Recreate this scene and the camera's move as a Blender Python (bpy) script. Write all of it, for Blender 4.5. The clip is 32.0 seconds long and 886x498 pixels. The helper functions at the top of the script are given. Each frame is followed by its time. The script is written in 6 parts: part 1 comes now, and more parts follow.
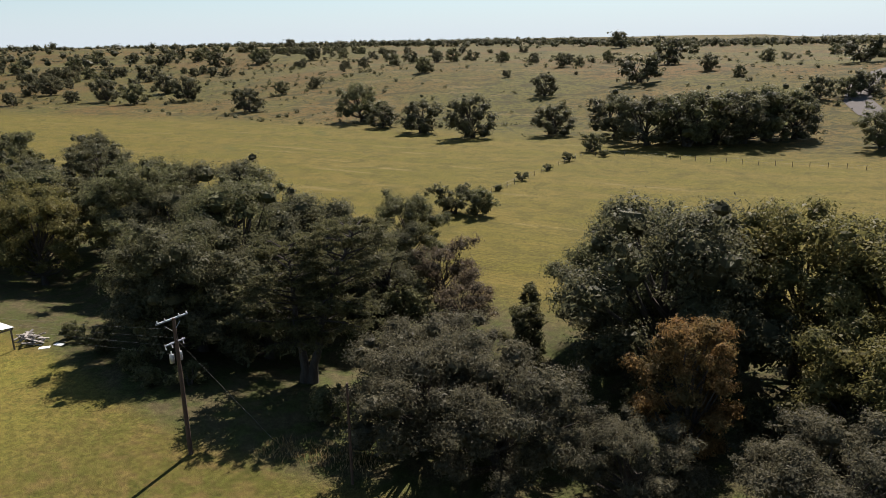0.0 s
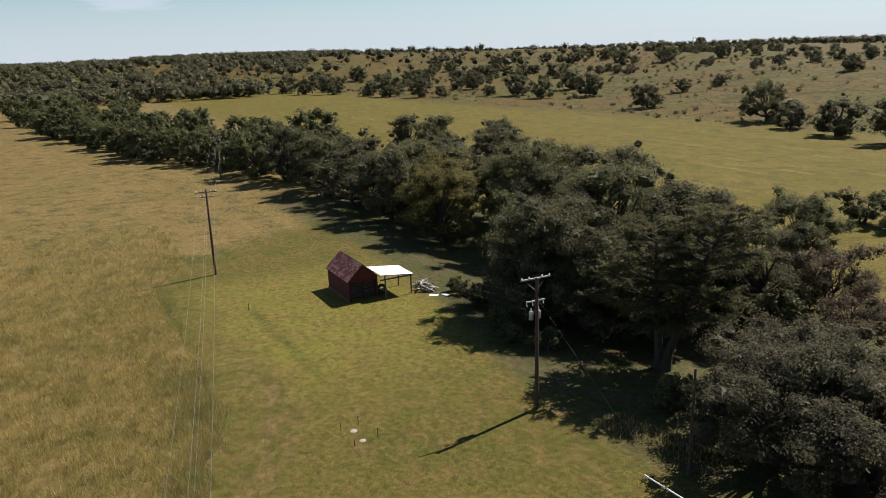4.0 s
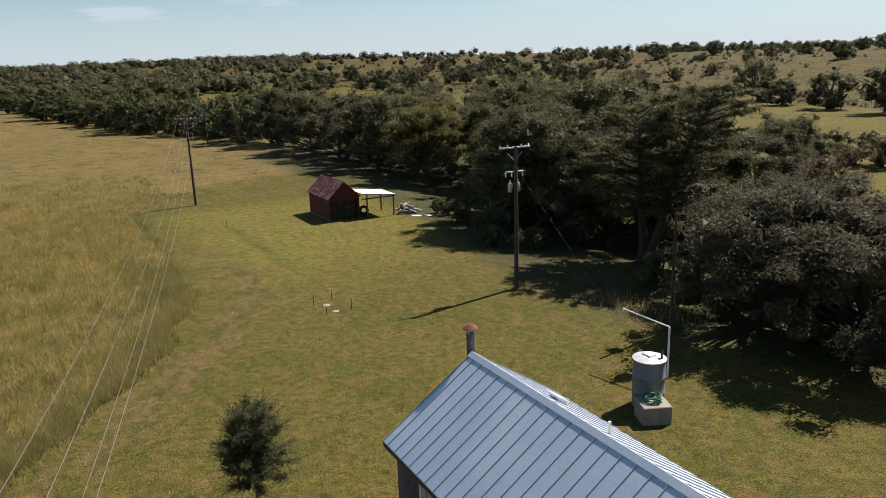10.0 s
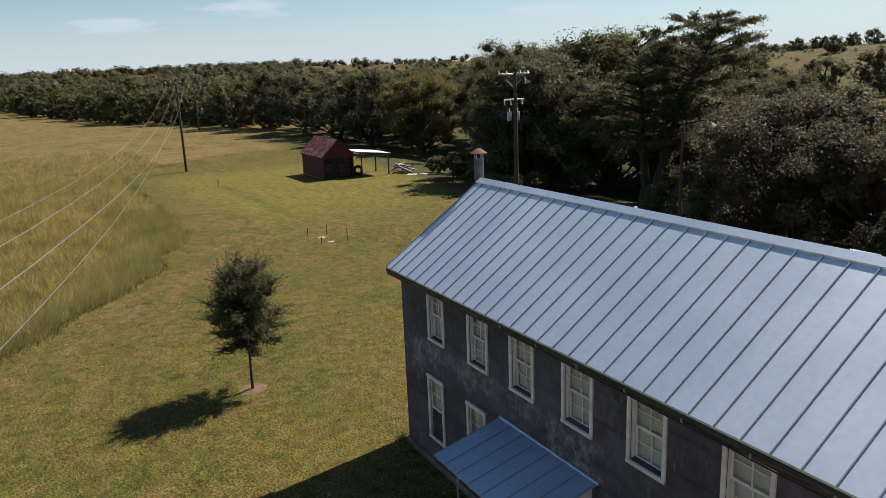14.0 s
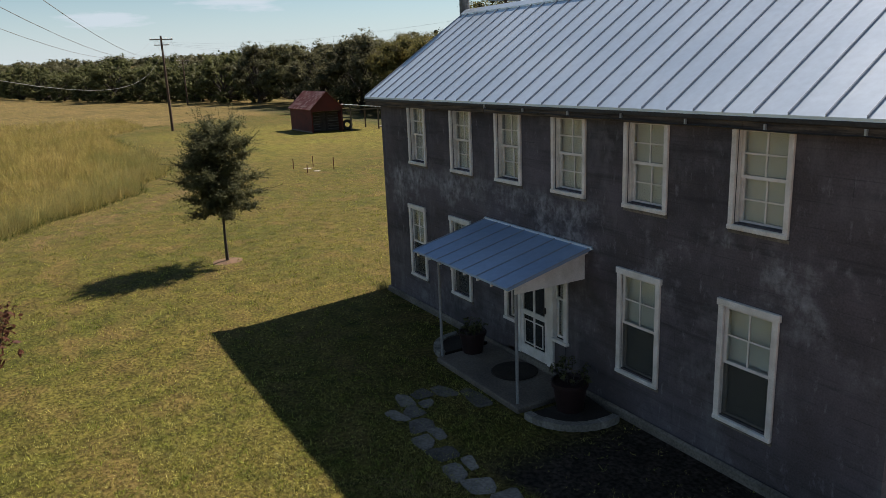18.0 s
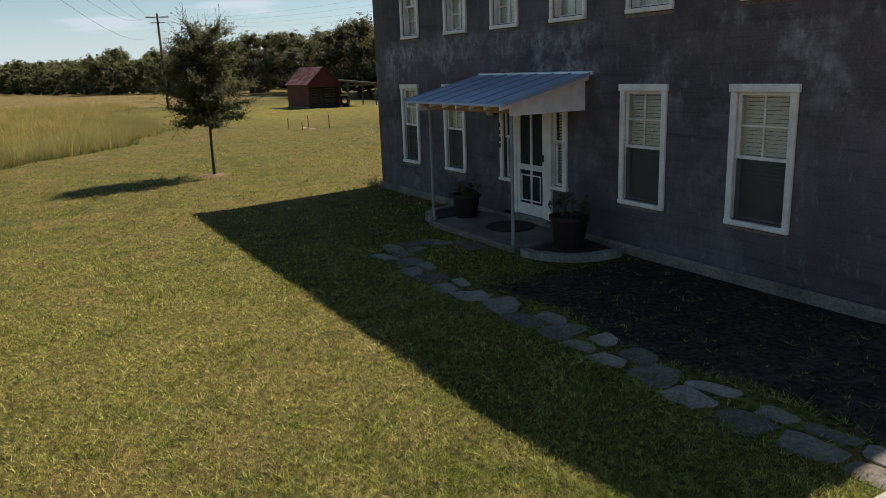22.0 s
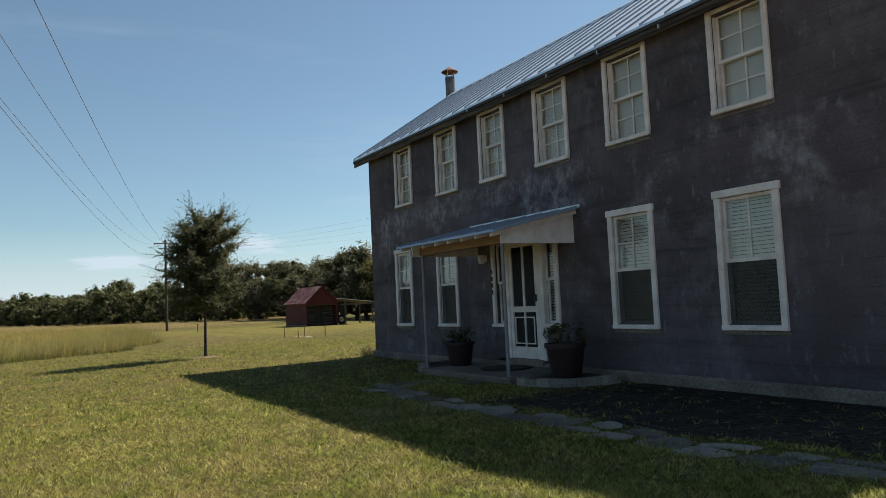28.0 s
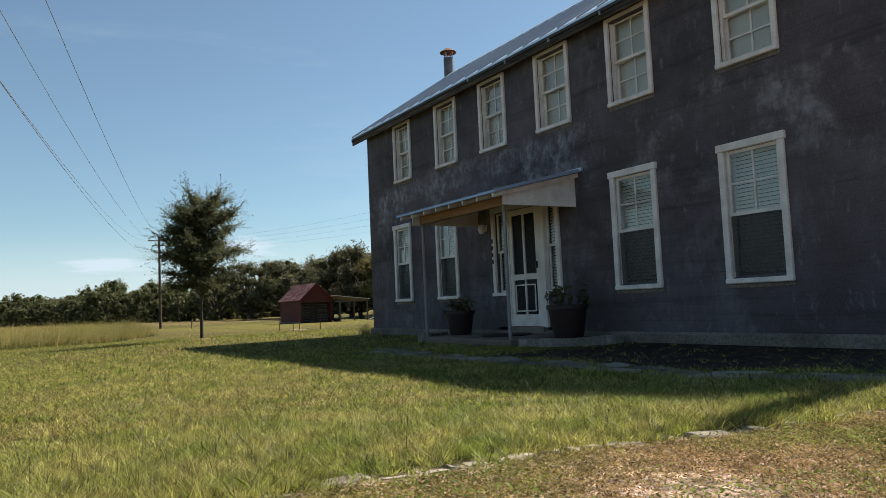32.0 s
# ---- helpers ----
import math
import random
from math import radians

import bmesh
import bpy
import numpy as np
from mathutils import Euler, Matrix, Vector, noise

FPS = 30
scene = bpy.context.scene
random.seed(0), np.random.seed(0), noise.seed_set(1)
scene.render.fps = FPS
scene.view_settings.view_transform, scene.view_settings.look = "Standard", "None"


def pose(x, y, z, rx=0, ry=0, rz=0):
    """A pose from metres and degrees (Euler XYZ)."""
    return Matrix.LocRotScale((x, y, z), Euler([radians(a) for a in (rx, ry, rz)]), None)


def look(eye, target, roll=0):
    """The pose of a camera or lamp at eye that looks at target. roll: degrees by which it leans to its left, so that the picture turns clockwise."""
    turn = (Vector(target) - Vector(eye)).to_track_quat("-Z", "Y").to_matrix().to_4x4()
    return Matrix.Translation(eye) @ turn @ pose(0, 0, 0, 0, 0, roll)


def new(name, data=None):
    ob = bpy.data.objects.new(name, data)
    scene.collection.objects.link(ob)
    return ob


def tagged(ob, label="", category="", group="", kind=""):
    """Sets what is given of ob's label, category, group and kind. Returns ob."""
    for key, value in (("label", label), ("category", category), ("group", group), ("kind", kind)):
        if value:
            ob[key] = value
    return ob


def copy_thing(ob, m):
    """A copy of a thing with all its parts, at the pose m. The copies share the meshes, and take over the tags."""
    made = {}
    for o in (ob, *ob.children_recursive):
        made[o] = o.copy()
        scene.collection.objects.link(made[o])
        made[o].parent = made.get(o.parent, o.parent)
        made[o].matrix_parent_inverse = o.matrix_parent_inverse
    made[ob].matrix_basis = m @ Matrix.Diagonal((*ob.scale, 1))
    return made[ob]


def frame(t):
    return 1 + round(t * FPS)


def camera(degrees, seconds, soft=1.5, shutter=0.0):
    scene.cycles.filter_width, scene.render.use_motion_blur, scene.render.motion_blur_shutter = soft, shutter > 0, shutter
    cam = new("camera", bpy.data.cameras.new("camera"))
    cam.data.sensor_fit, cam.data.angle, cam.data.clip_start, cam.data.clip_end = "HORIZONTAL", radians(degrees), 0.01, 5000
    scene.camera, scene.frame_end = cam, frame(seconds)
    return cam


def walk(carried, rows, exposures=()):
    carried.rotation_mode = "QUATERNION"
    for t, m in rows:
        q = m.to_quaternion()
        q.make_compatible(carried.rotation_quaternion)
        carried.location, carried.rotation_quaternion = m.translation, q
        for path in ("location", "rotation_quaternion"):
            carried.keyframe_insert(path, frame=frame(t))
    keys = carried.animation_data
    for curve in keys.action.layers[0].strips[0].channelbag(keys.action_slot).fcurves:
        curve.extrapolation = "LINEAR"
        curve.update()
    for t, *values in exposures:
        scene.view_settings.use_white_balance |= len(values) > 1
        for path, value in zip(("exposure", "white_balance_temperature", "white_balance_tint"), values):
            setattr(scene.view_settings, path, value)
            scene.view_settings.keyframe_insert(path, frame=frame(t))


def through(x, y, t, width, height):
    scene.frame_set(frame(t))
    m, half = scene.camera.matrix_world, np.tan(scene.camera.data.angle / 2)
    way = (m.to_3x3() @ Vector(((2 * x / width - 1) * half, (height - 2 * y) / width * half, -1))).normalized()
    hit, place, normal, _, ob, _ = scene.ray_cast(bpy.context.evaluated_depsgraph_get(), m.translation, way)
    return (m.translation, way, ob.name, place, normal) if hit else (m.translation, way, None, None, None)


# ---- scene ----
cam = camera(62.2, 32.0, soft=0.5)
PATH = [
    (0, (14.787, -8.292, 27.097), (13.773, -6.658, 26.545), -1.2),
    (0.5, (15.32, -8.641, 27.462), (13.906, -7.335, 26.919), -0.8),
    (1, (15.707, -8.422, 27.643), (14.113, -7.343, 27.102), -0.9),
    (1.5, (15.88, -8.061, 27.642), (14.224, -7.076, 27.105), -1.3),
    (2, (15.999, -7.922, 27.728), (14.32, -6.976, 27.192), -1.5),
    (2.5, (16.013, -7.929, 27.409), (14.322, -7.003, 26.877), -1.8),
    (3, (15.94, -7.932, 26.937), (14.24, -7.023, 26.406), -1.7),
    (3.5, (16.025, -7.99, 26.223), (14.323, -7.083, 25.696), -1.8),
    (5.5, (16.154, -7.915, 22.617), (14.442, -7.018, 22.103), -2.3),
    (6, (16.15, -7.706, 21.68), (14.438, -6.808, 21.168), -2.2),
    (6.5, (16.333, -7.565, 20.807), (14.624, -6.659, 20.297), -2.1),
    (7, (16.41, -7.499, 19.868), (14.705, -6.584, 19.363), -2.0),
    (7.5, (16.606, -7.539, 19.288), (14.901, -6.624, 18.781), -2.1),
    (8, (16.621, -7.568, 18.419), (14.914, -6.655, 17.917), -2.1),
    (8.5, (16.807, -7.737, 17.743), (15.1, -6.822, 17.243), -2.1),
    (9, (17.077, -7.75, 16.952), (15.37, -6.833, 16.457), -2.4),
    (9.5, (17.329, -7.648, 16.216), (15.622, -6.729, 15.723), -2.2),
    (10, (17.469, -7.605, 15.504), (15.765, -6.685, 15.006), -1.9),
    (10.5, (17.579, -7.653, 14.786), (15.873, -6.734, 14.293), -2.2),
    (11, (17.505, -7.856, 14.114), (15.801, -6.932, 13.621), -2.0),
    (11.5, (17.3, -7.944, 13.386), (15.597, -7.016, 12.896), -2.0),
    (12, (17.133, -8.084, 12.663), (15.432, -7.151, 12.177), -2.1),
    (12.5, (16.985, -8.193, 11.988), (15.287, -7.254, 11.504), -2.2),
    (13, (16.968, -8.142, 11.337), (15.268, -7.205, 10.853), -2.3),
    (13.5, (17.027, -8.137, 10.713), (15.328, -7.198, 10.232), -2.2),
    (14, (17.007, -8.001, 9.985), (15.306, -7.06, 9.51), -2.3),
    (14.5, (17.138, -7.974, 9.336), (15.437, -7.034, 8.864), -2.1),
    (16.5, (17.184, -7.953, 7.321), (15.496, -7.008, 6.815), -2.5),
    (17, (17.039, -7.911, 6.773), (15.351, -6.961, 6.275), -2.3),
    (17.5, (16.937, -7.871, 6.254), (15.248, -6.923, 5.756), -2.5),
    (18, (16.852, -7.804, 5.681), (15.163, -6.851, 5.191), -2.4),
    (18.5, (16.82, -7.754, 5.152), (15.131, -6.8, 4.667), -2.4),
    (19, (16.813, -7.647, 4.66), (15.119, -6.702, 4.174), -2.4),
    (19.5, (16.825, -7.669, 4.219), (15.133, -6.72, 3.735), -2.3),
    (20, (16.86, -7.696, 3.797), (15.167, -6.746, 3.316), -2.3),
    (20.5, (16.862, -7.707, 3.391), (15.169, -6.755, 2.914), -2.2),
    (21, (16.839, -7.732, 3.183), (15.148, -6.778, 2.705), -2.3),
    (21.5, (16.801, -7.748, 3.019), (15.111, -6.792, 2.539), -2.3),
    (22, (16.764, -7.724, 2.835), (15.074, -6.768, 2.355), -2.3),
    (22.5, (16.762, -7.715, 2.643), (15.07, -6.761, 2.165), -2.3),
    (23, (16.753, -7.693, 2.428), (15.07, -6.741, 1.916), -2.1),
    (23.5, (16.756, -7.688, 2.267), (15.071, -6.738, 1.757), -2.3),
    (24, (16.706, -7.725, 2.138), (15.011, -6.763, 1.688), -2.5),
    (24.5, (16.676, -7.753, 1.972), (14.964, -6.775, 1.642), -2.6),
    (25, (16.648, -7.762, 1.845), (14.925, -6.77, 1.636), -2.5),
    (25.5, (16.681, -7.79, 1.754), (14.952, -6.788, 1.666), -2.5),
    (26, (16.675, -7.778, 1.669), (14.948, -6.769, 1.703), -2.6),
    (26.5, (16.712, -7.748, 1.582), (14.99, -6.74, 1.717), -2.6),
    (28.5, (16.752, -7.718, 1.217), (15.034, -6.704, 1.357), -2.7),
    (29, (16.752, -7.754, 1.159), (15.035, -6.738, 1.296), -2.7),
    (29.5, (16.674, -7.745, 1.047), (14.959, -6.726, 1.19), -2.6),
    (30, (16.649, -7.761, 0.966), (14.936, -6.74, 1.109), -2.6),
    (30.5, (16.631, -7.754, 0.894), (14.917, -6.733, 1.035), -2.6),
    (31, (16.607, -7.736, 0.792), (14.893, -6.716, 0.936), -2.6),
    (31.5, (16.58, -7.733, 0.695), (14.868, -6.71, 0.841), -2.6),
    (32, (16.584, -7.786, 0.672), (14.875, -6.758, 0.82), -2.6),
]
walk(cam, [(t, look(eye, target, roll)) for t, eye, target, roll in PATH], exposures=[(0, 1.06, 6400, 12.5), (1.2, 0.94, 6400, 12.5), (14, 0.95, 6450, 12), (18, 0.98, 6650, 12), (23, 1.02, 6600, 10.5), (26, 1.05, 6500, 9), (29, 1.12, 6400, 7.5), (32, 1.2, 6400, 7.5)])

# ---- light ----
SUN_AZ, SUN_EL = radians(-10.5), radians(47.0)
world = bpy.data.worlds.new("sky")
scene.world = world
world.use_nodes = True
wn, wl = world.node_tree.nodes, world.node_tree.links
wn.clear()
w_out, w_bg, w_sky = wn.new("ShaderNodeOutputWorld"), wn.new("ShaderNodeBackground"), wn.new("ShaderNodeTexSky")
w_sky.sky_type, w_sky.sun_disc = "NISHITA", False
w_sky.sun_elevation, w_sky.sun_rotation = SUN_EL, SUN_AZ
w_sky.altitude, w_sky.air_density, w_sky.dust_density, w_sky.ozone_density = 200, 1.0, 0.25, 2.5
w_bg.inputs[1].default_value = 0.051
# thin high cloud in streaks
w_co, w_map, w_noise, w_ramp, w_mix = (wn.new(k) for k in ("ShaderNodeTexCoord", "ShaderNodeMapping", "ShaderNodeTexNoise", "ShaderNodeMapRange", "ShaderNodeMix"))
w_map.inputs["Scale"].default_value = (2.2, 2.2, 15)
w_map.inputs["Location"].default_value = (0.35, 0.2, 0.0)
w_noise.inputs["Scale"].default_value, w_noise.inputs["Detail"].default_value, w_noise.inputs["Roughness"].default_value = 1.3, 7, 0.55
w_ramp.inputs["From Min"].default_value, w_ramp.inputs["From Max"].default_value, w_ramp.inputs["To Max"].default_value = 0.58, 0.84, 0.16
w_mix.data_type = "RGBA"
w_mix.inputs["B"].default_value = (7.7, 7.5, 8.6, 1)
wl.new(w_co.outputs["Generated"], w_map.inputs["Vector"])
wl.new(w_map.outputs[0], w_noise.inputs["Vector"])
wl.new(w_noise.outputs["Fac"], w_ramp.inputs["Value"])
# four low bands of cloud above the western horizon: bearing, height, half width, half height, density
w_sep, w_az, w_el, w_wisp = (wn.new(k) for k in ("ShaderNodeSeparateXYZ", "ShaderNodeMath", "ShaderNodeMath", "ShaderNodeTexNoise"))
w_az.operation, w_el.operation = "ARCTAN2", "ARCSINE"
wl.new(w_co.outputs["Generated"], w_sep.inputs[0])
wl.new(w_sep.outputs["X"], w_az.inputs[0])
wl.new(w_sep.outputs["Y"], w_az.inputs[1])
wl.new(w_sep.outputs["Z"], w_el.inputs[0])
w_fine = wn.new("ShaderNodeMapping")
w_fine.inputs["Scale"].default_value = (9, 9, 60)
w_wisp.inputs["Scale"].default_value, w_wisp.inputs["Detail"].default_value, w_wisp.inputs["Roughness"].default_value = 1.5, 8, 0.6
wl.new(w_co.outputs["Generated"], w_fine.inputs["Vector"])
wl.new(w_fine.outputs[0], w_wisp.inputs["Vector"])


def sky_math(op, a, c):
    m = wn.new("ShaderNodeMath")
    m.operation = op
    for i, v in enumerate((a, c)):
        if isinstance(v, (int, float)):
            m.inputs[i].default_value = v
        else:
            wl.new(v, m.inputs[i])
    return m.outputs[0]


cover = w_ramp.outputs[0]
for bearing, height, wide, tall, dense in ((-83.6, 3.75, 4.2, 0.75, 0.8), (-74.3, 4.9, 4.5, 0.9, 0.8), (-52.5, 3.9, 6.5, 0.9, 0.8), (-86.0, 2.2, 9.0, 0.8, 0.5)):
    u = sky_math("DIVIDE", sky_math("SUBTRACT", w_az.outputs[0], radians(bearing)), radians(wide))
    v = sky_math("DIVIDE", sky_math("SUBTRACT", w_el.outputs[0], radians(height)), radians(tall))
    d = sky_math("SQRT", sky_math("ADD", sky_math("MULTIPLY", u, u), sky_math("MULTIPLY", v, v)), 0)
    d = sky_math("ADD", d, sky_math("MULTIPLY", sky_math("SUBTRACT", w_wisp.outputs["Fac"], 0.5), 2.2))
    edge = wn.new("ShaderNodeMapRange")
    edge.interpolation_type = "SMOOTHSTEP"
    edge.inputs["From Min"].default_value, edge.inputs["From Max"].default_value, edge.inputs["To Min"].default_value, edge.inputs["To Max"].default_value = 1.0, 0.2, 0.0, dense
    wl.new(d, edge.inputs["Value"])
    cover = sky_math("MAXIMUM", cover, edge.outputs[0])
# pale haze along the horizon
w_haze = wn.new("ShaderNodeMapRange")
w_haze.interpolation_type = "SMOOTHSTEP"
w_haze.inputs["From Min"].default_value, w_haze.inputs["From Max"].default_value, w_haze.inputs["To Min"].default_value, w_haze.inputs["To Max"].default_value = radians(-1), radians(7), 0.85, 0.0
wl.new(w_el.outputs[0], w_haze.inputs["Value"])
cover = sky_math("MAXIMUM", cover, w_haze.outputs[0])
wl.new(cover, w_mix.inputs["Factor"])
wl.new(w_sky.outputs[0], w_mix.inputs["A"])
w_soft = wn.new("ShaderNodeHueSaturation")
w_soft.inputs["Saturation"].default_value = 0.82
w_cool = wn.new("ShaderNodeMix")
w_cool.data_type, w_cool.blend_type = "RGBA", "MULTIPLY"
w_cool.inputs["Factor"].default_value, w_cool.inputs["B"].default_value = 1.0, (0.82, 0.95, 0.96, 1)
wl.new(w_mix.outputs["Result"], w_soft.inputs["Color"])
wl.new(w_soft.outputs[0], w_cool.inputs["A"])
wl.new(w_cool.outputs["Result"], w_bg.inputs[0])
wl.new(w_bg.outputs[0], w_out.inputs[0])
sun = new("sun", bpy.data.lights.new("sun", "SUN"))
sun.data.energy, sun.data.angle, sun.data.color = 5.0, radians(0.53), (1.0, 0.905, 0.81)
sun.matrix_world = look((0, 0, 60), (-60 * math.sin(SUN_AZ) / math.tan(SUN_EL), -60 * math.cos(SUN_AZ) / math.tan(SUN_EL), 0))


# ---- building blocks ----
class Shape:
    """Gathers vertices and faces of one mesh."""

    def __init__(self):
        self.v, self.f = [], []

    def add(self, verts, faces):
        n = len(self.v)
        self.v += [tuple(p) for p in verts]
        self.f += [tuple(i + n for i in f) for f in faces]
        return self

    def box(self, lo, hi, c=0.0):
        """A block between two corners, with its edges cut by c."""
        (x0, y0, z0), (x1, y1, z1) = lo, hi
        c = min(c, 0.45 * min(x1 - x0, y1 - y0, z1 - z0))
        if c <= 0:
            return self.add([(x0, y0, z0), (x1, y0, z0), (x1, y1, z0), (x0, y1, z0), (x0, y0, z1), (x1, y0, z1), (x1, y1, z1), (x0, y1, z1)],
                            [(3, 2, 1, 0), (4, 5, 6, 7), (0, 1, 5, 4), (1, 2, 6, 5), (2, 3, 7, 6), (3, 0, 4, 7)])
        a = [(x0, y0), (x1, y0), (x1, y1), (x0, y1)]
        b = [(x0 + c, y0 + c), (x1 - c, y0 + c), (x1 - c, y1 - c), (x0 + c, y1 - c)]
        o = [(x0 + c, y0), (x1 - c, y0), (x1, y0 + c), (x1, y1 - c), (x1 - c, y1), (x0 + c, y1), (x0, y1 - c), (x0, y0 + c)]
        v = [(x, y, z0) for x, y in b] + [(x, y, z0 + c) for x, y in o] + [(x, y, z1 - c) for x, y in o] + [(x, y, z1) for x, y in b]
        f = [(3, 2, 1, 0), (20, 21, 22, 23)]
        for i in range(8):
            f.append((4 + i, 4 + (i + 1) % 8, 12 + (i + 1) % 8, 12 + i))
        for k, (p, q, r) in enumerate(((0, 1, 1), (2, 3, 2), (4, 5, 3), (6, 7, 0))):
            i, j = k, (k + 1) % 4
            f += [(i, j, 4 + q, 4 + p), (12 + p, 12 + q, 20 + j, 20 + i)]
            nx = (q + 1) % 8
            f += [(j, 4 + nx, 4 + q), (12 + q, 12 + nx, 20 + j)]
        return self.add(v, f)

    def tube(self, path, radii, n=8, cap=True):
        path = [Vector(p) for p in path]
        rings = []
        side = None
        for i, p in enumerate(path):
            d = (path[min(i + 1, len(path) - 1)] - path[max(i - 1, 0)]).normalized()
            if side is None:
                side = d.orthogonal().normalized()
            side = (side - d * side.dot(d)).normalized()
            up = d.cross(side)
            r = radii[i] if hasattr(radii, "__len__") else radii
            rings.append([p + r * (math.cos(a) * side + math.sin(a) * up) for a in (2 * math.pi * k / n for k in range(n))])
        v = [p for ring in rings for p in ring]
        f = [(i * n + k, i * n + (k + 1) % n, (i + 1) * n + (k + 1) % n, (i + 1) * n + k) for i in range(len(path) - 1) for k in range(n)]
        if cap:
            f += [tuple(range(n - 1, -1, -1)), tuple((len(path) - 1) * n + k for k in range(n))]
        return self.add(v, f)

    def lathe(self, profile, n=24, at=(0, 0, 0)):
        v = [(at[0] + r * math.cos(2 * math.pi * k / n), at[1] + r * math.sin(2 * math.pi * k / n), at[2] + z) for r, z in profile for k in range(n)]
        f = [(i * n + k, i * n + (k + 1) % n, (i + 1) * n + (k + 1) % n, (i + 1) * n + k) for i in range(len(profile) - 1) for k in range(n)]
        return self.add(v, f)

    def prism(self, ring, axis, a, b):
        """A flat outline (in the two other axes) carried along an axis from a to b."""
        n = len(ring)
        put = {"x": lambda p, q: (q, p[0], p[1]), "y": lambda p, q: (p[0], q, p[1]), "z": lambda p, q: (p[0], p[1], q)}[axis]
        v = [put(p, a) for p in ring] + [put(p, b) for p in ring]
        f = [tuple(range(n)), tuple(range(2 * n - 1, n - 1, -1))] + [(i, n + i, n + (i + 1) % n, (i + 1) % n) for i in range(n)]
        return self.add(v, f)


def mesh_of(name, shape, material, smooth=False):
    me = bpy.data.meshes.new(name)
    me.from_pydata(shape.v, [], shape.f)
    bm = bmesh.new()
    bm.from_mesh(me)
    bmesh.ops.recalc_face_normals(bm, faces=bm.faces)
    bm.to_mesh(me)
    bm.free()
    me.materials.append(material)
    if smooth:
        me.shade_smooth()
        me.set_sharp_from_angle(angle=radians(40))
    return me


def part(name, shape, material, parent, label="", smooth=False, kind=""):
    me = shape if isinstance(shape, bpy.types.Mesh) else mesh_of(name, shape, material, smooth)
    ob = new(name, me)
    ob.parent = parent
    return tagged(ob, label=label, kind=kind)


def thing(name, label, category, at=(0, 0, 0), turn=0.0, group="", kind=""):
    ob = new(name)
    ob.matrix_basis = pose(*at, 0, 0, turn)
    ob.empty_display_size = 0.3
    return tagged(ob, label, category, group, kind)


def solid(name, shape, material, label, category, group="", kind="", smooth=False, at=(0, 0, 0), turn=0.0):
    ob = new(name, shape if isinstance(shape, bpy.types.Mesh) else mesh_of(name, shape, material, smooth))
    ob.matrix_basis = pose(*at, 0, 0, turn)
    return tagged(ob, label, category, group, kind)


def quads_mesh(name, verts, material, per=4):
    """A mesh of loose faces with per corners each, from an array of corners."""
    n = len(verts) // per
    me = bpy.data.meshes.new(name)
    me.vertices.add(len(verts))
    me.vertices.foreach_set("co", np.asarray(verts, np.float32).ravel())
    me.loops.add(n * per)
    me.loops.foreach_set("vertex_index", np.arange(n * per, dtype=np.int32))
    me.polygons.add(n)
    me.polygons.foreach_set("loop_start", np.arange(0, n * per, per, dtype=np.int32))
    me.update()
    me.materials.append(material)
    return me


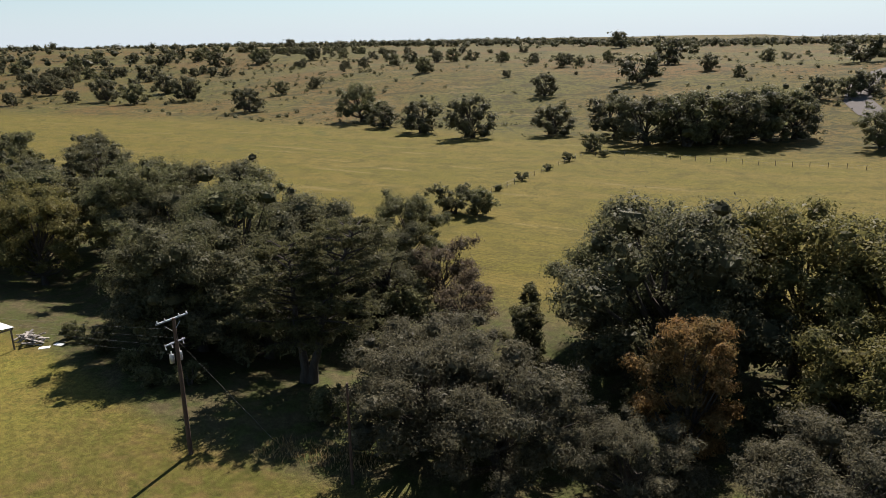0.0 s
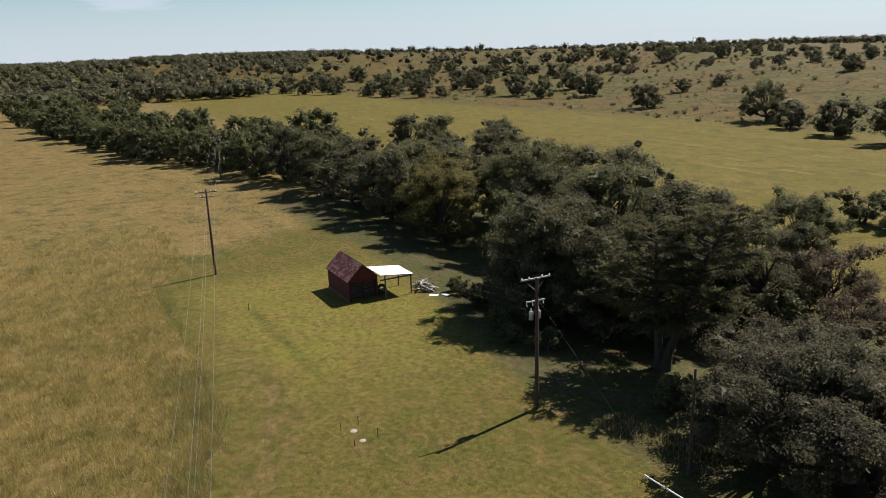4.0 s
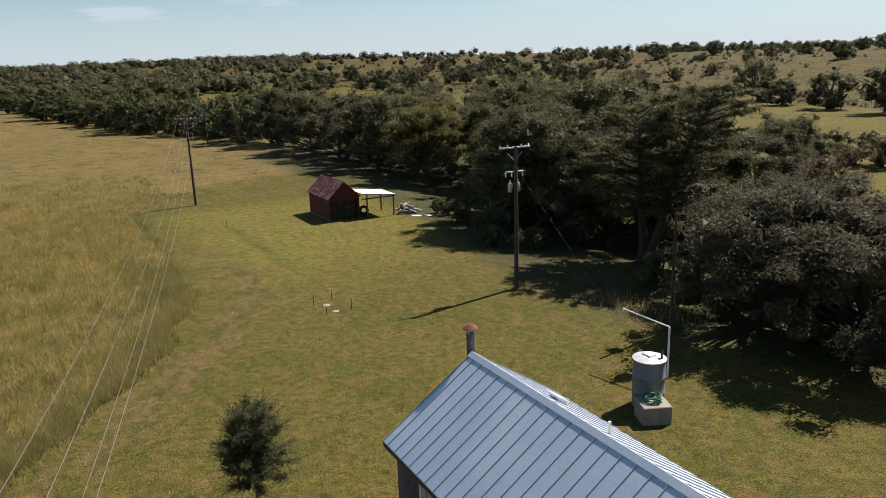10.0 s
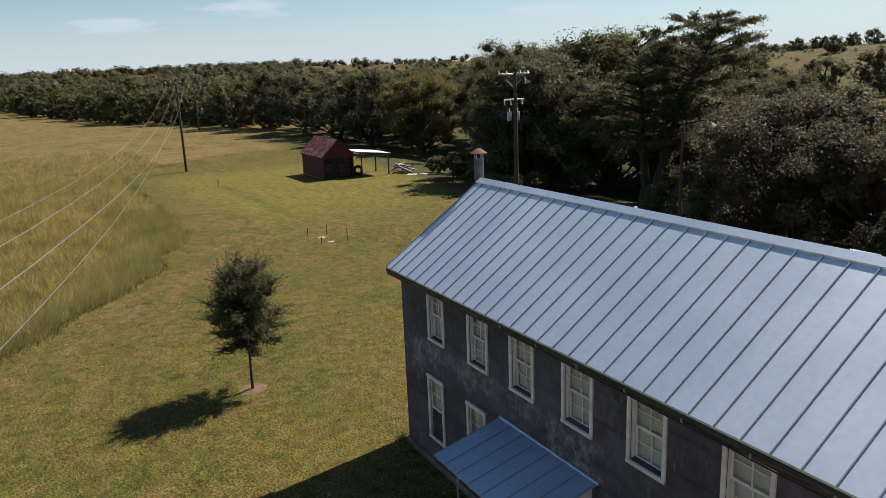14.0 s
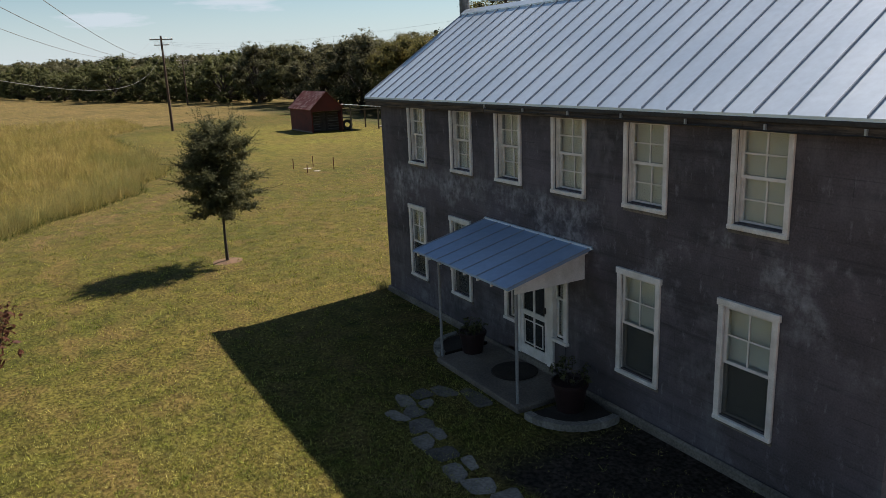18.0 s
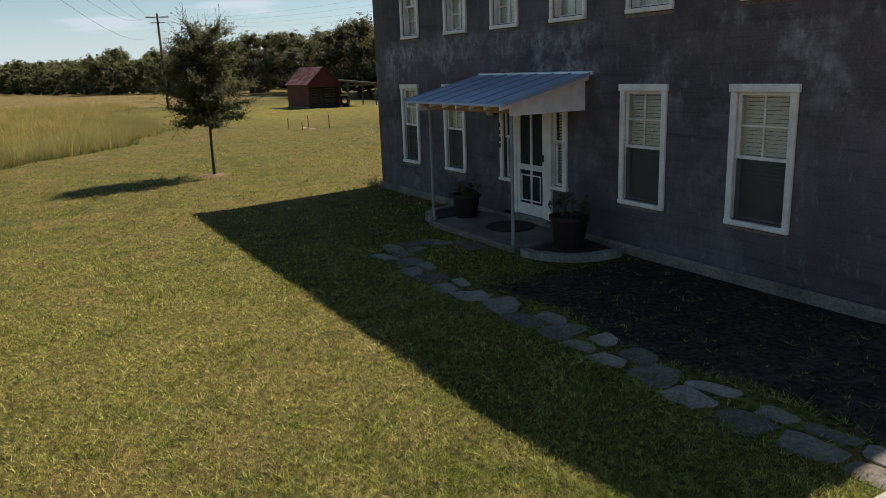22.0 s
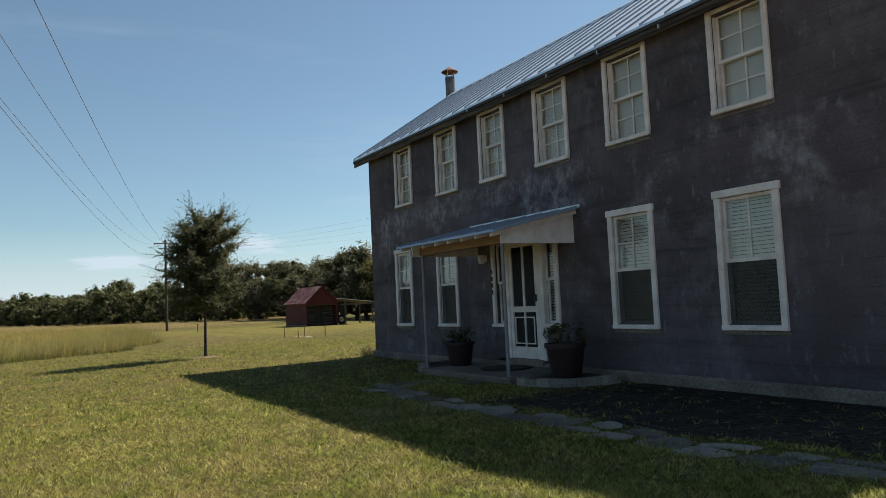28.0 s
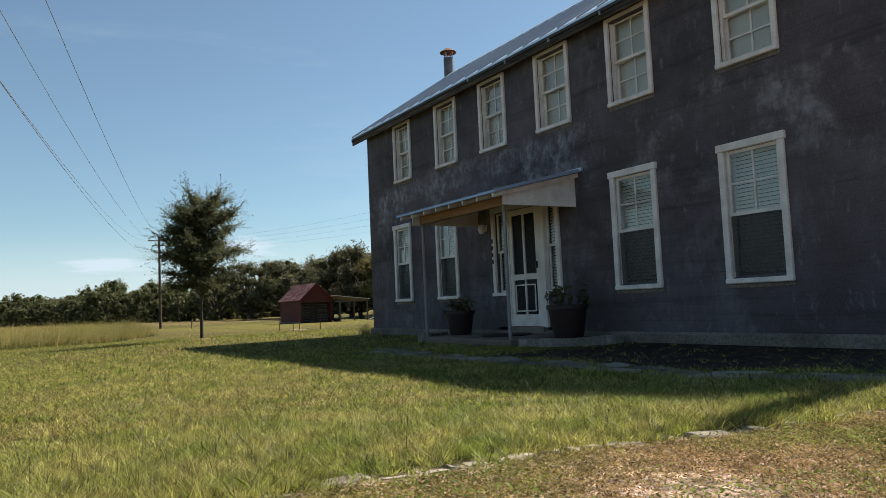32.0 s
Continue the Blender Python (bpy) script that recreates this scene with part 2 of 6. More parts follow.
# ---- materials ----
def mat(name, base, rough=0.8, spread=0.25, fine=60.0, coarse=2.0, bump=0.3, metal=0.0, tint=None, per=None, spec=0.3, stretch=(1, 1, 1), depth=0.01, through=0.0, vary=0.28):
    """A surface with grain and large uneven patches. tint: a second colour that comes in patches; per: 'object' or 'island' varies piece by piece."""
    m = bpy.data.materials.new(name)
    m.use_nodes = True
    t = m.node_tree
    n, l = t.nodes, t.links
    b = n["Principled BSDF"]
    b.inputs["Roughness"].default_value, b.inputs["Metallic"].default_value = rough, metal
    b.inputs["Specular IOR Level"].default_value = spec
    co, mp = n.new("ShaderNodeTexCoord"), n.new("ShaderNodeMapping")
    mp.inputs["Scale"].default_value = stretch
    l.new(co.outputs["Object"], mp.inputs["Vector"])
    big, small = n.new("ShaderNodeTexNoise"), n.new("ShaderNodeTexNoise")
    for node, s, d in ((big, coarse, 5), (small, fine, 4)):
        node.inputs["Scale"].default_value, node.inputs["Detail"].default_value = s, d
        l.new(mp.outputs[0], node.inputs["Vector"])
    second = tint or tuple(c * (1 - spread) for c in base)
    mix = n.new("ShaderNodeMix")
    mix.data_type = "RGBA"
    mix.inputs["A"].default_value, mix.inputs["B"].default_value = (*base, 1), (*second, 1)
    ramp = n.new("ShaderNodeMapRange")
    ramp.inputs["From Min"].default_value, ramp.inputs["From Max"].default_value = 0.36, 0.64
    l.new(big.outputs["Fac"], ramp.inputs["Value"])
    l.new(ramp.outputs[0], mix.inputs["Factor"])
    grain = n.new("ShaderNodeHueSaturation")
    val = n.new("ShaderNodeMapRange")
    val.inputs["From Min"].default_value, val.inputs["From Max"].default_value = 0.3, 0.7
    val.inputs["To Min"].default_value, val.inputs["To Max"].default_value = 1 - spread, 1 + spread
    l.new(small.outputs["Fac"], val.inputs["Value"])
    l.new(mix.outputs["Result"], grain.inputs["Color"])
    if per:
        info = n.new("ShaderNodeObjectInfo" if per == "object" else "ShaderNodeNewGeometry")
        pv = n.new("ShaderNodeMapRange")
        pv.inputs["To Min"].default_value, pv.inputs["To Max"].default_value = 1 - vary, 1 + vary
        l.new(info.outputs["Random" if per == "object" else "Random Per Island"], pv.inputs["Value"])
        mul = n.new("ShaderNodeMath")
        mul.operation = "MULTIPLY"
        l.new(val.outputs[0], mul.inputs[0])
        l.new(pv.outputs[0], mul.inputs[1])
        l.new(mul.outputs[0], grain.inputs["Value"])
    else:
        l.new(val.outputs[0], grain.inputs["Value"])
    l.new(grain.outputs[0], b.inputs["Base Color"])
    if bump:
        bp = n.new("ShaderNodeBump")
        bp.inputs["Strength"].default_value, bp.inputs["Distance"].default_value = bump, depth
        l.new(small.outputs["Fac"], bp.inputs["Height"])
        l.new(bp.outputs[0], b.inputs["Normal"])
    if through:
        tr, add = n.new("ShaderNodeBsdfTranslucent"), n.new("ShaderNodeMixShader")
        add.inputs[0].default_value = through
        l.new(grain.outputs[0], tr.inputs["Color"])
        l.new(b.outputs[0], add.inputs[1])
        l.new(tr.outputs[0], add.inputs[2])
        l.new(add.outputs[0], n["Material Output"].inputs["Surface"])
    return m


def leaf_mat(name, base, tint):
    return mat(name, base, 0.55, 0.25, 3.0, 0.5, 0, tint=tint, per="island", spec=0.1, through=0.5, vary=0.35)



def plaster():
    """Dark grey cement plaster with form-board lines, streaks and pale bloom."""
    m = mat("grey_plaster", (0.079, 0.067, 0.071), 0.9, 0.18, 40, 0.9, 0.35, tint=(0.118, 0.103, 0.117), depth=0.006, spec=0.15)
    n, l = m.node_tree.nodes, m.node_tree.links
    b = n["Principled BSDF"]
    old = b.inputs["Base Color"].links[0].from_socket
    co = n.new("ShaderNodeTexCoord")

    def grainy(scale, stretch, lo, hi, out=1.0, detail=7):
        mp, t, r = n.new("ShaderNodeMapping"), n.new("ShaderNodeTexNoise"), n.new("ShaderNodeMapRange")
        mp.inputs["Scale"].default_value = stretch
        t.inputs["Scale"].default_value, t.inputs["Detail"].default_value, t.inputs["Roughness"].default_value = scale, detail, 0.68
        r.inputs["From Min"].default_value, r.inputs["From Max"].default_value, r.inputs["To Max"].default_value = lo, hi, out
        l.new(co.outputs["Object"], mp.inputs["Vector"])
        l.new(mp.outputs[0], t.inputs["Vector"])
        l.new(t.outputs["Fac"], r.inputs["Value"])
        return r.outputs[0]

    def over(fac, col, under):
        x = n.new("ShaderNodeMix")
        x.data_type = "RGBA"
        l.new(fac, x.inputs["Factor"])
        l.new(under, x.inputs["A"])
        x.inputs["B"].default_value = (*col, 1)
        return x.outputs["Result"]

    c = over(grainy(0.45, (1, 1, 1.3), 0.46, 0.70, 0.9), (0.043, 0.042, 0.048), old)
    c = over(grainy(1.1, (1.6, 1, 0.5), 0.52, 0.74, 0.6), (0.170, 0.163, 0.175), c)
    c = over(grainy(2.2, (0.3, 1, 9), 0.54, 0.75, 0.5), (0.051, 0.051, 0.058), c)
    c = over(grainy(1.2, (0.22, 1, 4), 0.52, 0.70, 0.7, 9), (0.034, 0.032, 0.034), c)
    c = over(grainy(0.8, (1, 1, 1), 0.58, 0.70, 0.4, 9), (0.249, 0.241, 0.257), c)
    sep, com, brick = n.new("ShaderNodeSeparateXYZ"), n.new("ShaderNodeCombineXYZ"), n.new("ShaderNodeTexBrick")
    l.new(co.outputs["Object"], sep.inputs[0])
    add = n.new("ShaderNodeMath")
    l.new(sep.outputs["X"], add.inputs[0])
    l.new(sep.outputs["Y"], add.inputs[1])
    l.new(add.outputs[0], com.inputs["X"])
    l.new(sep.outputs["Z"], com.inputs["Y"])
    l.new(com.outputs[0], brick.inputs["Vector"])
    for key, v in (("Scale", 1.0), ("Mortar Size", 0.009), ("Mortar Smooth", 0.6), ("Brick Width", 2.44), ("Row Height", 0.305)):
        brick.inputs[key].default_value = v
    worn = n.new("ShaderNodeMath")
    worn.operation = "MULTIPLY"
    l.new(brick.outputs["Fac"], worn.inputs[0])
    l.new(grainy(1.3, (1, 1, 1), 0.44, 0.66, 0.5), worn.inputs[1])
    c = over(worn.outputs[0], (0.030, 0.029, 0.032), c)
    # chalky bloom with ragged edges
    band, fade = n.new("ShaderNodeMapRange"), n.new("ShaderNodeMath")
    band.interpolation_type = "SMOOTHSTEP"
    band.inputs["From Min"].default_value, band.inputs["From Max"].default_value, band.inputs["To Min"].default_value, band.inputs["To Max"].default_value = 1.7, 2.9, 0.25, 1.0
    l.new(sep.outputs["Z"], band.inputs["Value"])
    fade.operation = "MULTIPLY"
    # bloom cut back above 3.1 m, partly painting in the shade below the eave
    high, both = n.new("ShaderNodeMapRange"), n.new("ShaderNodeMath")
    high.interpolation_type = "SMOOTHSTEP"
    high.inputs["From Min"].default_value, high.inputs["From Max"].default_value, high.inputs["To Min"].default_value, high.inputs["To Max"].default_value = 3.1, 3.6, 1.0, 0.12
    l.new(sep.outputs["Z"], high.inputs["Value"])
    both.operation = "MULTIPLY"
    l.new(band.outputs[0], both.inputs[0])
    l.new(high.outputs[0], both.inputs[1])
    l.new(grainy(0.62, (1, 1, 1.3), 0.49, 0.62, 1.0, 12), fade.inputs[0])
    flaked = n.new("ShaderNodeMath")
    flaked.operation = "MULTIPLY"
    l.new(both.outputs[0], flaked.inputs[0])
    l.new(grainy(7.0, (1, 1, 0.7), 0.38, 0.60, 1.0, 9), flaked.inputs[1])
    l.new(flaked.outputs[0], fade.inputs[1])
    c = over(fade.outputs[0], (0.306, 0.303, 0.326), c)
    c = over(grainy(5.0, (1.5, 1, 0.6), 0.58, 0.72, 0.55, 10), (0.272, 0.271, 0.292), c)
    l.new(c, b.inputs["Base Color"])
    return m


PLASTER = plaster()
LEDGE = mat("weathered_concrete", (0.19, 0.165, 0.14), 0.9, 0.3, 30, 1.6, 0.4, tint=(0.10, 0.088, 0.075))
EDGING = mat("pale_edging_stone", (0.24, 0.22, 0.195), 0.9, 0.3, 26, 2, 0.5, tint=(0.15, 0.137, 0.12), per="object")
SLAB = mat("brown_worn_concrete", (0.17, 0.14, 0.115), 0.9, 0.25, 30, 1.4, 0.4, tint=(0.11, 0.092, 0.078))
SUNK_STONE = mat("sunken_kerb_stone", (0.392, 0.357, 0.294), 0.95, 0.25, 26, 3, 0.6, tint=(0.210, 0.182, 0.133), per="object")
WHITE = mat("white_paint", (0.74, 0.695, 0.66), 0.55, 0.10, 60, 4, 0.2, tint=(0.58, 0.54, 0.50), depth=0.003)
TIN = mat("galvalume_sheet", (0.67, 0.75, 0.82), 0.45, 0.05, 9, 0.5, 0.02, metal=0.75, tint=(0.56, 0.65, 0.735), spec=0.6)
# seams darker than the sheet: their shadow lines are put into the colour
SEAM_SHADE = mat("shaded_galvalume_seam", (0.30, 0.33, 0.38), 0.5, 0.06, 20, 1, 0.03, metal=0.3)
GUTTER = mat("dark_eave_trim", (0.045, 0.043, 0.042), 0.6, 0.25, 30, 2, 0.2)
PORCH_TIN = mat("bluish_porch_sheet", (0.30, 0.40, 0.56), 0.48, 0.06, 9, 0.8, 0.03, metal=0.3, tint=(0.24, 0.33, 0.48), spec=0.5)
PIPE = mat("grey_painted_pipe", (0.24, 0.24, 0.25), 0.6, 0.15, 30, 3, 0.1)
RUST = mat("rusty_iron", (0.165, 0.049, 0.026), 0.8, 0.35, 40, 6, 0.4, tint=(0.090, 0.038, 0.026))
TANK = mat("grey_blue_tank_steel", (0.203, 0.221, 0.247), 0.6, 0.10, 20, 2, 0.06, metal=0.3, tint=(0.165, 0.180, 0.203))
GALV = mat("galvanised_steel", (0.42, 0.43, 0.44), 0.45, 0.12, 24, 4, 0.08, metal=0.6, tint=(0.33, 0.33, 0.34))
# galvanised metal toned dark to carry the shade of a backlit pipe
FLUE = mat("backlit_galvanised_pipe", (0.15, 0.148, 0.15), 0.5, 0.25, 18, 3, 0.1, metal=0.4, tint=(0.085, 0.084, 0.085))
BEAM = mat("stained_pine", (0.34, 0.20, 0.10), 0.7, 0.2, 40, 2, 0.25, stretch=(1, 8, 8))
BLIND = mat("blind_slats", (0.82, 0.78, 0.70), 0.6, 0.06, 30, 2, 0)
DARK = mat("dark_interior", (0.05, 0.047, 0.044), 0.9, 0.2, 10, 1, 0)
BLACK = mat("black_paint", (0.02, 0.02, 0.021), 0.5, 0.2, 30, 3, 0.1)
POT = mat("dark_plastic_pot", (0.022, 0.011, 0.012), 0.5, 0.2, 25, 3, 0.1)
STONE = mat("flagstone", (0.185, 0.16, 0.138), 0.85, 0.35, 22, 2.5, 0.5, tint=(0.13, 0.116, 0.10), per="object", vary=0.45, spec=0.05)
CONCRETE = mat("pale_concrete", (0.28, 0.26, 0.225), 0.9, 0.2, 34, 2, 0.4, tint=(0.21, 0.19, 0.16))
BARN_RED = mat("red_barn_paint", (0.101, 0.022, 0.017), 0.8, 0.25, 30, 1.2, 0.3, tint=(0.071, 0.019, 0.016), stretch=(1, 1, 1))


def shingle():
    """Tin shingles, each faded to its own shade between dark red and chalky pink."""
    m = mat("rusted_tin_shingle", (0.15, 0.035, 0.030), 0.7, 0.3, 20, 2.2, 0.3, tint=(0.21, 0.06, 0.045))
    n, l = m.node_tree.nodes, m.node_tree.links
    b = n["Principled BSDF"]
    old = b.inputs["Base Color"].links[0].from_socket
    info, r, x = n.new("ShaderNodeObjectInfo"), n.new("ShaderNodeMapRange"), n.new("ShaderNodeMix")
    r.inputs["From Min"].default_value, r.inputs["From Max"].default_value = 0.45, 0.95
    x.data_type = "RGBA"
    x.inputs["B"].default_value = (0.31, 0.17, 0.15, 1)
    l.new(info.outputs["Random"], r.inputs["Value"])
    l.new(r.outputs[0], x.inputs["Factor"])
    l.new(old, x.inputs["A"])
    l.new(x.outputs["Result"], b.inputs["Base Color"])
    return m


SHINGLE = shingle()
OLD_WOOD = mat("weathered_wood", (0.16, 0.13, 0.105), 0.85, 0.3, 30, 2, 0.4, stretch=(1, 1, 6))
POLE = mat("creosote_pole", (0.085, 0.055, 0.04), 0.85, 0.3, 24, 2, 0.4, stretch=(4, 4, 0.6))
WHITE_TIN = mat("white_tin", (0.80, 0.80, 0.78), 0.35, 0.05, 10, 1, 0.05, tint=(0.72, 0.72, 0.70))
TANK_LID = mat("grey_tank_lid", (0.50, 0.50, 0.50), 0.5, 0.1, 16, 3, 0.1, metal=0.2, tint=(0.40, 0.40, 0.41))
WIRE = mat("bare_wire", (0.16, 0.155, 0.145), 0.6, 0.1, 10, 2, 0, metal=0.2)
BARK = mat("tree_bark", (0.062, 0.051, 0.041), 0.9, 0.35, 18, 2, 0.6, depth=0.03, stretch=(3, 3, 0.8))
LEAF_OAK = leaf_mat("live_oak_leaves", (0.142, 0.142, 0.066), (0.093, 0.093, 0.047))
LEAF_LOW = leaf_mat("low_oak_leaves", (0.120, 0.110, 0.067), (0.077, 0.073, 0.047))
LEAF_ROW = leaf_mat("field_oak_leaves", (0.118, 0.126, 0.052), (0.083, 0.088, 0.040))
LEAF_DARK = leaf_mat("dark_oak_leaves", (0.118, 0.115, 0.060), (0.079, 0.078, 0.045))
LEAF_YEL = leaf_mat("yellowing_leaves", (0.171, 0.149, 0.050), (0.095, 0.095, 0.038))
LEAF_CYP = leaf_mat("cypress_needles", (0.118, 0.113, 0.050), (0.077, 0.076, 0.036))
LEAF_RUST = leaf_mat("rusty_cypress_needles", (0.247, 0.143, 0.053), (0.131, 0.098, 0.039))
LEAF_THIN = leaf_mat("thin_brown_leaves", (0.130, 0.098, 0.062), (0.080, 0.068, 0.046))
LEAF_YOUNG = leaf_mat("young_oak_leaves", (0.108, 0.110, 0.054), (0.070, 0.076, 0.040))
BRUSH = leaf_mat("brush_leaves", (0.115, 0.111, 0.054), (0.075, 0.078, 0.041))
RED_LEAF = leaf_mat("dark_red_leaves", (0.120, 0.042, 0.034), (0.072, 0.042, 0.026))


def glass():
    m = bpy.data.materials.new("window_glass")
    m.use_nodes = True
    n, l = m.node_tree.nodes, m.node_tree.links
    n.clear()
    out, mix, clear, gloss, fr = (n.new(k) for k in ("ShaderNodeOutputMaterial", "ShaderNodeMixShader", "ShaderNodeBsdfTransparent", "ShaderNodeBsdfGlossy", "ShaderNodeLayerWeight"))
    gloss.inputs["Roughness"].default_value, fr.inputs["Blend"].default_value = 0.02, 0.5
    power, scale = n.new("ShaderNodeMath"), n.new("ShaderNodeMapRange")
    power.operation, power.inputs[1].default_value = "POWER", 4.0
    scale.inputs["To Min"].default_value = 0.05
    clear.inputs["Color"].default_value = (0.86, 0.88, 0.87, 1)
    l.new(fr.outputs["Facing"], power.inputs[0])
    l.new(power.outputs[0], scale.inputs["Value"])
    l.new(scale.outputs[0], mix.inputs[0])
    l.new(clear.outputs[0], mix.inputs[1])
    l.new(gloss.outputs[0], mix.inputs[2])
    l.new(mix.outputs[0], out.inputs[0])
    return m


GLASS = glass()


def smooth_step(a, b, x):
    t = np.clip((np.asarray(x, float) - a) / (b - a), 0, 1)
    return t * t * (3 - 2 * t)


# ---- ground ----
def ground_z(x, y):
    """The lie of the land."""
    x, y = np.asarray(x, float), np.asarray(y, float)
    d = np.hypot(x, y)
    z = -0.6 * np.clip((d - 4) / 22, 0, 1) * smooth_step(9, -4, x) - 0.15 * np.clip((d - 30) / 50, 0, 1)
    z = z + 0.07 * smooth_step(12.0, 14.3, x) * smooth_step(1.0, -2.0, y)
    z = z + 0.04 * np.sin(x * 0.21 + 1) * np.sin(y * 0.17) * smooth_step(6, 30, d)
    creek = np.exp(-((y - (44 + 4 * np.sin(x * 0.03))) / 6.0) ** 2) * smooth_step(-150, -40, x) * smooth_step(80, 30, x)
    z = z - 1.6 * creek
    rise = np.maximum(y - 178 + 10 * np.sin(x * 0.013), 0)
    reach = 185 + 190 * smooth_step(-170, -360, x)
    hill = (15.8 - 1.5 * smooth_step(-480, -260, x)) * smooth_step(0, reach, rise) - 0.006 * np.maximum(rise - reach, 0) * smooth_step(-750, -250, x)
    left = np.maximum(-x - 480 - 40 * np.sin(y * 0.006), 0)
    west = (16.5 + 4.5 * smooth_step(40, 260, y) - 7.0 * smooth_step(650, 1400, y)) * smooth_step(0, 480, left)
    z = z + np.maximum(hill, west) + 1.8 * np.sin(x * 0.019 + 0.4) * np.sin(y * 0.023) * smooth_step(200, 420, d) * smooth_step(0, 80, np.maximum(rise, left))
    z = z + 5 * smooth_step(1100, 2100, d) * smooth_step(50, 350, y) * smooth_step(1000, 560, y) * smooth_step(-450, -900, x)
    back = np.maximum(-y - 200, 0)
    return z + 20 * smooth_step(0, 900, back)


EDGE = [(-95, 34), (-94, 26), (-91, 18.6), (-82, 5.3), (-72, 0.6), (-44, 0.9), (-34, 0.5), (-24, -3.9), (-17, -8.4), (-10, -13.5), (0, -22), (10, -34), (20, -60)]


def lawn_side(x, y):
    """Above 0 on the mown lawn, below 0 in the tall field."""
    ex, ey = [p[0] for p in EDGE[3:]], [p[1] for p in EDGE[3:]]
    near = np.asarray(y) - np.interp(x, ex, ey)
    cut = np.asarray(x) - np.interp(y, [0.6, 5.3, 18.6, 26, 34, 60], [-72, -82, -91, -94, -95, -140])
    return np.minimum(near, cut * 0.8) + 0.5 * np.sin(np.asarray(x) * 0.9) * np.sin(np.asarray(y) * 0.7)


def kerb_x(y):
    """Where the lawn meets the gravel drive."""
    return np.interp(y, (-12, -9.2, -6.82, -5.92, -5.25, -4.3, -3.95, -3.0, 0.0), (13.9, 14.1, 14.24, 14.30, 14.50, 14.63, 14.74, 14.95, 15.3))


def ground_material():
    m = bpy.data.materials.new("grassland")
    m.use_nodes = True
    n, l = m.node_tree.nodes, m.node_tree.links
    b = n["Principled BSDF"]
    b.inputs["Roughness"].default_value, b.inputs["Specular IOR Level"].default_value = 0.95, 0.1
    co = n.new("ShaderNodeTexCoord")

    def noise_at(scale, detail=5, stretch=None):
        t = n.new("ShaderNodeTexNoise")
        t.inputs["Scale"].default_value, t.inputs["Detail"].default_value = scale, detail
        if stretch:
            mp = n.new("ShaderNodeMapping")
            mp.inputs["Scale"].default_value = stretch
            l.new(co.outputs["Object"], mp.inputs["Vector"])
            l.new(mp.outputs[0], t.inputs["Vector"])
        else:
            l.new(co.outputs["Object"], t.inputs["Vector"])
        return t.outputs["Fac"]

    def spread(v, a, c):
        r = n.new("ShaderNodeMapRange")
        r.inputs["From Min"].default_value, r.inputs["From Max"].default_value = a, c
        l.new(v, r.inputs["Value"])
        return r.outputs[0]

    def blend(f, a, c):
        x = n.new("ShaderNodeMix")
        x.data_type = "RGBA"
        l.new(f, x.inputs["Factor"])
        for key, v in (("A", a), ("B", c)):
            if isinstance(v, tuple):
                x.inputs[key].default_value = (*v, 1)
            else:
                l.new(v, x.inputs[key])
        return x.outputs["Result"]

    def zone(name):
        a = n.new("ShaderNodeAttribute")
        a.attribute_name = name
        return a.outputs["Fac"]

    lawn = blend(spread(noise_at(0.16, 9), 0.42, 0.58), (0.086, 0.085, 0.017), (0.117, 0.098, 0.023))
    lawn = blend(spread(noise_at(2.6, 8), 0.48, 0.72), lawn, (0.114, 0.090, 0.026))
    lawn = blend(spread(noise_at(1.9, 7), 0.52, 0.72), lawn, (0.060, 0.064, 0.012))
    lawn = blend(spread(noise_at(0.55, 10, (1, 1.6, 1)), 0.50, 0.66), lawn, (0.130, 0.096, 0.030))
    field = blend(spread(noise_at(0.05, 7), 0.38, 0.62), (0.152, 0.118, 0.036), (0.185, 0.132, 0.047))
    field = blend(spread(noise_at(0.30, 8), 0.46, 0.66), field, (0.090, 0.079, 0.023))
    field = blend(spread(noise_at(0.9, 8, (1, 2, 1)), 0.50, 0.70), field, (0.213, 0.152, 0.068))
    meadow = blend(spread(noise_at(0.035, 8, (1, 3, 1)), 0.40, 0.60), (0.120, 0.104, 0.016), (0.145, 0.114, 0.024))
    meadow = blend(spread(noise_at(0.5, 8, (0.5, 2, 1)), 0.50, 0.70), meadow, (0.102, 0.089, 0.017))
    meadow = blend(spread(noise_at(0.07, 8, (0.4, 3.5, 1)), 0.60, 0.74), meadow, (0.190, 0.150, 0.052))
    dry = blend(spread(noise_at(0.013, 9), 0.42, 0.56), (0.124, 0.076, 0.020), (0.096, 0.086, 0.018))
    dry = blend(spread(noise_at(0.11, 9), 0.52, 0.64), dry, (0.060, 0.052, 0.014))
    dry = blend(spread(noise_at(0.05, 9, (1, 2, 1)), 0.56, 0.66), dry, (0.142, 0.108, 0.036))
    dry = blend(spread(noise_at(0.5, 10), 0.50, 0.62), dry, (0.046, 0.048, 0.014))
    meadow = blend(spread(noise_at(0.25, 10), 0.48, 0.66), meadow, (0.098, 0.083, 0.016))
    grit = blend(spread(noise_at(3.0, 6), 0.4, 0.6), (0.44, 0.31, 0.225), (0.34, 0.24, 0.165))
    grit = blend(spread(noise_at(90, 3), 0.5, 0.62), grit, (0.50, 0.39, 0.31))
    grit = blend(spread(noise_at(14, 6), 0.48, 0.62), grit, (0.22, 0.155, 0.088))
    fresh = blend(spread(noise_at(0.25, 7), 0.40, 0.62), (0.154, 0.140, 0.028), (0.160, 0.126, 0.032))
    fresh = blend(spread(noise_at(1.6, 8), 0.50, 0.70), fresh, (0.095, 0.098, 0.020))
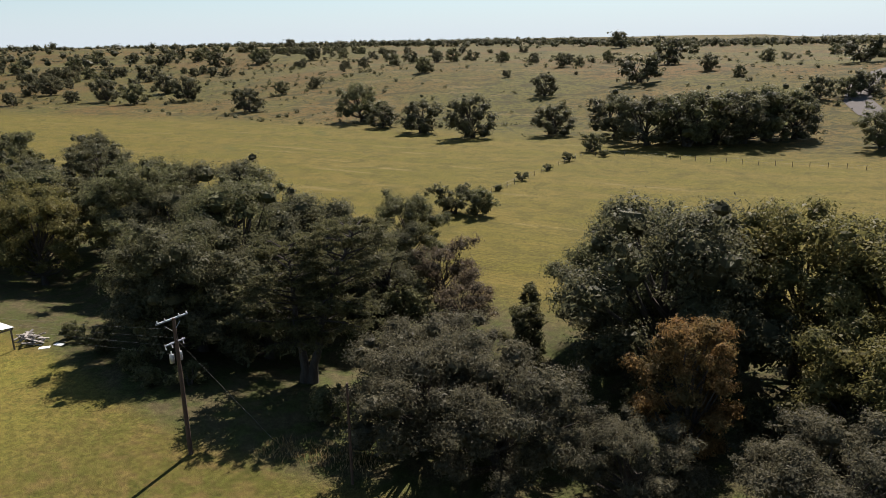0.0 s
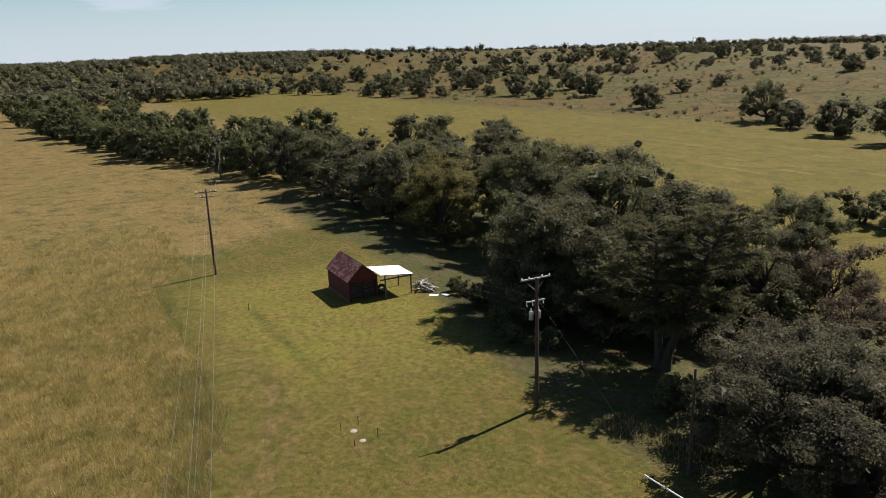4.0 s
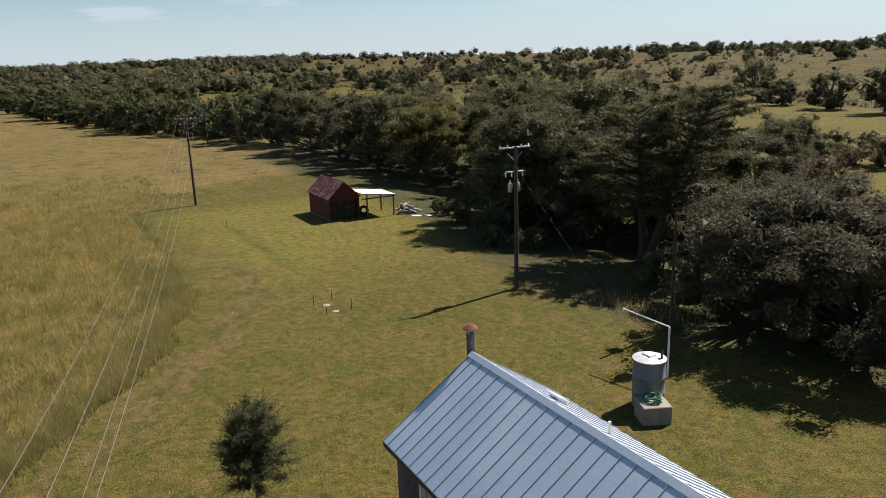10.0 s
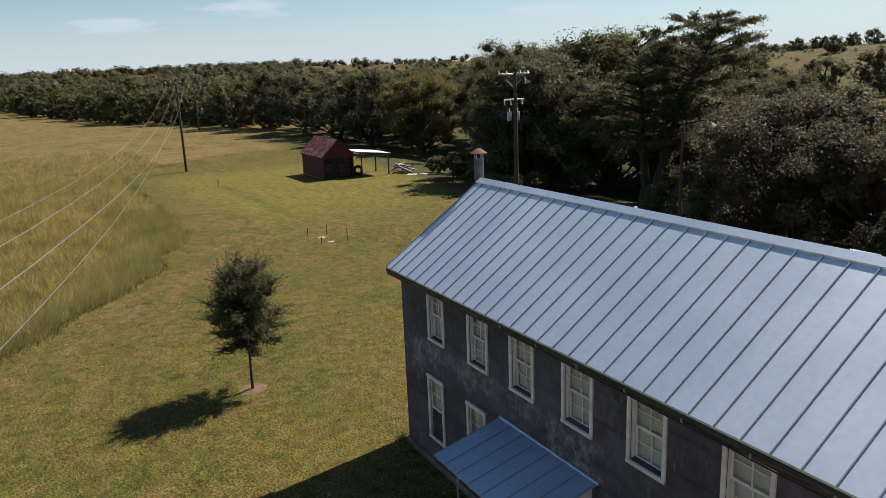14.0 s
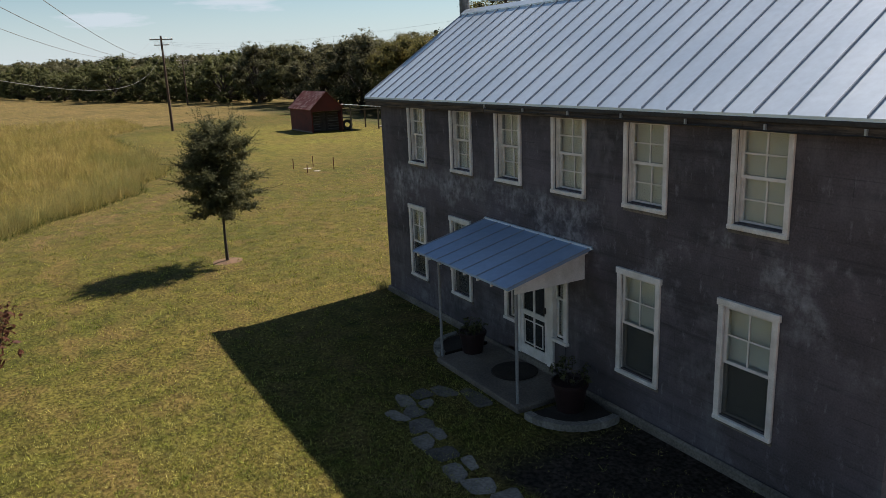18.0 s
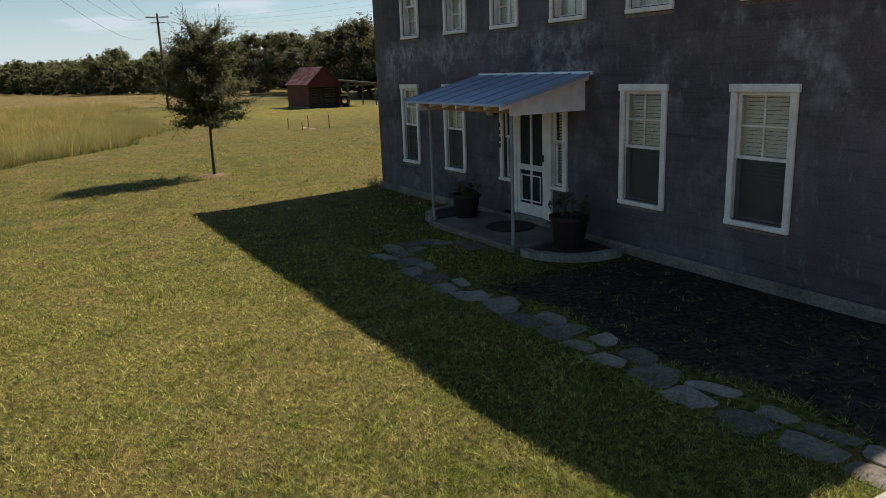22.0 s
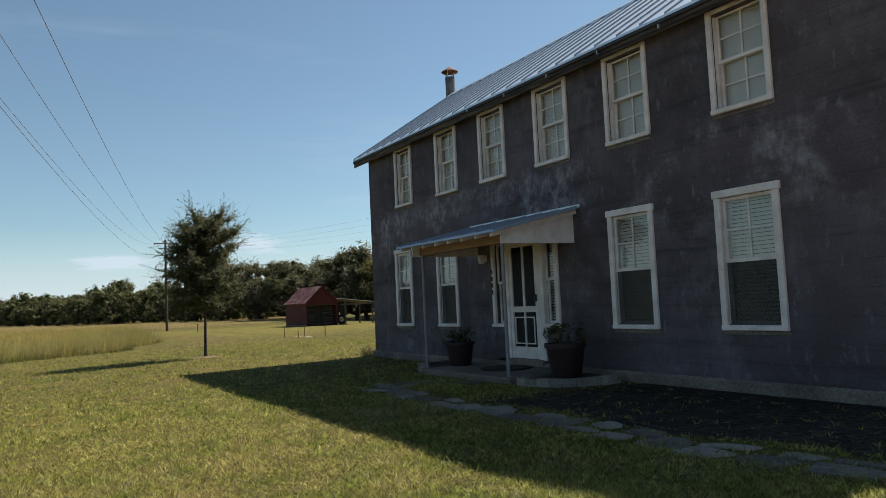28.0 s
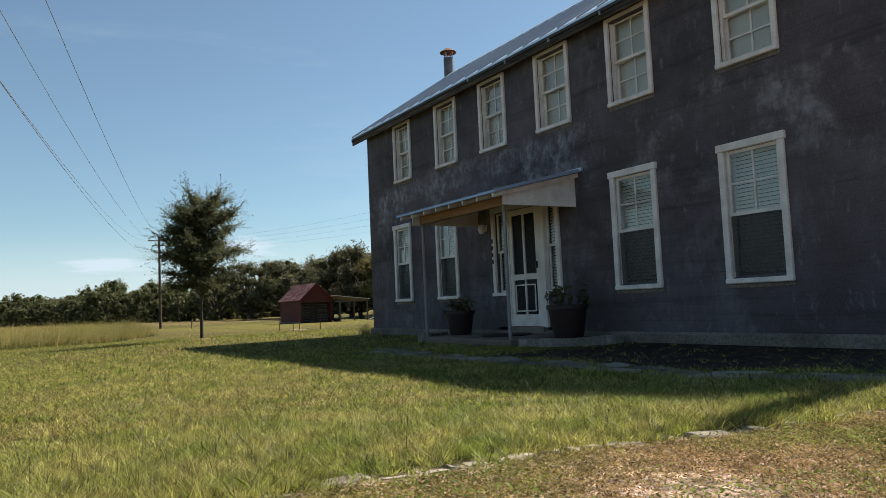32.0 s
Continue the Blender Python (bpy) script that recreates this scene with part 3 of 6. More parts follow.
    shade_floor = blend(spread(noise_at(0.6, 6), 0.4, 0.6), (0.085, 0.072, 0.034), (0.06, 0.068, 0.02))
    col = lawn
    for name, c in (("field", field), ("meadow", meadow), ("dry", dry), ("fresh", fresh), ("litter", shade_floor), ("thatch", blend(spread(noise_at(0.7, 9, (1, 1.4, 1)), 0.42, 0.60), (0.085, 0.078, 0.020), (0.165, 0.110, 0.048))), ("lush", (0.052, 0.066, 0.014)), ("gap_shade", (0.040, 0.036, 0.014)), ("shade_soil", blend(spread(noise_at(5, 8), 0.4, 0.62), (0.050, 0.038, 0.030), (0.032, 0.027, 0.021))), ("gravel", grit)):
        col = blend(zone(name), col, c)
    fine = spread(noise_at(15, 12), 0.38, 0.62)
    hue = n.new("ShaderNodeHueSaturation")
    val, tussock, both = n.new("ShaderNodeMapRange"), n.new("ShaderNodeMapRange"), n.new("ShaderNodeMath")
    val.inputs["To Min"].default_value, val.inputs["To Max"].default_value = 0.34, 1.06
    l.new(fine, val.inputs["Value"])
    tussock.inputs["From Min"].default_value, tussock.inputs["From Max"].default_value, tussock.inputs["To Min"].default_value, tussock.inputs["To Max"].default_value = 0.36, 0.64, 0.80, 1.20
    l.new(noise_at(2.3, 5), tussock.inputs["Value"])
    both.operation = "MULTIPLY"
    l.new(val.outputs[0], both.inputs[0])
    l.new(tussock.outputs[0], both.inputs[1])
    l.new(both.outputs[0], hue.inputs["Value"])
    l.new(col, hue.inputs["Color"])
    l.new(hue.outputs[0], b.inputs["Base Color"])
    bp = n.new("ShaderNodeBump")
    bp.inputs["Strength"].default_value, bp.inputs["Distance"].default_value = 0.7, 0.05
    l.new(noise_at(14, 6), bp.inputs["Height"])
    l.new(bp.outputs[0], b.inputs["Normal"])
    return m


def build_ground():
    cx, cy = 12.0, -5.0
    radii = [0.0] + list(np.geomspace(0.6, 4200, 230))
    turns = 420
    rows = [(cx, cy)]
    for r in radii[1:]:
        rows += [(cx + r * math.cos(a), cy + r * math.sin(a)) for a in np.linspace(0, 2 * math.pi, turns, endpoint=False)]
    xy = np.array(rows)
    z = ground_z(xy[:, 0], xy[:, 1])
    faces = [(0, 1 + k, 1 + (k + 1) % turns) for k in range(turns)]
    for i in range(len(radii) - 2):
        a, c = 1 + i * turns, 1 + (i + 1) * turns
        faces += [(a + k, c + k, c + (k + 1) % turns, a + (k + 1) % turns) for k in range(turns)]
    me = bpy.data.meshes.new("ground")
    me.from_pydata(np.c_[xy, z].tolist(), [], faces)
    x, y = xy.T
    side = lawn_side(x, y)
    trees = 24 + 3 * np.sin(x * 0.07) + smooth_step(-60, -110, x) * 4 + smooth_step(-14, 20, x) * 6
    zones = {
        "field": smooth_step(0.2, -0.3, side),
        "meadow": smooth_step(54, 66, y) * 1.0,
        "dry": smooth_step(-12, 14, y - 178 + 10 * np.sin(x * 0.013)) + smooth_step(470, 540, -x - 40 * np.sin(y * 0.006)),
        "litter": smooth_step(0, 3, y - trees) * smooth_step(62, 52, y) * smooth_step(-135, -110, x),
        "lush": (0.3 + 0.45 * smooth_step(-50, -64, x)) * np.exp(-((side + 0.1) / 0.45) ** 2) + 0.65 * np.exp(-((y - 8.4 - 0.042 * (x + 60)) / 0.4) ** 2) * smooth_step(-62, -56, x) * smooth_step(-36, -42, x),
        "fresh": smooth_step(-26, -46, x) * smooth_step(-0.3, 7, side) * smooth_step(30, 24, y) * smooth_step(-75, -66, x),
        "thatch": 0.85 * np.exp(-((side - 3.2 - np.sin(x * 0.13)) / 1.5) ** 2) * smooth_step(-60, -35, x),
        # shadowed gaps between near grass tufts, painted as darker ground
        "gap_shade": 0.7 * (1 - smooth_step(1.8, 5.0, np.hypot(x - 15.6, y + 7))) * smooth_step(0.1, -0.1, x - kerb_x(y)),
        # sparse dark soil from path to wall, coloured to deepen the house shade
        "shade_soil": smooth_step(-2.75, -2.45, y + 0.12 * np.sin(x * 2.3)) * smooth_step(8.2, 9.4, x) * smooth_step(15.1, 14.9, x) * smooth_step(1.0, 0.5, y),
        "gravel": smooth_step(-0.12, 0.1, x - kerb_x(y)) * smooth_step(60, 40, x) * smooth_step(-40, -30, y) * smooth_step(12, 8, y),
    }
    for name, v in zones.items():
        at = me.attributes.new(name, "FLOAT", "POINT")
        at.data.foreach_set("value", np.clip(v, 0, 1).astype(np.float32))
    me.shade_smooth()
    me.materials.append(ground_material())
    tagged(new("ground", me), "rolling ranch land with mown lawn, dry fields and hills", "ground", kind="structure")


build_ground()


def gz(x, y):
    return float(ground_z(x, y))


# ---- farmhouse ----
LENGTH, DEPTH, EAVE, WALL, END = 12.85, 5.7, 4.98, 0.28, 0.2
house = thing("farmhouse", "two-storey grey plastered farmhouse with a standing-seam metal roof", "house")
UPPER = [(1.66, 2.47), (3.55, 4.39), (5.22, 6.06), (6.94, 7.81), (8.67, 9.54), (10.60, 11.47)]
LOWER = [(1.51, 2.31), (3.42, 4.24), (8.59, 9.48), (10.53, 11.44)]
U0, U1, L0, L1 = 3.47, 4.80, 0.76, 2.49
DOOR_SET = (5.46, 7.37, 0.20, 2.36)


def wall_with_holes(length, height, holes, z0=0.0):
    """A front wall between x = END and length, from y = 0 to WALL, in one piece, with openings cut through."""
    xs = sorted({END, length, *[h[0] for h in holes], *[h[1] for h in holes]})
    zs = sorted({z0, height, *[h[2] for h in holes], *[h[3] for h in holes]})
    nx, nz = len(xs), len(zs)
    verts = [(x, y, z) for y in (0.0, WALL) for z in zs for x in xs]

    def full(i, k):
        if not (0 <= i < nx - 1 and 0 <= k < nz - 1):
            return False
        x, z = (xs[i] + xs[i + 1]) / 2, (zs[k] + zs[k + 1]) / 2
        return not any(h[0] < x < h[1] and h[2] < z < h[3] for h in holes)

    def at(i, k, back):
        return back * nx * nz + k * nx + i

    faces = []
    for i in range(nx - 1):
        for k in range(nz - 1):
            if not full(i, k):
                continue
            ring = ((i, k), (i + 1, k), (i + 1, k + 1), (i, k + 1))
            faces += [tuple(at(*p, 0) for p in ring), tuple(at(*p, 1) for p in reversed(ring))]
            for (p, q), (di, dk) in zip(zip(ring, ring[1:] + ring[:1]), ((0, -1), (1, 0), (0, 1), (-1, 0))):
                if not full(i + di, k + dk):
                    faces.append((at(*p, 0), at(*p, 1), at(*q, 1), at(*q, 0)))
    used = sorted({v for f in faces for v in f})
    where = {v: n for n, v in enumerate(used)}
    return Shape().add([verts[v] for v in used], [tuple(where[v] for v in f) for f in faces])


IN = 0.07
holes = [(a + IN, b - IN, U0 + IN, U1 - IN) for a, b in UPPER] + [(a + IN, b - IN, L0 + IN, L1 - IN) for a, b in LOWER] + [(DOOR_SET[0] + IN, DOOR_SET[1] - IN, DOOR_SET[2], DOOR_SET[3] - 0.1)]
part("front_wall", wall_with_holes(LENGTH, EAVE, holes), PLASTER, house, "stained grey cement plaster")
for a, b in ((END, END + WALL), (LENGTH - WALL, LENGTH)):
    ring = [(WALL, 0), (DEPTH - WALL, 0), (DEPTH - WALL, 5.15), (DEPTH / 2, 6.88), (WALL, 5.15)]
    part("gable_wall", Shape().prism(ring, "x", a, b), PLASTER, house)
part("back_wall", Shape().box((END, DEPTH - WALL, 0), (LENGTH, DEPTH, EAVE)), PLASTER, house)
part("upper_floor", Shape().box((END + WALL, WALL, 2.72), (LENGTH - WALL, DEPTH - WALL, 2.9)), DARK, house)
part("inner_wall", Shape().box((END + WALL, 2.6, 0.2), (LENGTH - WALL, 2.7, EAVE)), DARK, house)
ledge = Shape()
ledge.box((END - 0.07, -0.075, -0.3), (LENGTH + 0.07, 0.0, 0.15), 0.035)
ledge.box((END - 0.07, 0.0, -0.8), (END, DEPTH + 0.07, 0.15), 0.02)
part("foundation_ledge", ledge, LEDGE, house, "pale rough concrete ledge along the wall foot")

# roof: two slopes with raised seams
OVER_X, OVER_Y = 0.27, 0.20
slope = 0.662
TH = 0.05
SEAM_STEP = 0.457


def roof_z(y):
    return 5.035 + slope * min(y, DEPTH - y)


for sgn in (0, 1):
    y0, y1 = (-OVER_Y, DEPTH / 2) if sgn == 0 else (DEPTH + OVER_Y, DEPTH / 2)
    ring = [(y0, roof_z(y0)), (y1, roof_z(y1)), (y1, roof_z(y1) + TH), (y0, roof_z(y0) + TH)]
    r = part("roof", Shape().prism(ring, "x", -OVER_X, LENGTH + OVER_X), TIN, house, "standing-seam galvalume roof slope")
    pitch_x = SEAM_STEP
    base_mesh = None
    xx = -0.245
    while xx < LENGTH + OVER_X - 0.02:
        ring = [(y0, roof_z(y0) + TH - 0.004), (y1, roof_z(y1) + TH - 0.004), (y1, roof_z(y1) + TH + 0.032), (y0, roof_z(y0) + TH + 0.032)]
        if base_mesh is None:
            base_mesh = mesh_of("seam", Shape().prism(ring, "x", -0.008, 0.008), SEAM_SHADE)
        ob = part("seam", base_mesh, None, r)
        ob.location.x = xx
        xx = 0.05 if xx < 0 else xx + pitch_x
cap = Shape()
yc, zc = DEPTH / 2, roof_z(DEPTH / 2) + TH
CW = 0.16
ring = [(yc - CW, zc - CW * slope + 0.004), (yc - CW, zc - CW * slope + 0.042), (yc, zc + 0.05), (yc + CW, zc - CW * slope + 0.042), (yc + CW, zc - CW * slope + 0.004), (yc, zc + 0.03)]
cap.prism(ring, "x", -OVER_X - 0.02, LENGTH + OVER_X + 0.02)
part("ridge_cap", cap, TIN, house)
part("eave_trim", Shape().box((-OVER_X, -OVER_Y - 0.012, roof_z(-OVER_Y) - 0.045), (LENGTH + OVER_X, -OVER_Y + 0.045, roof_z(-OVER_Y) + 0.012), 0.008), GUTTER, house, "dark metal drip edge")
FASCIA = mat("flaking_fascia", (0.036, 0.030, 0.026), 0.9, 0.35, 30, 3, 0.5, tint=(0.13, 0.10, 0.075), stretch=(0.6, 4, 9), per="object")
xb = -OVER_X
rng = random.Random(31)
while xb < LENGTH + OVER_X - 0.2:
    xe = min(xb + rng.uniform(2.2, 3.6), LENGTH + OVER_X)
    part("fascia_board", Shape().box((xb, -OVER_Y + 0.012 + 0.006 * rng.random(), roof_z(-OVER_Y) - 0.15 - 0.008 * rng.random()), (xe - 0.006, -OVER_Y + 0.04, roof_z(-OVER_Y) - 0.045), 0.004), FASCIA, house, "weathered brown fascia board, paint flaking")
    xb = xe
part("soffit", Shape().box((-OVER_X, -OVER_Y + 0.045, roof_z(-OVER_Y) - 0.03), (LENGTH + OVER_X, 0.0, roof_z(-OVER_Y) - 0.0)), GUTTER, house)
for xg in (-OVER_X, LENGTH + OVER_X - 0.03):
    ring = [(-OVER_Y, roof_z(-OVER_Y) - 0.065), (yc, zc - TH - 0.075), (DEPTH + OVER_Y, roof_z(-OVER_Y) - 0.065), (DEPTH + OVER_Y, roof_z(-OVER_Y)), (yc, zc - TH), (-OVER_Y, roof_z(-OVER_Y))]
    part("barge_board", Shape().prism(ring, "x", xg, xg + 0.03), GUTTER, house)


def build_window(x0, x1, z0, z1, upper):
    w = new("window")
    w.parent = house
    tagged(w, label="white wooden sash window with closed blinds" if upper else "tall white sash window, blinds down, dark screen on the lower half")
    c, top = (0.072, 0.05) if upper else (0.085, 0.085)
    part("casing", Shape().box((x0, -0.045, z0), (x0 + c, 0.0, z1), 0.006), WHITE, w)
    part("casing", Shape().box((x1 - c, -0.045, z0), (x1, 0.0, z1), 0.006), WHITE, w)
    a0, b0 = x0 + c, x1 - c
    hood, horn = (0.0, 0.004) if upper else (0.02, 0.004)
    part("head", Shape().box((x0 + (0.002 if upper else -hood), -0.047 - hood * 0.4, z1 - top), (x1 - (0.002 if upper else -hood), 0.0, z1 + hood * 0.5), 0.006), WHITE, w)
    part("sill", Shape().box((x0 - horn, -0.062, z0 - 0.01), (x1 + horn, 0.0, z0 + 0.055), 0.01).box((a0, 0.0, z0 + 0.02), (b0, 0.11, z0 + 0.054)), WHITE, w)
    part("rough_sill", Shape().box((x0 - 0.01, -0.014, z0 - 0.065), (x1 + 0.01, 0.0, z0 - 0.012), 0.005), LEDGE, w, "rough stained concrete under the sill")
    a, b, lo, hi = x0 + c, x1 - c, z0 + 0.055, z1 - top
    part("jamb", Shape().box((a - 0.03, 0.014, lo), (a + 0.002, 0.2, hi)).box((a - 0.01, 0.045, lo), (a + 0.014, 0.062, hi)), WHITE, w)
    part("jamb", Shape().box((b - 0.002, 0.014, lo), (b + 0.03, 0.2, hi)).box((b - 0.014, 0.045, lo), (b + 0.01, 0.062, hi)), WHITE, w)
    mid = lo + (hi - lo) * 0.5
    for k, (s0, s1, y) in enumerate(((mid - 0.02, hi, 0.065 if upper else 0.012), (lo, mid + 0.02, 0.108 if upper else 0.055))):
        st = 0.042
        sash = Shape().box((a, y, s0), (a + st, y + 0.04, s1)).box((b - st, y, s0), (b, y + 0.04, s1)).box((a + st, y, s0), (b - st, y + 0.04, s0 + st)).box((a + st, y, s1 - st), (b - st, y + 0.04, s1))
        part("sash", sash, WHITE, w)
        xm, zm = (a + b) / 2, (s0 + s1) / 2
        if upper or k == 0:
            part("muntin", Shape().box((xm - 0.011, y + 0.008, s0 + st), (xm + 0.011, y + 0.032, s1 - st)), WHITE, w)
            part("muntin", Shape().box((a + st, y + 0.01, zm - 0.011), (b - st, y + 0.03, zm + 0.011)), WHITE, w)
        pane = part("pane", Shape().box((a + st, y + 0.018, s0 + st), (b - st, y + 0.022, s1 - st)), GLASS, w)
        pane.visible_shadow = False
    if not upper:
        part("insect_screen", Shape().box((a + 0.01, 0.020, lo), (b - 0.01, 0.023, mid - 0.02)), SCREEN, w)
    blind, deep, slat, tip = Shape(), 0.165 if upper else 0.12, 0.027 if upper else 0.043, 0.12 if upper else 0.4
    z = lo + 0.02
    while z < hi:
        blind.add([(a, deep, z), (b, deep, z), (b, deep + tip * slat, z + slat), (a, deep + tip * slat, z + slat)], [(0, 1, 2, 3)])
        z += 0.027 if upper else 0.05
    part("blind", blind, BLIND, w, kind="stuff")
    part("head_rail", Shape().box((a, deep - 0.012, hi - 0.05), (b, deep + 0.03, hi), 0.005), BLIND, w)
    return w


def screen_mat():
    m = bpy.data.materials.new("insect_screen")
    m.use_nodes = True
    n, l = m.node_tree.nodes, m.node_tree.links
    b = n["Principled BSDF"]
    b.inputs["Base Color"].default_value, b.inputs["Roughness"].default_value = (0.03, 0.03, 0.03, 1), 0.8
    mix, clear = n.new("ShaderNodeMixShader"), n.new("ShaderNodeBsdfTransparent")
    mix.inputs[0].default_value = 0.45
    l.new(clear.outputs[0], mix.inputs[1])
    l.new(b.outputs[0], mix.inputs[2])
    l.new(mix.outputs[0], n["Material Output"].inputs["Surface"])
    return m


SCREEN = screen_mat()
for a, b in UPPER:
    build_window(a, b, U0, U1, True)
for a, b in LOWER:
    build_window(a, b, L0, L1, False)

# slack cable slung under the eave
slung = [(5.2 + 0.4 * k, -OVER_Y - 0.03, roof_z(-OVER_Y) - 0.07 - 0.0035 * k - 0.02 * abs(math.sin(k * 0.7))) for k in range(20)]
cable = part("eave_cable", Shape().tube(slung, 0.011, 6), BLACK, house, "dark cable slung along the eave", smooth=True)
for k in range(0, 20, 3):
    x, y, z = slung[k]
    part("clip", Shape().box((x - 0.012, y - 0.004, z), (x + 0.012, y + 0.03, z + 0.075)), GALV, cable)

# flue on the far gable
flue = part("flue_pipe", Shape().lathe([(0.0, 3.0), (0.135, 3.0), (0.135, 7.52), (0.0, 7.52)], 20, (-0.47, 2.93, 0)), FLUE, house, "galvanised flue pipe, backlit shade in its colour", smooth=True)
fcap = Shape().lathe([(0.0, 7.80), (0.06, 7.80), (0.235, 7.68), (0.235, 7.665), (0.0, 7.70)], 20, (-0.47, 2.93, 0))
part("flue_cap", fcap, RUST, flue, "rusted conical cap", smooth=True)
for k in range(4):
    a = k * math.pi / 2 + 0.5
    p = (-0.47 + 0.125 * math.cos(a), 2.93 + 0.125 * math.sin(a))
    part("strap", Shape().box((p[0] - 0.012, p[1] - 0.012, 7.5), (p[0] + 0.012, p[1] + 0.012, 7.72)), GALV, flue)
# flue on the near gable, known by its shadow
part("flue_pipe", Shape().lathe([(0.0, 0.4), (0.105, 0.4), (0.105, 8.62), (0.0, 8.62)], 20, (LENGTH + 0.145, 2.7, 0)), FLUE, house, "galvanised flue pipe, backlit shade in its colour", smooth=True)

# vents on the sunny back slope
for vx, vy in ((2.41, 4.03), (10.55, 3.25)):
    vz = roof_z(vy) + TH
    v = part("roof_vent", Shape().prism([(vy - 0.16, vz + 0.16 * slope + 0.0), (vy + 0.16, vz - 0.16 * slope + 0.0), (vy + 0.16, vz - 0.16 * slope + 0.13), (vy - 0.16, vz + 0.16 * slope + 0.13)], "x", vx - 0.2, vx + 0.2), WHITE_TIN, house, "white box vent on the back roof slope")
    part("vent_hood", Shape().prism([(vy - 0.2, vz + 0.2 * slope + 0.13), (vy + 0.2, vz - 0.2 * slope + 0.13), (vy + 0.2, vz - 0.2 * slope + 0.15), (vy - 0.2, vz + 0.2 * slope + 0.15)], "x", vx - 0.24, vx + 0.24), WHITE_TIN, v)
part("vent_pipe", Shape().tube([(5.03, 3.57, roof_z(3.57)), (5.03, 3.57, roof_z(3.57) + 0.4)], 0.038, 12), WHITE, house, "white plastic vent pipe", smooth=True)

# porch
PX0, PX1, PY, PZ0, PZ1 = 4.84, 7.97, -1.68, 2.25, 2.64
pr = part("porch_roof", Shape().prism([(PY, PZ0), (0.0, PZ1), (0.0, PZ1 + 0.035), (PY, PZ0 + 0.035)], "x", PX0, PX1), PORCH_TIN, house, "lean-to metal porch roof")
sm = mesh_of("seam", Shape().prism([(PY, PZ0 + 0.03), (0.0, PZ1 + 0.03), (0.0, PZ1 + 0.052), (PY, PZ0 + 0.052)], "x", -0.009, 0.009), SEAM_SHADE)
for k in range(8):
    part("seam", sm, None, pr).location.x = PX0 + 0.02 + k * (PX1 - PX0 - 0.04) / 7
part("flashing", Shape().box((PX0 - 0.03, -0.06, PZ1 + 0.0), (PX1 + 0.03, -0.002, PZ1 + 0.055), 0.01), TIN, house)
for k in range(8):
    xk = PX0 + 0.12 + k * (PX1 - PX0 - 0.24) / 7
    ring = [(PY + 0.03, PZ0 + 0.0), (0.0, PZ1 - 0.008), (0.0, PZ1 - 0.08), (PY + 0.03, PZ0 - 0.06)]
    part("rafter", Shape().prism(ring, "x", xk - 0.018, xk + 0.018), WHITE, house)
part("porch_beam", Shape().box((PX0 + 0.17, -1.29, PZ0 - 0.13), (PX1 - 0.22, -1.19, PZ0 + 0.01), 0.006), BEAM, house, "brown stained pine beam")
part("side_panel", Shape().prism([(-1.42, 2.1), (-0.005, 2.1), (-0.005, PZ1 - 0.02), (-1.42, PZ0 + 0.055)], "x", PX1 - 0.21, PX1 - 0.18), WHITE, house, "white boarded porch side")
part("side_panel", Shape().prism([(-1.42, 2.1), (-0.005, 2.1), (-0.005, PZ1 - 0.02), (-1.42, PZ0 + 0.055)], "x", PX0 + 0.13, PX0 + 0.16), WHITE, house)
for xp in (5.02, 7.55):
    part("porch_post", Shape().tube([(xp, -1.24, 0.08), (xp, -1.24, PZ0 - 0.12)], 0.028, 10), PIPE, house, "slim grey pipe post", smooth=True)

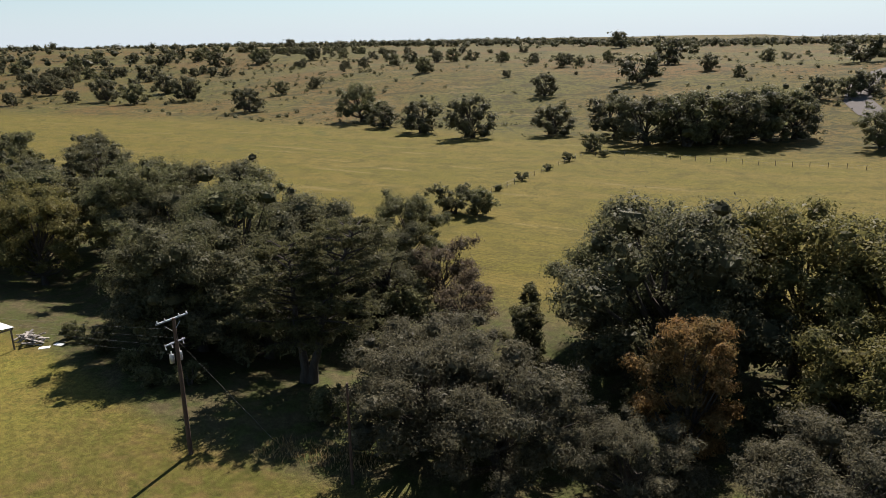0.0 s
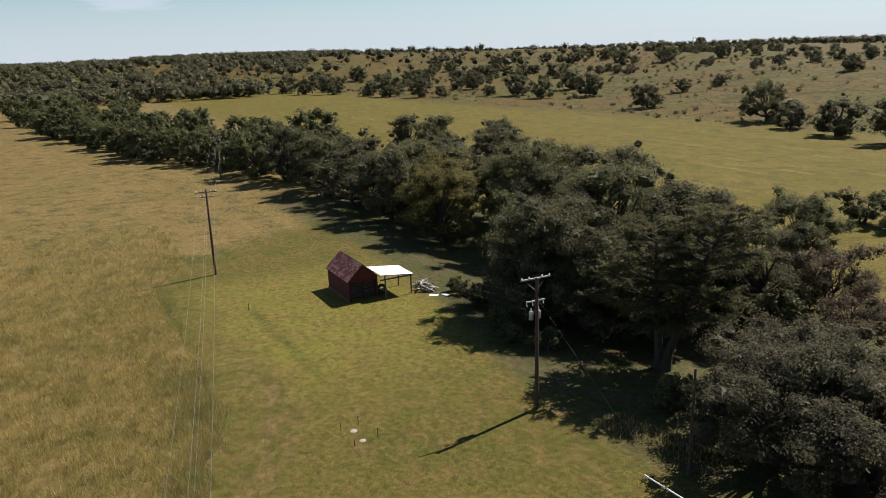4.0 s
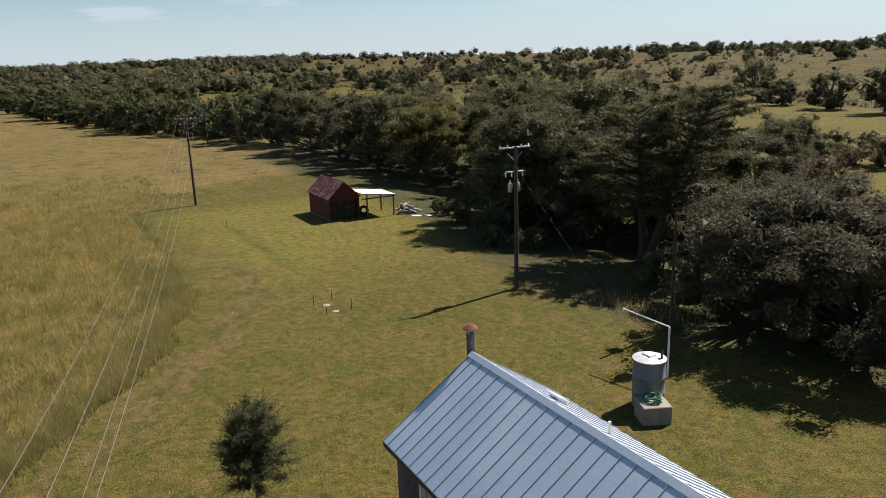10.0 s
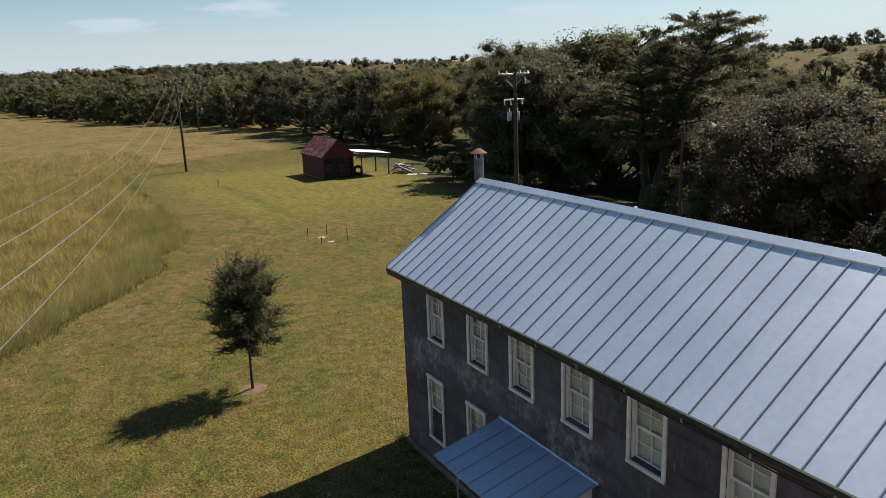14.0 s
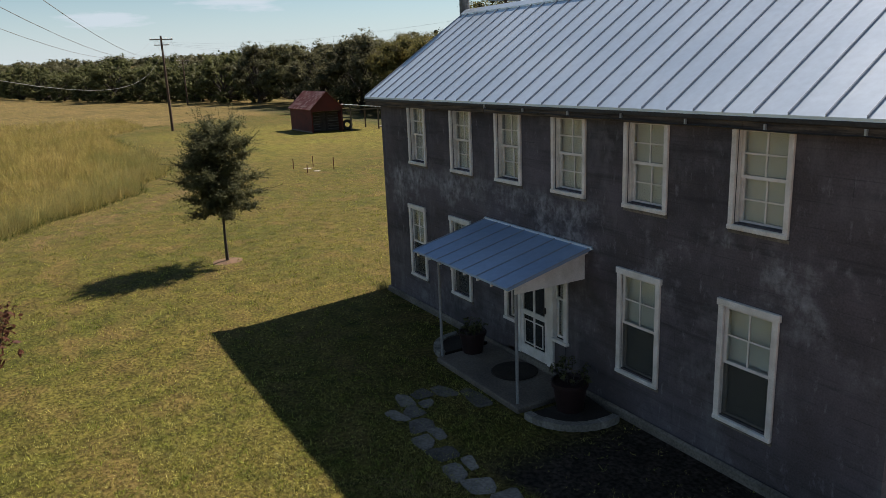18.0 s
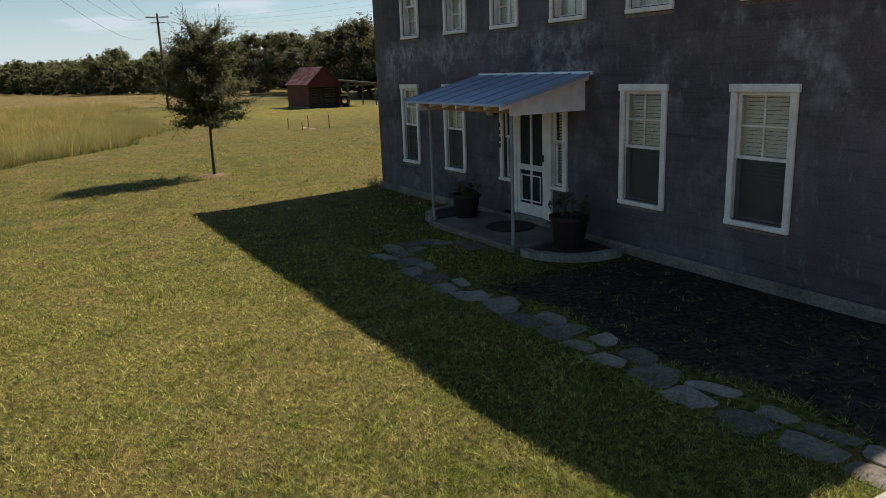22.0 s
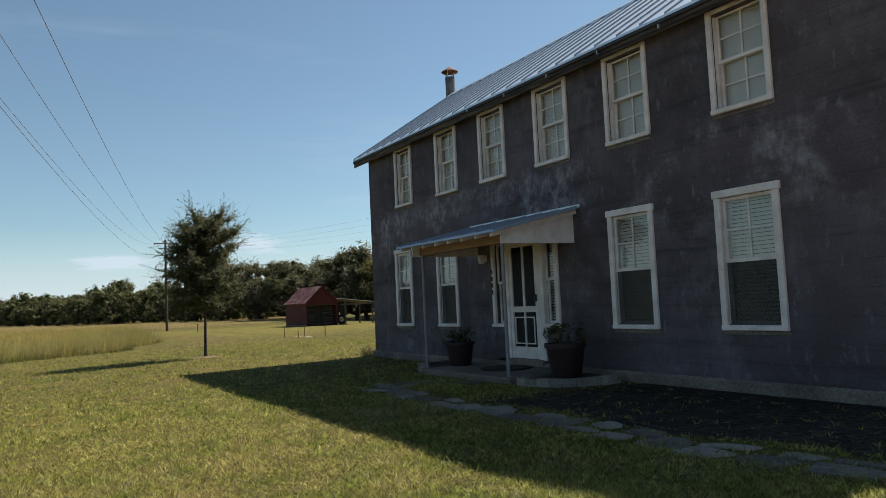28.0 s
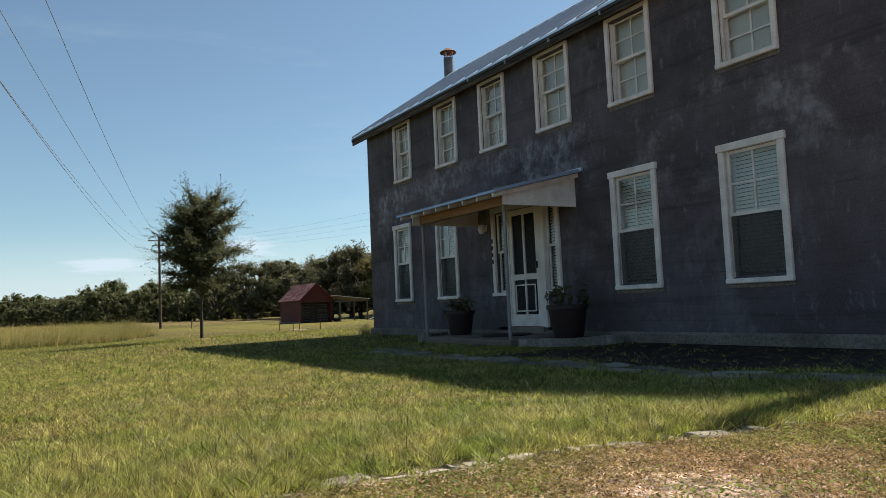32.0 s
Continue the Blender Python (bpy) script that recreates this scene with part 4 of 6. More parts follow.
# door with sidelights
def build_door():
    x0, x1, z0, z1 = DOOR_SET
    d = part("door_frame", Shape().box((x0, -0.05, L0 + 0.06), (x0 + 0.09, 0.0, z1 - 0.085), 0.006).box((x1 - 0.09, -0.05, L0 + 0.06), (x1, 0.0, z1 - 0.085), 0.006).box((x0 - 0.02, -0.055, z1 - 0.085), (x1 + 0.02, 0.0, z1 + 0.02), 0.006)
             .box((5.86, -0.05, z0), (5.99, 0.06, z1 - 0.085), 0.006).box((6.81, -0.05, z0), (6.98, 0.06, z1 - 0.085), 0.006), WHITE, house, "white door and sidelight frame")
    for a, b in ((x0 + 0.09, 5.86), (6.98, x1 - 0.09)):
        part("sidelight_panel", Shape().box((a - 0.02, 0.0, z0 - 0.05), (b, 0.1, L0 + 0.03)), PLASTER, d)
        part("sidelight_sill", Shape().box((a - 0.11 if a < 6 else a - 0.02, -0.07, L0), (b + 0.02 if a < 6 else b + 0.11, 0.02, L0 + 0.06), 0.008), WHITE, d)
        mid = (L0 + z1) / 2
        for s0, s1, y in ((mid - 0.02, z1 - 0.085, 0.03), (L0 + 0.06, mid + 0.02, 0.06)):
            part("sash", Shape().box((a, y, s0), (a + 0.04, y + 0.03, s1)).box((b - 0.04, y, s0), (b, y + 0.03, s1)).box((a + 0.04, y, s0), (b - 0.04, y + 0.03, s0 + 0.045)).box((a + 0.04, y, s1 - 0.04), (b - 0.04, y + 0.03, s1)), WHITE, d)
            part("pane", Shape().box((a + 0.04, y + 0.012, s0 + 0.045), (b - 0.04, y + 0.016, s1 - 0.04)), GLASS, d).visible_shadow = False
        bl = Shape()
        z = L0 + 0.08
        while z < z1 - 0.1:
            bl.add([(a, 0.12, z), (b, 0.12, z), (b, 0.138, z + 0.04), (a, 0.138, z + 0.04)], [(0, 1, 2, 3)])
            z += 0.05
        part("blind", bl, BLIND, d, kind="stuff")
    a, b, lo, hi = 5.99, 6.81, z0 + 0.02, z1 - 0.10
    s = part("screen_door", Shape().box((a, -0.03, lo), (a + 0.085, 0.01, hi), 0.004).box((b - 0.085, -0.03, lo), (b, 0.01, hi), 0.004).box((a + 0.085, -0.03, lo), (b - 0.085, 0.01, lo + 0.2), 0.004)
             .box((a + 0.085, -0.03, hi - 0.1), (b - 0.085, 0.01, hi), 0.004).box((a + 0.085, -0.03, lo + 0.80), (b - 0.085, 0.01, lo + 0.90), 0.004), WHITE, house, "white wooden screen door, closed")
    xm = (a + b) / 2
    part("stile", Shape().box((xm - 0.022, -0.028, lo + 0.90), (xm + 0.022, 0.006, hi - 0.1)), WHITE, s)
    part("stile", Shape().box((xm - 0.016, -0.028, lo + 0.2), (xm + 0.016, 0.006, lo + 0.8)), WHITE, s)
    for bar in (((a + 0.13, lo + 0.70), (b - 0.13, lo + 0.72)), ((a + 0.13, lo + 0.25), (b - 0.13, lo + 0.27))):
        part("guard_rail", Shape().box((bar[0][0], -0.036, bar[0][1]), (bar[1][0], -0.022, bar[1][1])), WHITE, s)
    for xb in (a + 0.13, b - 0.15):
        part("guard_rail", Shape().box((xb, -0.036, lo + 0.27), (xb + 0.02, -0.022, lo + 0.70)), WHITE, s)
    part("screen", Shape().box((a + 0.085, -0.006, lo + 0.2), (b - 0.085, -0.003, hi - 0.1)), SCREEN, s)
    part("door_handle", Shape().box((b - 0.06, -0.075, lo + 0.98), (b - 0.03, -0.03, lo + 1.10), 0.006), BLACK, s, "black latch")
    part("inner_door", Shape().box((a - 0.06, 0.1, z0), (b + 0.06, 0.15, z1 - 0.1)), BLACK, house, "dark inner door")
    part("threshold", Shape().box((a - 0.08, -0.09, z0 - 0.1), (b + 0.1, 0.1, z0 + 0.015), 0.006), LEDGE, house)


build_door()
solid("porch_slab", Shape().box((5.0, -1.36, -0.15), (7.72, -0.077, 0.09), 0.02), SLAB, "worn concrete porch slab before the front door", "porch")


# ---- trees ----
def leaf_cloud(rng, lobes, count, size, clump=0.45, per=18, shell=0.55, droop=0.0, ruffle=0.4, core=0.0):
    """Corners of many small leaves gathered in clumps near the skin of the lobes (x, y, z, rx, ry, rz)."""
    lobes = np.asarray(lobes, float)
    area = lobes[:, 3] * lobes[:, 4] + lobes[:, 3] * lobes[:, 5]
    n = max(1, count // per)
    pick = rng.choice(len(lobes), n, p=area / area.sum())
    d = rng.normal(size=(n, 3))
    d /= np.linalg.norm(d, axis=1, keepdims=True)
    d[:, 2] = np.where(d[:, 2] < -0.25, -d[:, 2], d[:, 2])
    r = shell + (1.06 - shell) * rng.random(n) ** 0.6
    c = lobes[pick, :3] + d * lobes[pick, 3:6] * r[:, None]
    c = np.repeat(c, per, 0)
    d = np.repeat(d, per, 0)
    off = rng.normal(size=c.shape)
    off /= np.linalg.norm(off, axis=1, keepdims=True)
    grown = np.repeat(0.6 + 0.8 * rng.random(n), per)[:, None]
    c = c + off * grown * clump * (0.35 + 0.85 * rng.random((len(c), 1))) * np.array([1.15, 1.15, 0.7])
    c[:, 2] -= droop * rng.random(len(c))
    nrm = off * (0.3 + ruffle) + d * (0.7 - ruffle) + rng.normal(size=c.shape) * ruffle + np.array([0, 0, 0.3])
    nrm /= np.linalg.norm(nrm, axis=1, keepdims=True)
    t = np.cross(nrm, rng.normal(size=c.shape))
    t /= np.linalg.norm(t, axis=1, keepdims=True) + 1e-9
    b = np.cross(nrm, t)
    s = size * (0.6 + 0.8 * rng.random((len(c), 1)))
    inner = rng.random((len(c), 1)) < 0.28
    s = np.where(inner, s * 2.1, s)
    c = np.where(inner, c - d * size * 6.0, c)
    lift = nrm * s * 0.18
    leaves = np.stack([c - t * s, c + b * s * 0.42 + lift, c + t * s, c - b * s * 0.42 + lift], 1).reshape(-1, 3)
    return np.concatenate([leaves, shade_core(rng, lobes, core)]) if core else leaves


def shade_core(rng, lobes, k, around=7, rings=4):
    """Light-blocking core added to each lobe: crumpled patches that close the crown behind leaves."""
    a, h = np.arange(around) * 2 * np.pi / around, np.linspace(-0.5, 0.5, rings + 1) * np.pi
    unit = np.array([[(np.cos(e) * np.cos(q), np.cos(e) * np.sin(q), np.sin(e)) for q in a] for e in h])
    p = lobes[:, None, None, :3] + unit[None] * lobes[:, None, None, 3:6] * k * (0.65 + 0.6 * rng.random((len(lobes), rings + 1, around, 1)))
    nxt = np.roll(p, -1, 2)
    return np.stack([p[:, :-1], nxt[:, :-1], nxt[:, 1:], p[:, 1:]], 3).reshape(-1, 3)


def grow(rng, h, spread, trunk_r, crown_from, lobes_n, lobe_r, flat=0.7, stems=1):
    """Trunk and limbs as a shape, and the lobes of the crown."""
    s, lobes = Shape(), []
    for st in range(stems):
        lean = rng.normal(size=2) * (0.05 if stems == 1 else 0.16)
        top = (lean[0] * h, lean[1] * h, h * 0.72)
        base = (0.0, 0.0, -0.25) if stems == 1 else (0.35 * math.cos(st * 2.4) * trunk_r * 3, 0.35 * math.sin(st * 2.4) * trunk_r * 3, -0.25)
        path = [Vector(base).lerp(Vector(top), k / 6) + Vector((rng.normal() * 0.02 * h, rng.normal() * 0.02 * h, 0)) * (k > 0) for k in range(7)]
        s.tube(path, [trunk_r * (1.35 if k == 0 else 1 - 0.13 * k) for k in range(7)], 9)
        for i in range(lobes_n // stems):
            a = 2.4 * i + rng.random() * 1.2 + st
            f = (i + 0.5) / (lobes_n / stems)
            hz = h * crown_from + (h - lobe_r * flat * 0.9 - h * crown_from) * f
            wide = spread * math.sin(math.pi * (0.22 + 0.66 * f)) * (0.55 + 0.5 * rng.random())
            end = Vector((path[-1].x * f + wide * math.cos(a), path[-1].y * f + wide * math.sin(a), hz))
            k = min(5, max(1, int(6 * crown_from * 0.9 + f * 3)))
            start = path[k]
            midp = start.lerp(end, 0.5) + Vector((0, 0, -0.03 * h))
            s.tube([start, midp, end], [trunk_r * 0.42, trunk_r * 0.26, trunk_r * 0.07], 6)
            q = lobe_r * (0.55 + 0.75 * rng.random())
            lobes.append((*end, q, q * (0.85 + 0.3 * rng.random()), q * flat))
            if rng.random() < 0.55:
                tip = end + Vector((math.cos(a) * q * 0.9, math.sin(a) * q * 0.9, q * rng.uniform(-0.2, 0.9)))
                s.tube([end, tip], [trunk_r * 0.07, trunk_r * 0.03], 4)
                lobes.append((*tip, q * 0.5, q * 0.5, q * 0.4))
    return s, lobes


def tree_kind(name, seed, label, category, leafs, leaves, size, h, spread, trunk_r, crown_from, lobes_n, lobe_r, flat=0.7, stems=1, clump=0.4, per=18, droop=0.0, shell=0.5, ruffle=0.4, core=0.5):
    rng = np.random.default_rng(seed)
    wood, lobes = grow(rng, h, spread, trunk_r, crown_from, lobes_n, lobe_r, flat, stems)
    ob = thing(name, label, category)
    part("trunk", wood, BARK, ob, smooth=True)
    part("crown", quads_mesh("crown", leaf_cloud(rng, lobes, leaves, size, clump, per, shell, droop, ruffle, core), leafs), None, ob)
    return ob


def place(kinds, spots, group, seed=3):
    """Copies of tree kinds: spots are x, y, scale (or x, y, scale, kind)."""
    rng = random.Random(seed)
    for i, spot in enumerate(spots):
        x, y, k = spot[:3]
        src = kinds[spot[3]] if len(spot) > 3 else kinds[i % len(kinds)]
        m = Matrix.Translation((x, y, gz(x, y) - 0.05)) @ Matrix.Rotation(rng.random() * 6.28, 4, "Z") @ Matrix.Diagonal((k, k, k * (0.92 + 0.16 * rng.random()), 1))
        tagged(copy_thing(src, m), group=group)


def forget(kinds):
    for k in kinds:
        for o in (*k.children_recursive, k):
            bpy.data.objects.remove(o)


# the grove between the yard and the creek
near_oaks = [tree_kind("oak_tree", 11 + i, "broad live oak with dense dark green foliage by the yard", "tree", LEAF_DARK if i < 2 else LEAF_OAK, 40000, 0.100, 12.0, 6.0, 0.42, 0.13, 36, 1.9, 0.73, 1 + (i == 1), 0.62, 60) for i in range(3)]
yellow = [tree_kind("pecan_tree", 31, "yellowing pecan tree in the row behind the shed", "tree", LEAF_YEL, 30000, 0.110, 11.0, 5.2, 0.36, 0.18, 30, 1.6, 0.8, 1, 0.6, 60)]
place(near_oaks, [(-39.5, 35, 1.05, 0), (-44, 43.5, 1.30, 2), (-49, 40.5, 1.06, 1), (-34, 45, 1.10, 0), (-33.5, 37.8, 0.95, 0), (-57, 47, 0.97, 1), (-66, 53, 1.21, 2), (-61, 58.5, 1.19, 0), (-41, 36, 1.03, 2)], "oaks along the creek")
mid_oaks = [tree_kind("oak_tree", 21 + i, "live oak in the row behind the shed", "tree", LEAF_DARK if i < 2 else LEAF_OAK, 13000, 0.165, 12.4, 5.8, 0.42, 0.17, 34, 1.9, 0.8, 1 + (i == 1), 0.65, 30) for i in range(3)]
place(mid_oaks + yellow, [(-75, 40.5, 1.02, 3), (-82, 44, 0.98, 3), (-92, 40, 0.94, 0), (-89, 48, 0.96, 2), (-101, 46, 0.96, 2), (-105, 39, 0.94, 1), (-113, 45, 0.98, 0), (-120, 38.5, 0.94, 2), (-129, 44, 0.96, 1), (-136, 36.5, 0.92, 0), (-66, 48, 0.94, 3), (-79, 54, 0.92, 2), (-158, 76, 0.91, 0), (-138, 73, 0.91, 2), (-110, 74, 0.96, 1), (-124, 80, 0.86, 0), (-98, 55, 0.91, 1), (-110, 54, 0.91, 3)], "oaks along the creek", 5)
forget(mid_oaks)


def feathers(g, limbs, twigs, per, size):
    """Corners of narrow leaves in flat, drooping sprays along limbs, given as pairs of ends."""
    a, b = np.repeat(limbs[:, 0], twigs, 0), np.repeat(limbs[:, 1], twigs, 0)
    n = len(a)
    u = 0.22 + 0.80 * g.random((n, 1)) ** 0.8
    axis = (b - a) / np.linalg.norm(b - a, axis=1, keepdims=True)
    out = np.cross(axis, [0, 0, 1.0])
    turn = g.uniform(-1.25, 1.25, (n, 1))
    way = axis * np.cos(turn) + out * np.sin(turn) + np.array([0, 0, 0.15]) + 0.15 * g.normal(size=(n, 3))
    long = (0.45 + 0.9 * g.random((n, 1))) * (1.25 - 0.5 * u)
    root = a + (b - a) * u
    v = np.repeat(np.linspace(0.05, 1.0, per)[None], n, 0) + 0.04 * g.normal(size=(n, per))
    c = root[:, None] + way[:, None] * long[:, None] * v[..., None] + np.array([0, 0, -0.38]) * (long[:, None] * v[..., None] ** 2)
    c = (c + 0.05 * g.normal(size=c.shape)).reshape(-1, 3)
    t = np.repeat(way, per, 0) * 0.6 + 0.6 * g.normal(size=c.shape)
    t /= np.linalg.norm(t, axis=1, keepdims=True)
    w = np.cross(t, np.array([0, 0, 1.0]) + 0.5 * g.normal(size=c.shape))
    w /= np.linalg.norm(w, axis=1, keepdims=True) + 1e-9
    s = size * (0.6 + 0.8 * g.random((len(c), 1)))
    return np.stack([c - t * s, c + w * s * 0.34, c + t * s, c - w * s * 0.34], 1).reshape(-1, 3)


def creek_cypress(x, y, h, reach):
    """Two dark stems from one foot, one leaning away up the slope, with level limbs that carry flat, drooping sprays."""
    g = np.random.default_rng(41)
    ob = thing("cypress_tree", "tall twin-trunked cypress with feathery drooping sprays by the creek", "tree", (x, y, gz(x, y)))
    s, limbs = Shape(), []
    for base, tip, tall, n in (((0.0, 0.0), (-0.9, -0.4), h * 0.9, 40), ((0.35, 0.3), (3.8, 3.2), h, 46)):
        path = [Vector((base[0] + (tip[0] - base[0]) * (k / 8) ** 1.4 + 0.09 * g.normal(), base[1] + (tip[1] - base[1]) * (k / 8) ** 1.4 + 0.09 * g.normal(), -0.3 + (tall + 0.3) * k / 8)) for k in range(9)]
        s.tube(path, [0.42 - 0.046 * k if k else 0.62 for k in range(9)], 10)
        for i in range(n):
            f = 0.34 + 0.65 * (i + 0.5) / n
            a = 2.4 * i + 0.7 * g.random()
            far = reach * (1.05 - 0.55 * f ** 2) * (0.45 + 0.65 * g.random())
            k = min(7, int(f * 8))
            p0 = path[k].lerp(path[k + 1], f * 8 - k)
            end = p0 + Vector((far * math.cos(a), far * math.sin(a), (0.10 + 0.25 * f) * far + 0.3 * g.normal()))
            mid = p0.lerp(end, 0.5) + Vector((0.1 * g.normal(), 0.1 * g.normal(), 0.18))
            s.tube([p0, mid, end], [0.09, 0.055, 0.012], 5)
            limbs.append((p0, end))
            for side in (-0.7, 0.7):
                fork = mid + (Matrix.Rotation(side, 3, "Z") @ (end - mid)) * (0.6 + 0.4 * g.random())
                s.tube([mid, fork], [0.04, 0.01], 4)
                limbs.append((mid, fork))
    part("trunk", s, BARK, ob, smooth=True)
    part("crown", quads_mesh("crown", feathers(g, np.array([[tuple(p) for p in e] for e in limbs]), 25, 20, 0.100), LEAF_CYP), None, ob)


creek_cypress(-25.8, 34.4, 13.6, 5.8)
low_oaks = [tree_kind("live_oak_tree", 51 + i, "low spreading live oak, dark crown down to the ground", "tree", LEAF_LOW, 50000, 0.080, 9.0, 6.0, 0.4, 0.14, 40, 1.6, 0.8, 3, 0.5, 60) for i in range(2)]
place(low_oaks, [(-10.7, 29.9, 1.0, 0), (-4.5, 30, 0.93, 1), (-15, 37.5, 0.85, 1), (4, 30, 0.62, 0), (15, 32, 0.85, 1)], "live oaks beside the yard")
rust = [tree_kind("bald_cypress_tree", 61, "cypress turning rusty orange in its crown", "tree", LEAF_RUST, 32000, 0.09, 10.6, 3.0, 0.3, 0.12, 34, 1.0, 0.6, 1, 0.4, 44, droop=0.35)]
place(rust, [(5.2, 37, 1.0)], "cypresses by the creek")
thin = [tree_kind("thin_leaved_tree", 65, "half-bare tree with thin brown leaves by the creek", "tree", LEAF_THIN, 9000, 0.10, 7.2, 3.4, 0.22, 0.2, 26, 1.2, 0.8, 2, 0.45, 30, core=0.2)]
place(thin, [(-25, 55.5, 1.0), (-19, 49.5, 0.85)], "half-bare trees by the creek")
place(near_oaks + yellow, [(1, 49, 1.40, 0), (-5, 56, 1.08, 2), (10, 54, 1.35, 3), (17, 51, 1.46, 3), (25, 56, 1.40, 3), (30, 47, 1.30, 2), (16, 42, 1.03, 3), (25, 40, 1.03, 0), (-29, 52, 0.80, 1), (-36, 66, 0.74, 2)], "trees along the creek", 9)
slim = [tree_kind("slim_cypress_tree", 71, "slim young cypress standing alone", "tree", LEAF_CYP, 8000, 0.12, 8.0, 1.5, 0.14, 0.15, 24, 0.7, 0.6, 1, 0.28, 40, droop=0.25)]
place(slim, [(-9.8, 44.5, 1.0), (-13, 52, 0.7)], "cypresses by the creek")
shrubs = [tree_kind("shrub", 81 + i, "brushy shrub with olive and grey leaves", "shrub", BRUSH if i else LEAF_OAK, 3500, 0.12, 3.6, 1.7, 0.1, 0.15, 14, 0.8, 0.8, 3, 0.25) for i in range(2)]
place(shrubs, [(-19, 30, 0.9), (-22, 44, 1.3), (-26, 50, 1.4), (-32, 52, 1.2), (-16, 41, 1.2), (-12, 37, 0.9), (-36, 47, 1.3), (-45.7, 93, 1.6, 1), (-42, 94, 1.4, 0), (-6, 40, 0.8), (-75, 58, 0.7), (-70, 73, 0.5), (-90, 80, 0.5), (-82, 76, 0.5), (-63, 83, 0.6), (-47.3, 104, 0.55), (-48, 113, 0.45), (-48.3, 124, 0.6), (-48.6, 137, 0.5), (-48.8, 150, 0.7), (-44, 160, 0.6), (-47, 29, 0.8), (-52, 30, 0.6), (-40.0, 28.2, 0.7, 0), (-36.5, 26.6, 0.6, 0), (-33.5, 28.5, 0.7, 0), (1, 44, 1.0), (10, 42, 1.2)], "brush along the creek", 7)
bank = [tree_kind("oak_tree", 91 + i, "oak in the row along the far field edge", "tree", LEAF_ROW, 4200, 0.32, 11.5, 6.0, 0.4, 0.05, 34, 1.9, 0.85, 1, 0.7, 24, ruffle=0.2) for i in range(3)]
row = [(-140, 38), (-150, 33), (-163, 31), (-168, 40), (-180, 26), (-190, 33), (-198, 16), (-206, 26), (-215, 12), (-228, 20), (-236, 6), (-250, 14), (-262, 2), (-276, 12), (-288, -4), (-300, 8), (-316, -8), (-334, 0), (-350, -14), (-372, -6), (-395, -18), (-420, -10)]
row += [(x - 7, y + 14 + 5 * (i % 3)) for i, (x, y) in enumerate(row)] + [(x + 8, y + 6) for x, y in row[2::2]]
place(bank, [(x, y, 0.58 + 0.5 * ((i * 7) % 11) / 11, i % 3) for i, (x, y) in enumerate(row)], "oaks in the far row")
forget(bank)
hill = [tree_kind("hill_oak", 101 + i, "round dark oak on the dry hillside", "tree", LEAF_DARK if i < 2 else LEAF_OAK, 1900, 0.36, 9.0, 4.6, 0.35, 0.12, 22, 1.7, 0.8, 2, 0.75, 18, ruffle=0.15) for i in range(3)]
fine_hill = [tree_kind("hill_oak", 111 + i, "round dark oak at the foot of the dry hillside", "tree", LEAF_DARK if i < 2 else LEAF_OAK, 6500, 0.20, 9.0, 4.6, 0.35, 0.10, 30, 1.6, 0.8, 2, 0.7, 30, ruffle=0.2) for i in range(3)]
foot = [(-385, 230, 1.17), (-328, 225, 1.33), (-301, 222, 1.18), (-286, 240, 1.29), (-211, 209, 1.2), (-241, 259, 0.74), (-409, 350, 0.72), (-371, 344, 0.73), (-413, 418, 1.26), (-383, 446, 1.19), (-278, 354, 0.66), (-147, 200, 1.49), (-129, 188, 0.96), (-110, 181, 1.18), (-195, 316, 0.84), (-90, 178, 1.33), (-105, 263, 0.96), (-49, 166, 0.49)]
clump = [(-54, 196, 1.49), (-40, 182, 1.6), (-31, 184, 1.6), (-25, 190, 1.6), (-19, 194, 1.64), (-14, 199, 1.58), (-8, 204, 1.28), (-35, 195, 1.39), (12, 191, 0.99), (-70, 192, 1.1)]
upper = [(-78, 297, 1.43), (-58, 333, 0.84), (-43, 385, 0.73), (-266, 841, 2.13), (-87, 372, 1.43), (-42, 312, 0.53), (-1, 354, 1.33), (-8, 263, 0.8), (0, 267, 0.71), (6, 269, 0.97), (-134, 352, 0.78), (-122, 386, 0.69), (-414, 317, 1.42), (-325, 260, 1.16), (-492, 325, 0.98), (-397, 225, 1.01), (-444, 271, 0.51)]
west = [(-393, 177, 1.46), (-452, 163, 1.4), (-369, 184, 1.1), (-501, 146, 1.4), (-416, 172, 1.14), (-617, 246, 1.57), (-581, 201, 1.65), (-356, 193, 0.76), (-647, 343, 1.5), (-638, 431, 1.43), (-831, 910, 1.92), (-340, 214, 0.7), (-557, 268, 1.01), (-507, 224, 1.16), (-470, 150, 1.2), (-485, 175, 1.3), (-529, 180, 1.4)]
place(fine_hill, foot + clump, "oaks at the foot of the hill")
forget(fine_hill)
skyline = [(-262, 352, 0.68), (-248, 362, 0.78), (-238, 369, 0.74), (-219, 366, 0.71), (-211, 372, 0.81), (-203, 380, 0.62), (-272, 345, 0.43), (-372, 470, 0.74), (-352, 480, 0.62), (-330, 470, 0.5), (-180, 372, 0.74), (-165, 380, 0.68), (-140, 375, 0.56), (-470, 505, 0.81), (-445, 520, 0.68), (-237, 350, 0.43), (-197, 316, 0.5), (-261, 332, 0.31), (-405, 409, 0.62), (-372, 422, 0.5)]
place(hill, upper + west + skyline, "oaks on the upper slope", 4)
rng = random.Random(21)
spots = []
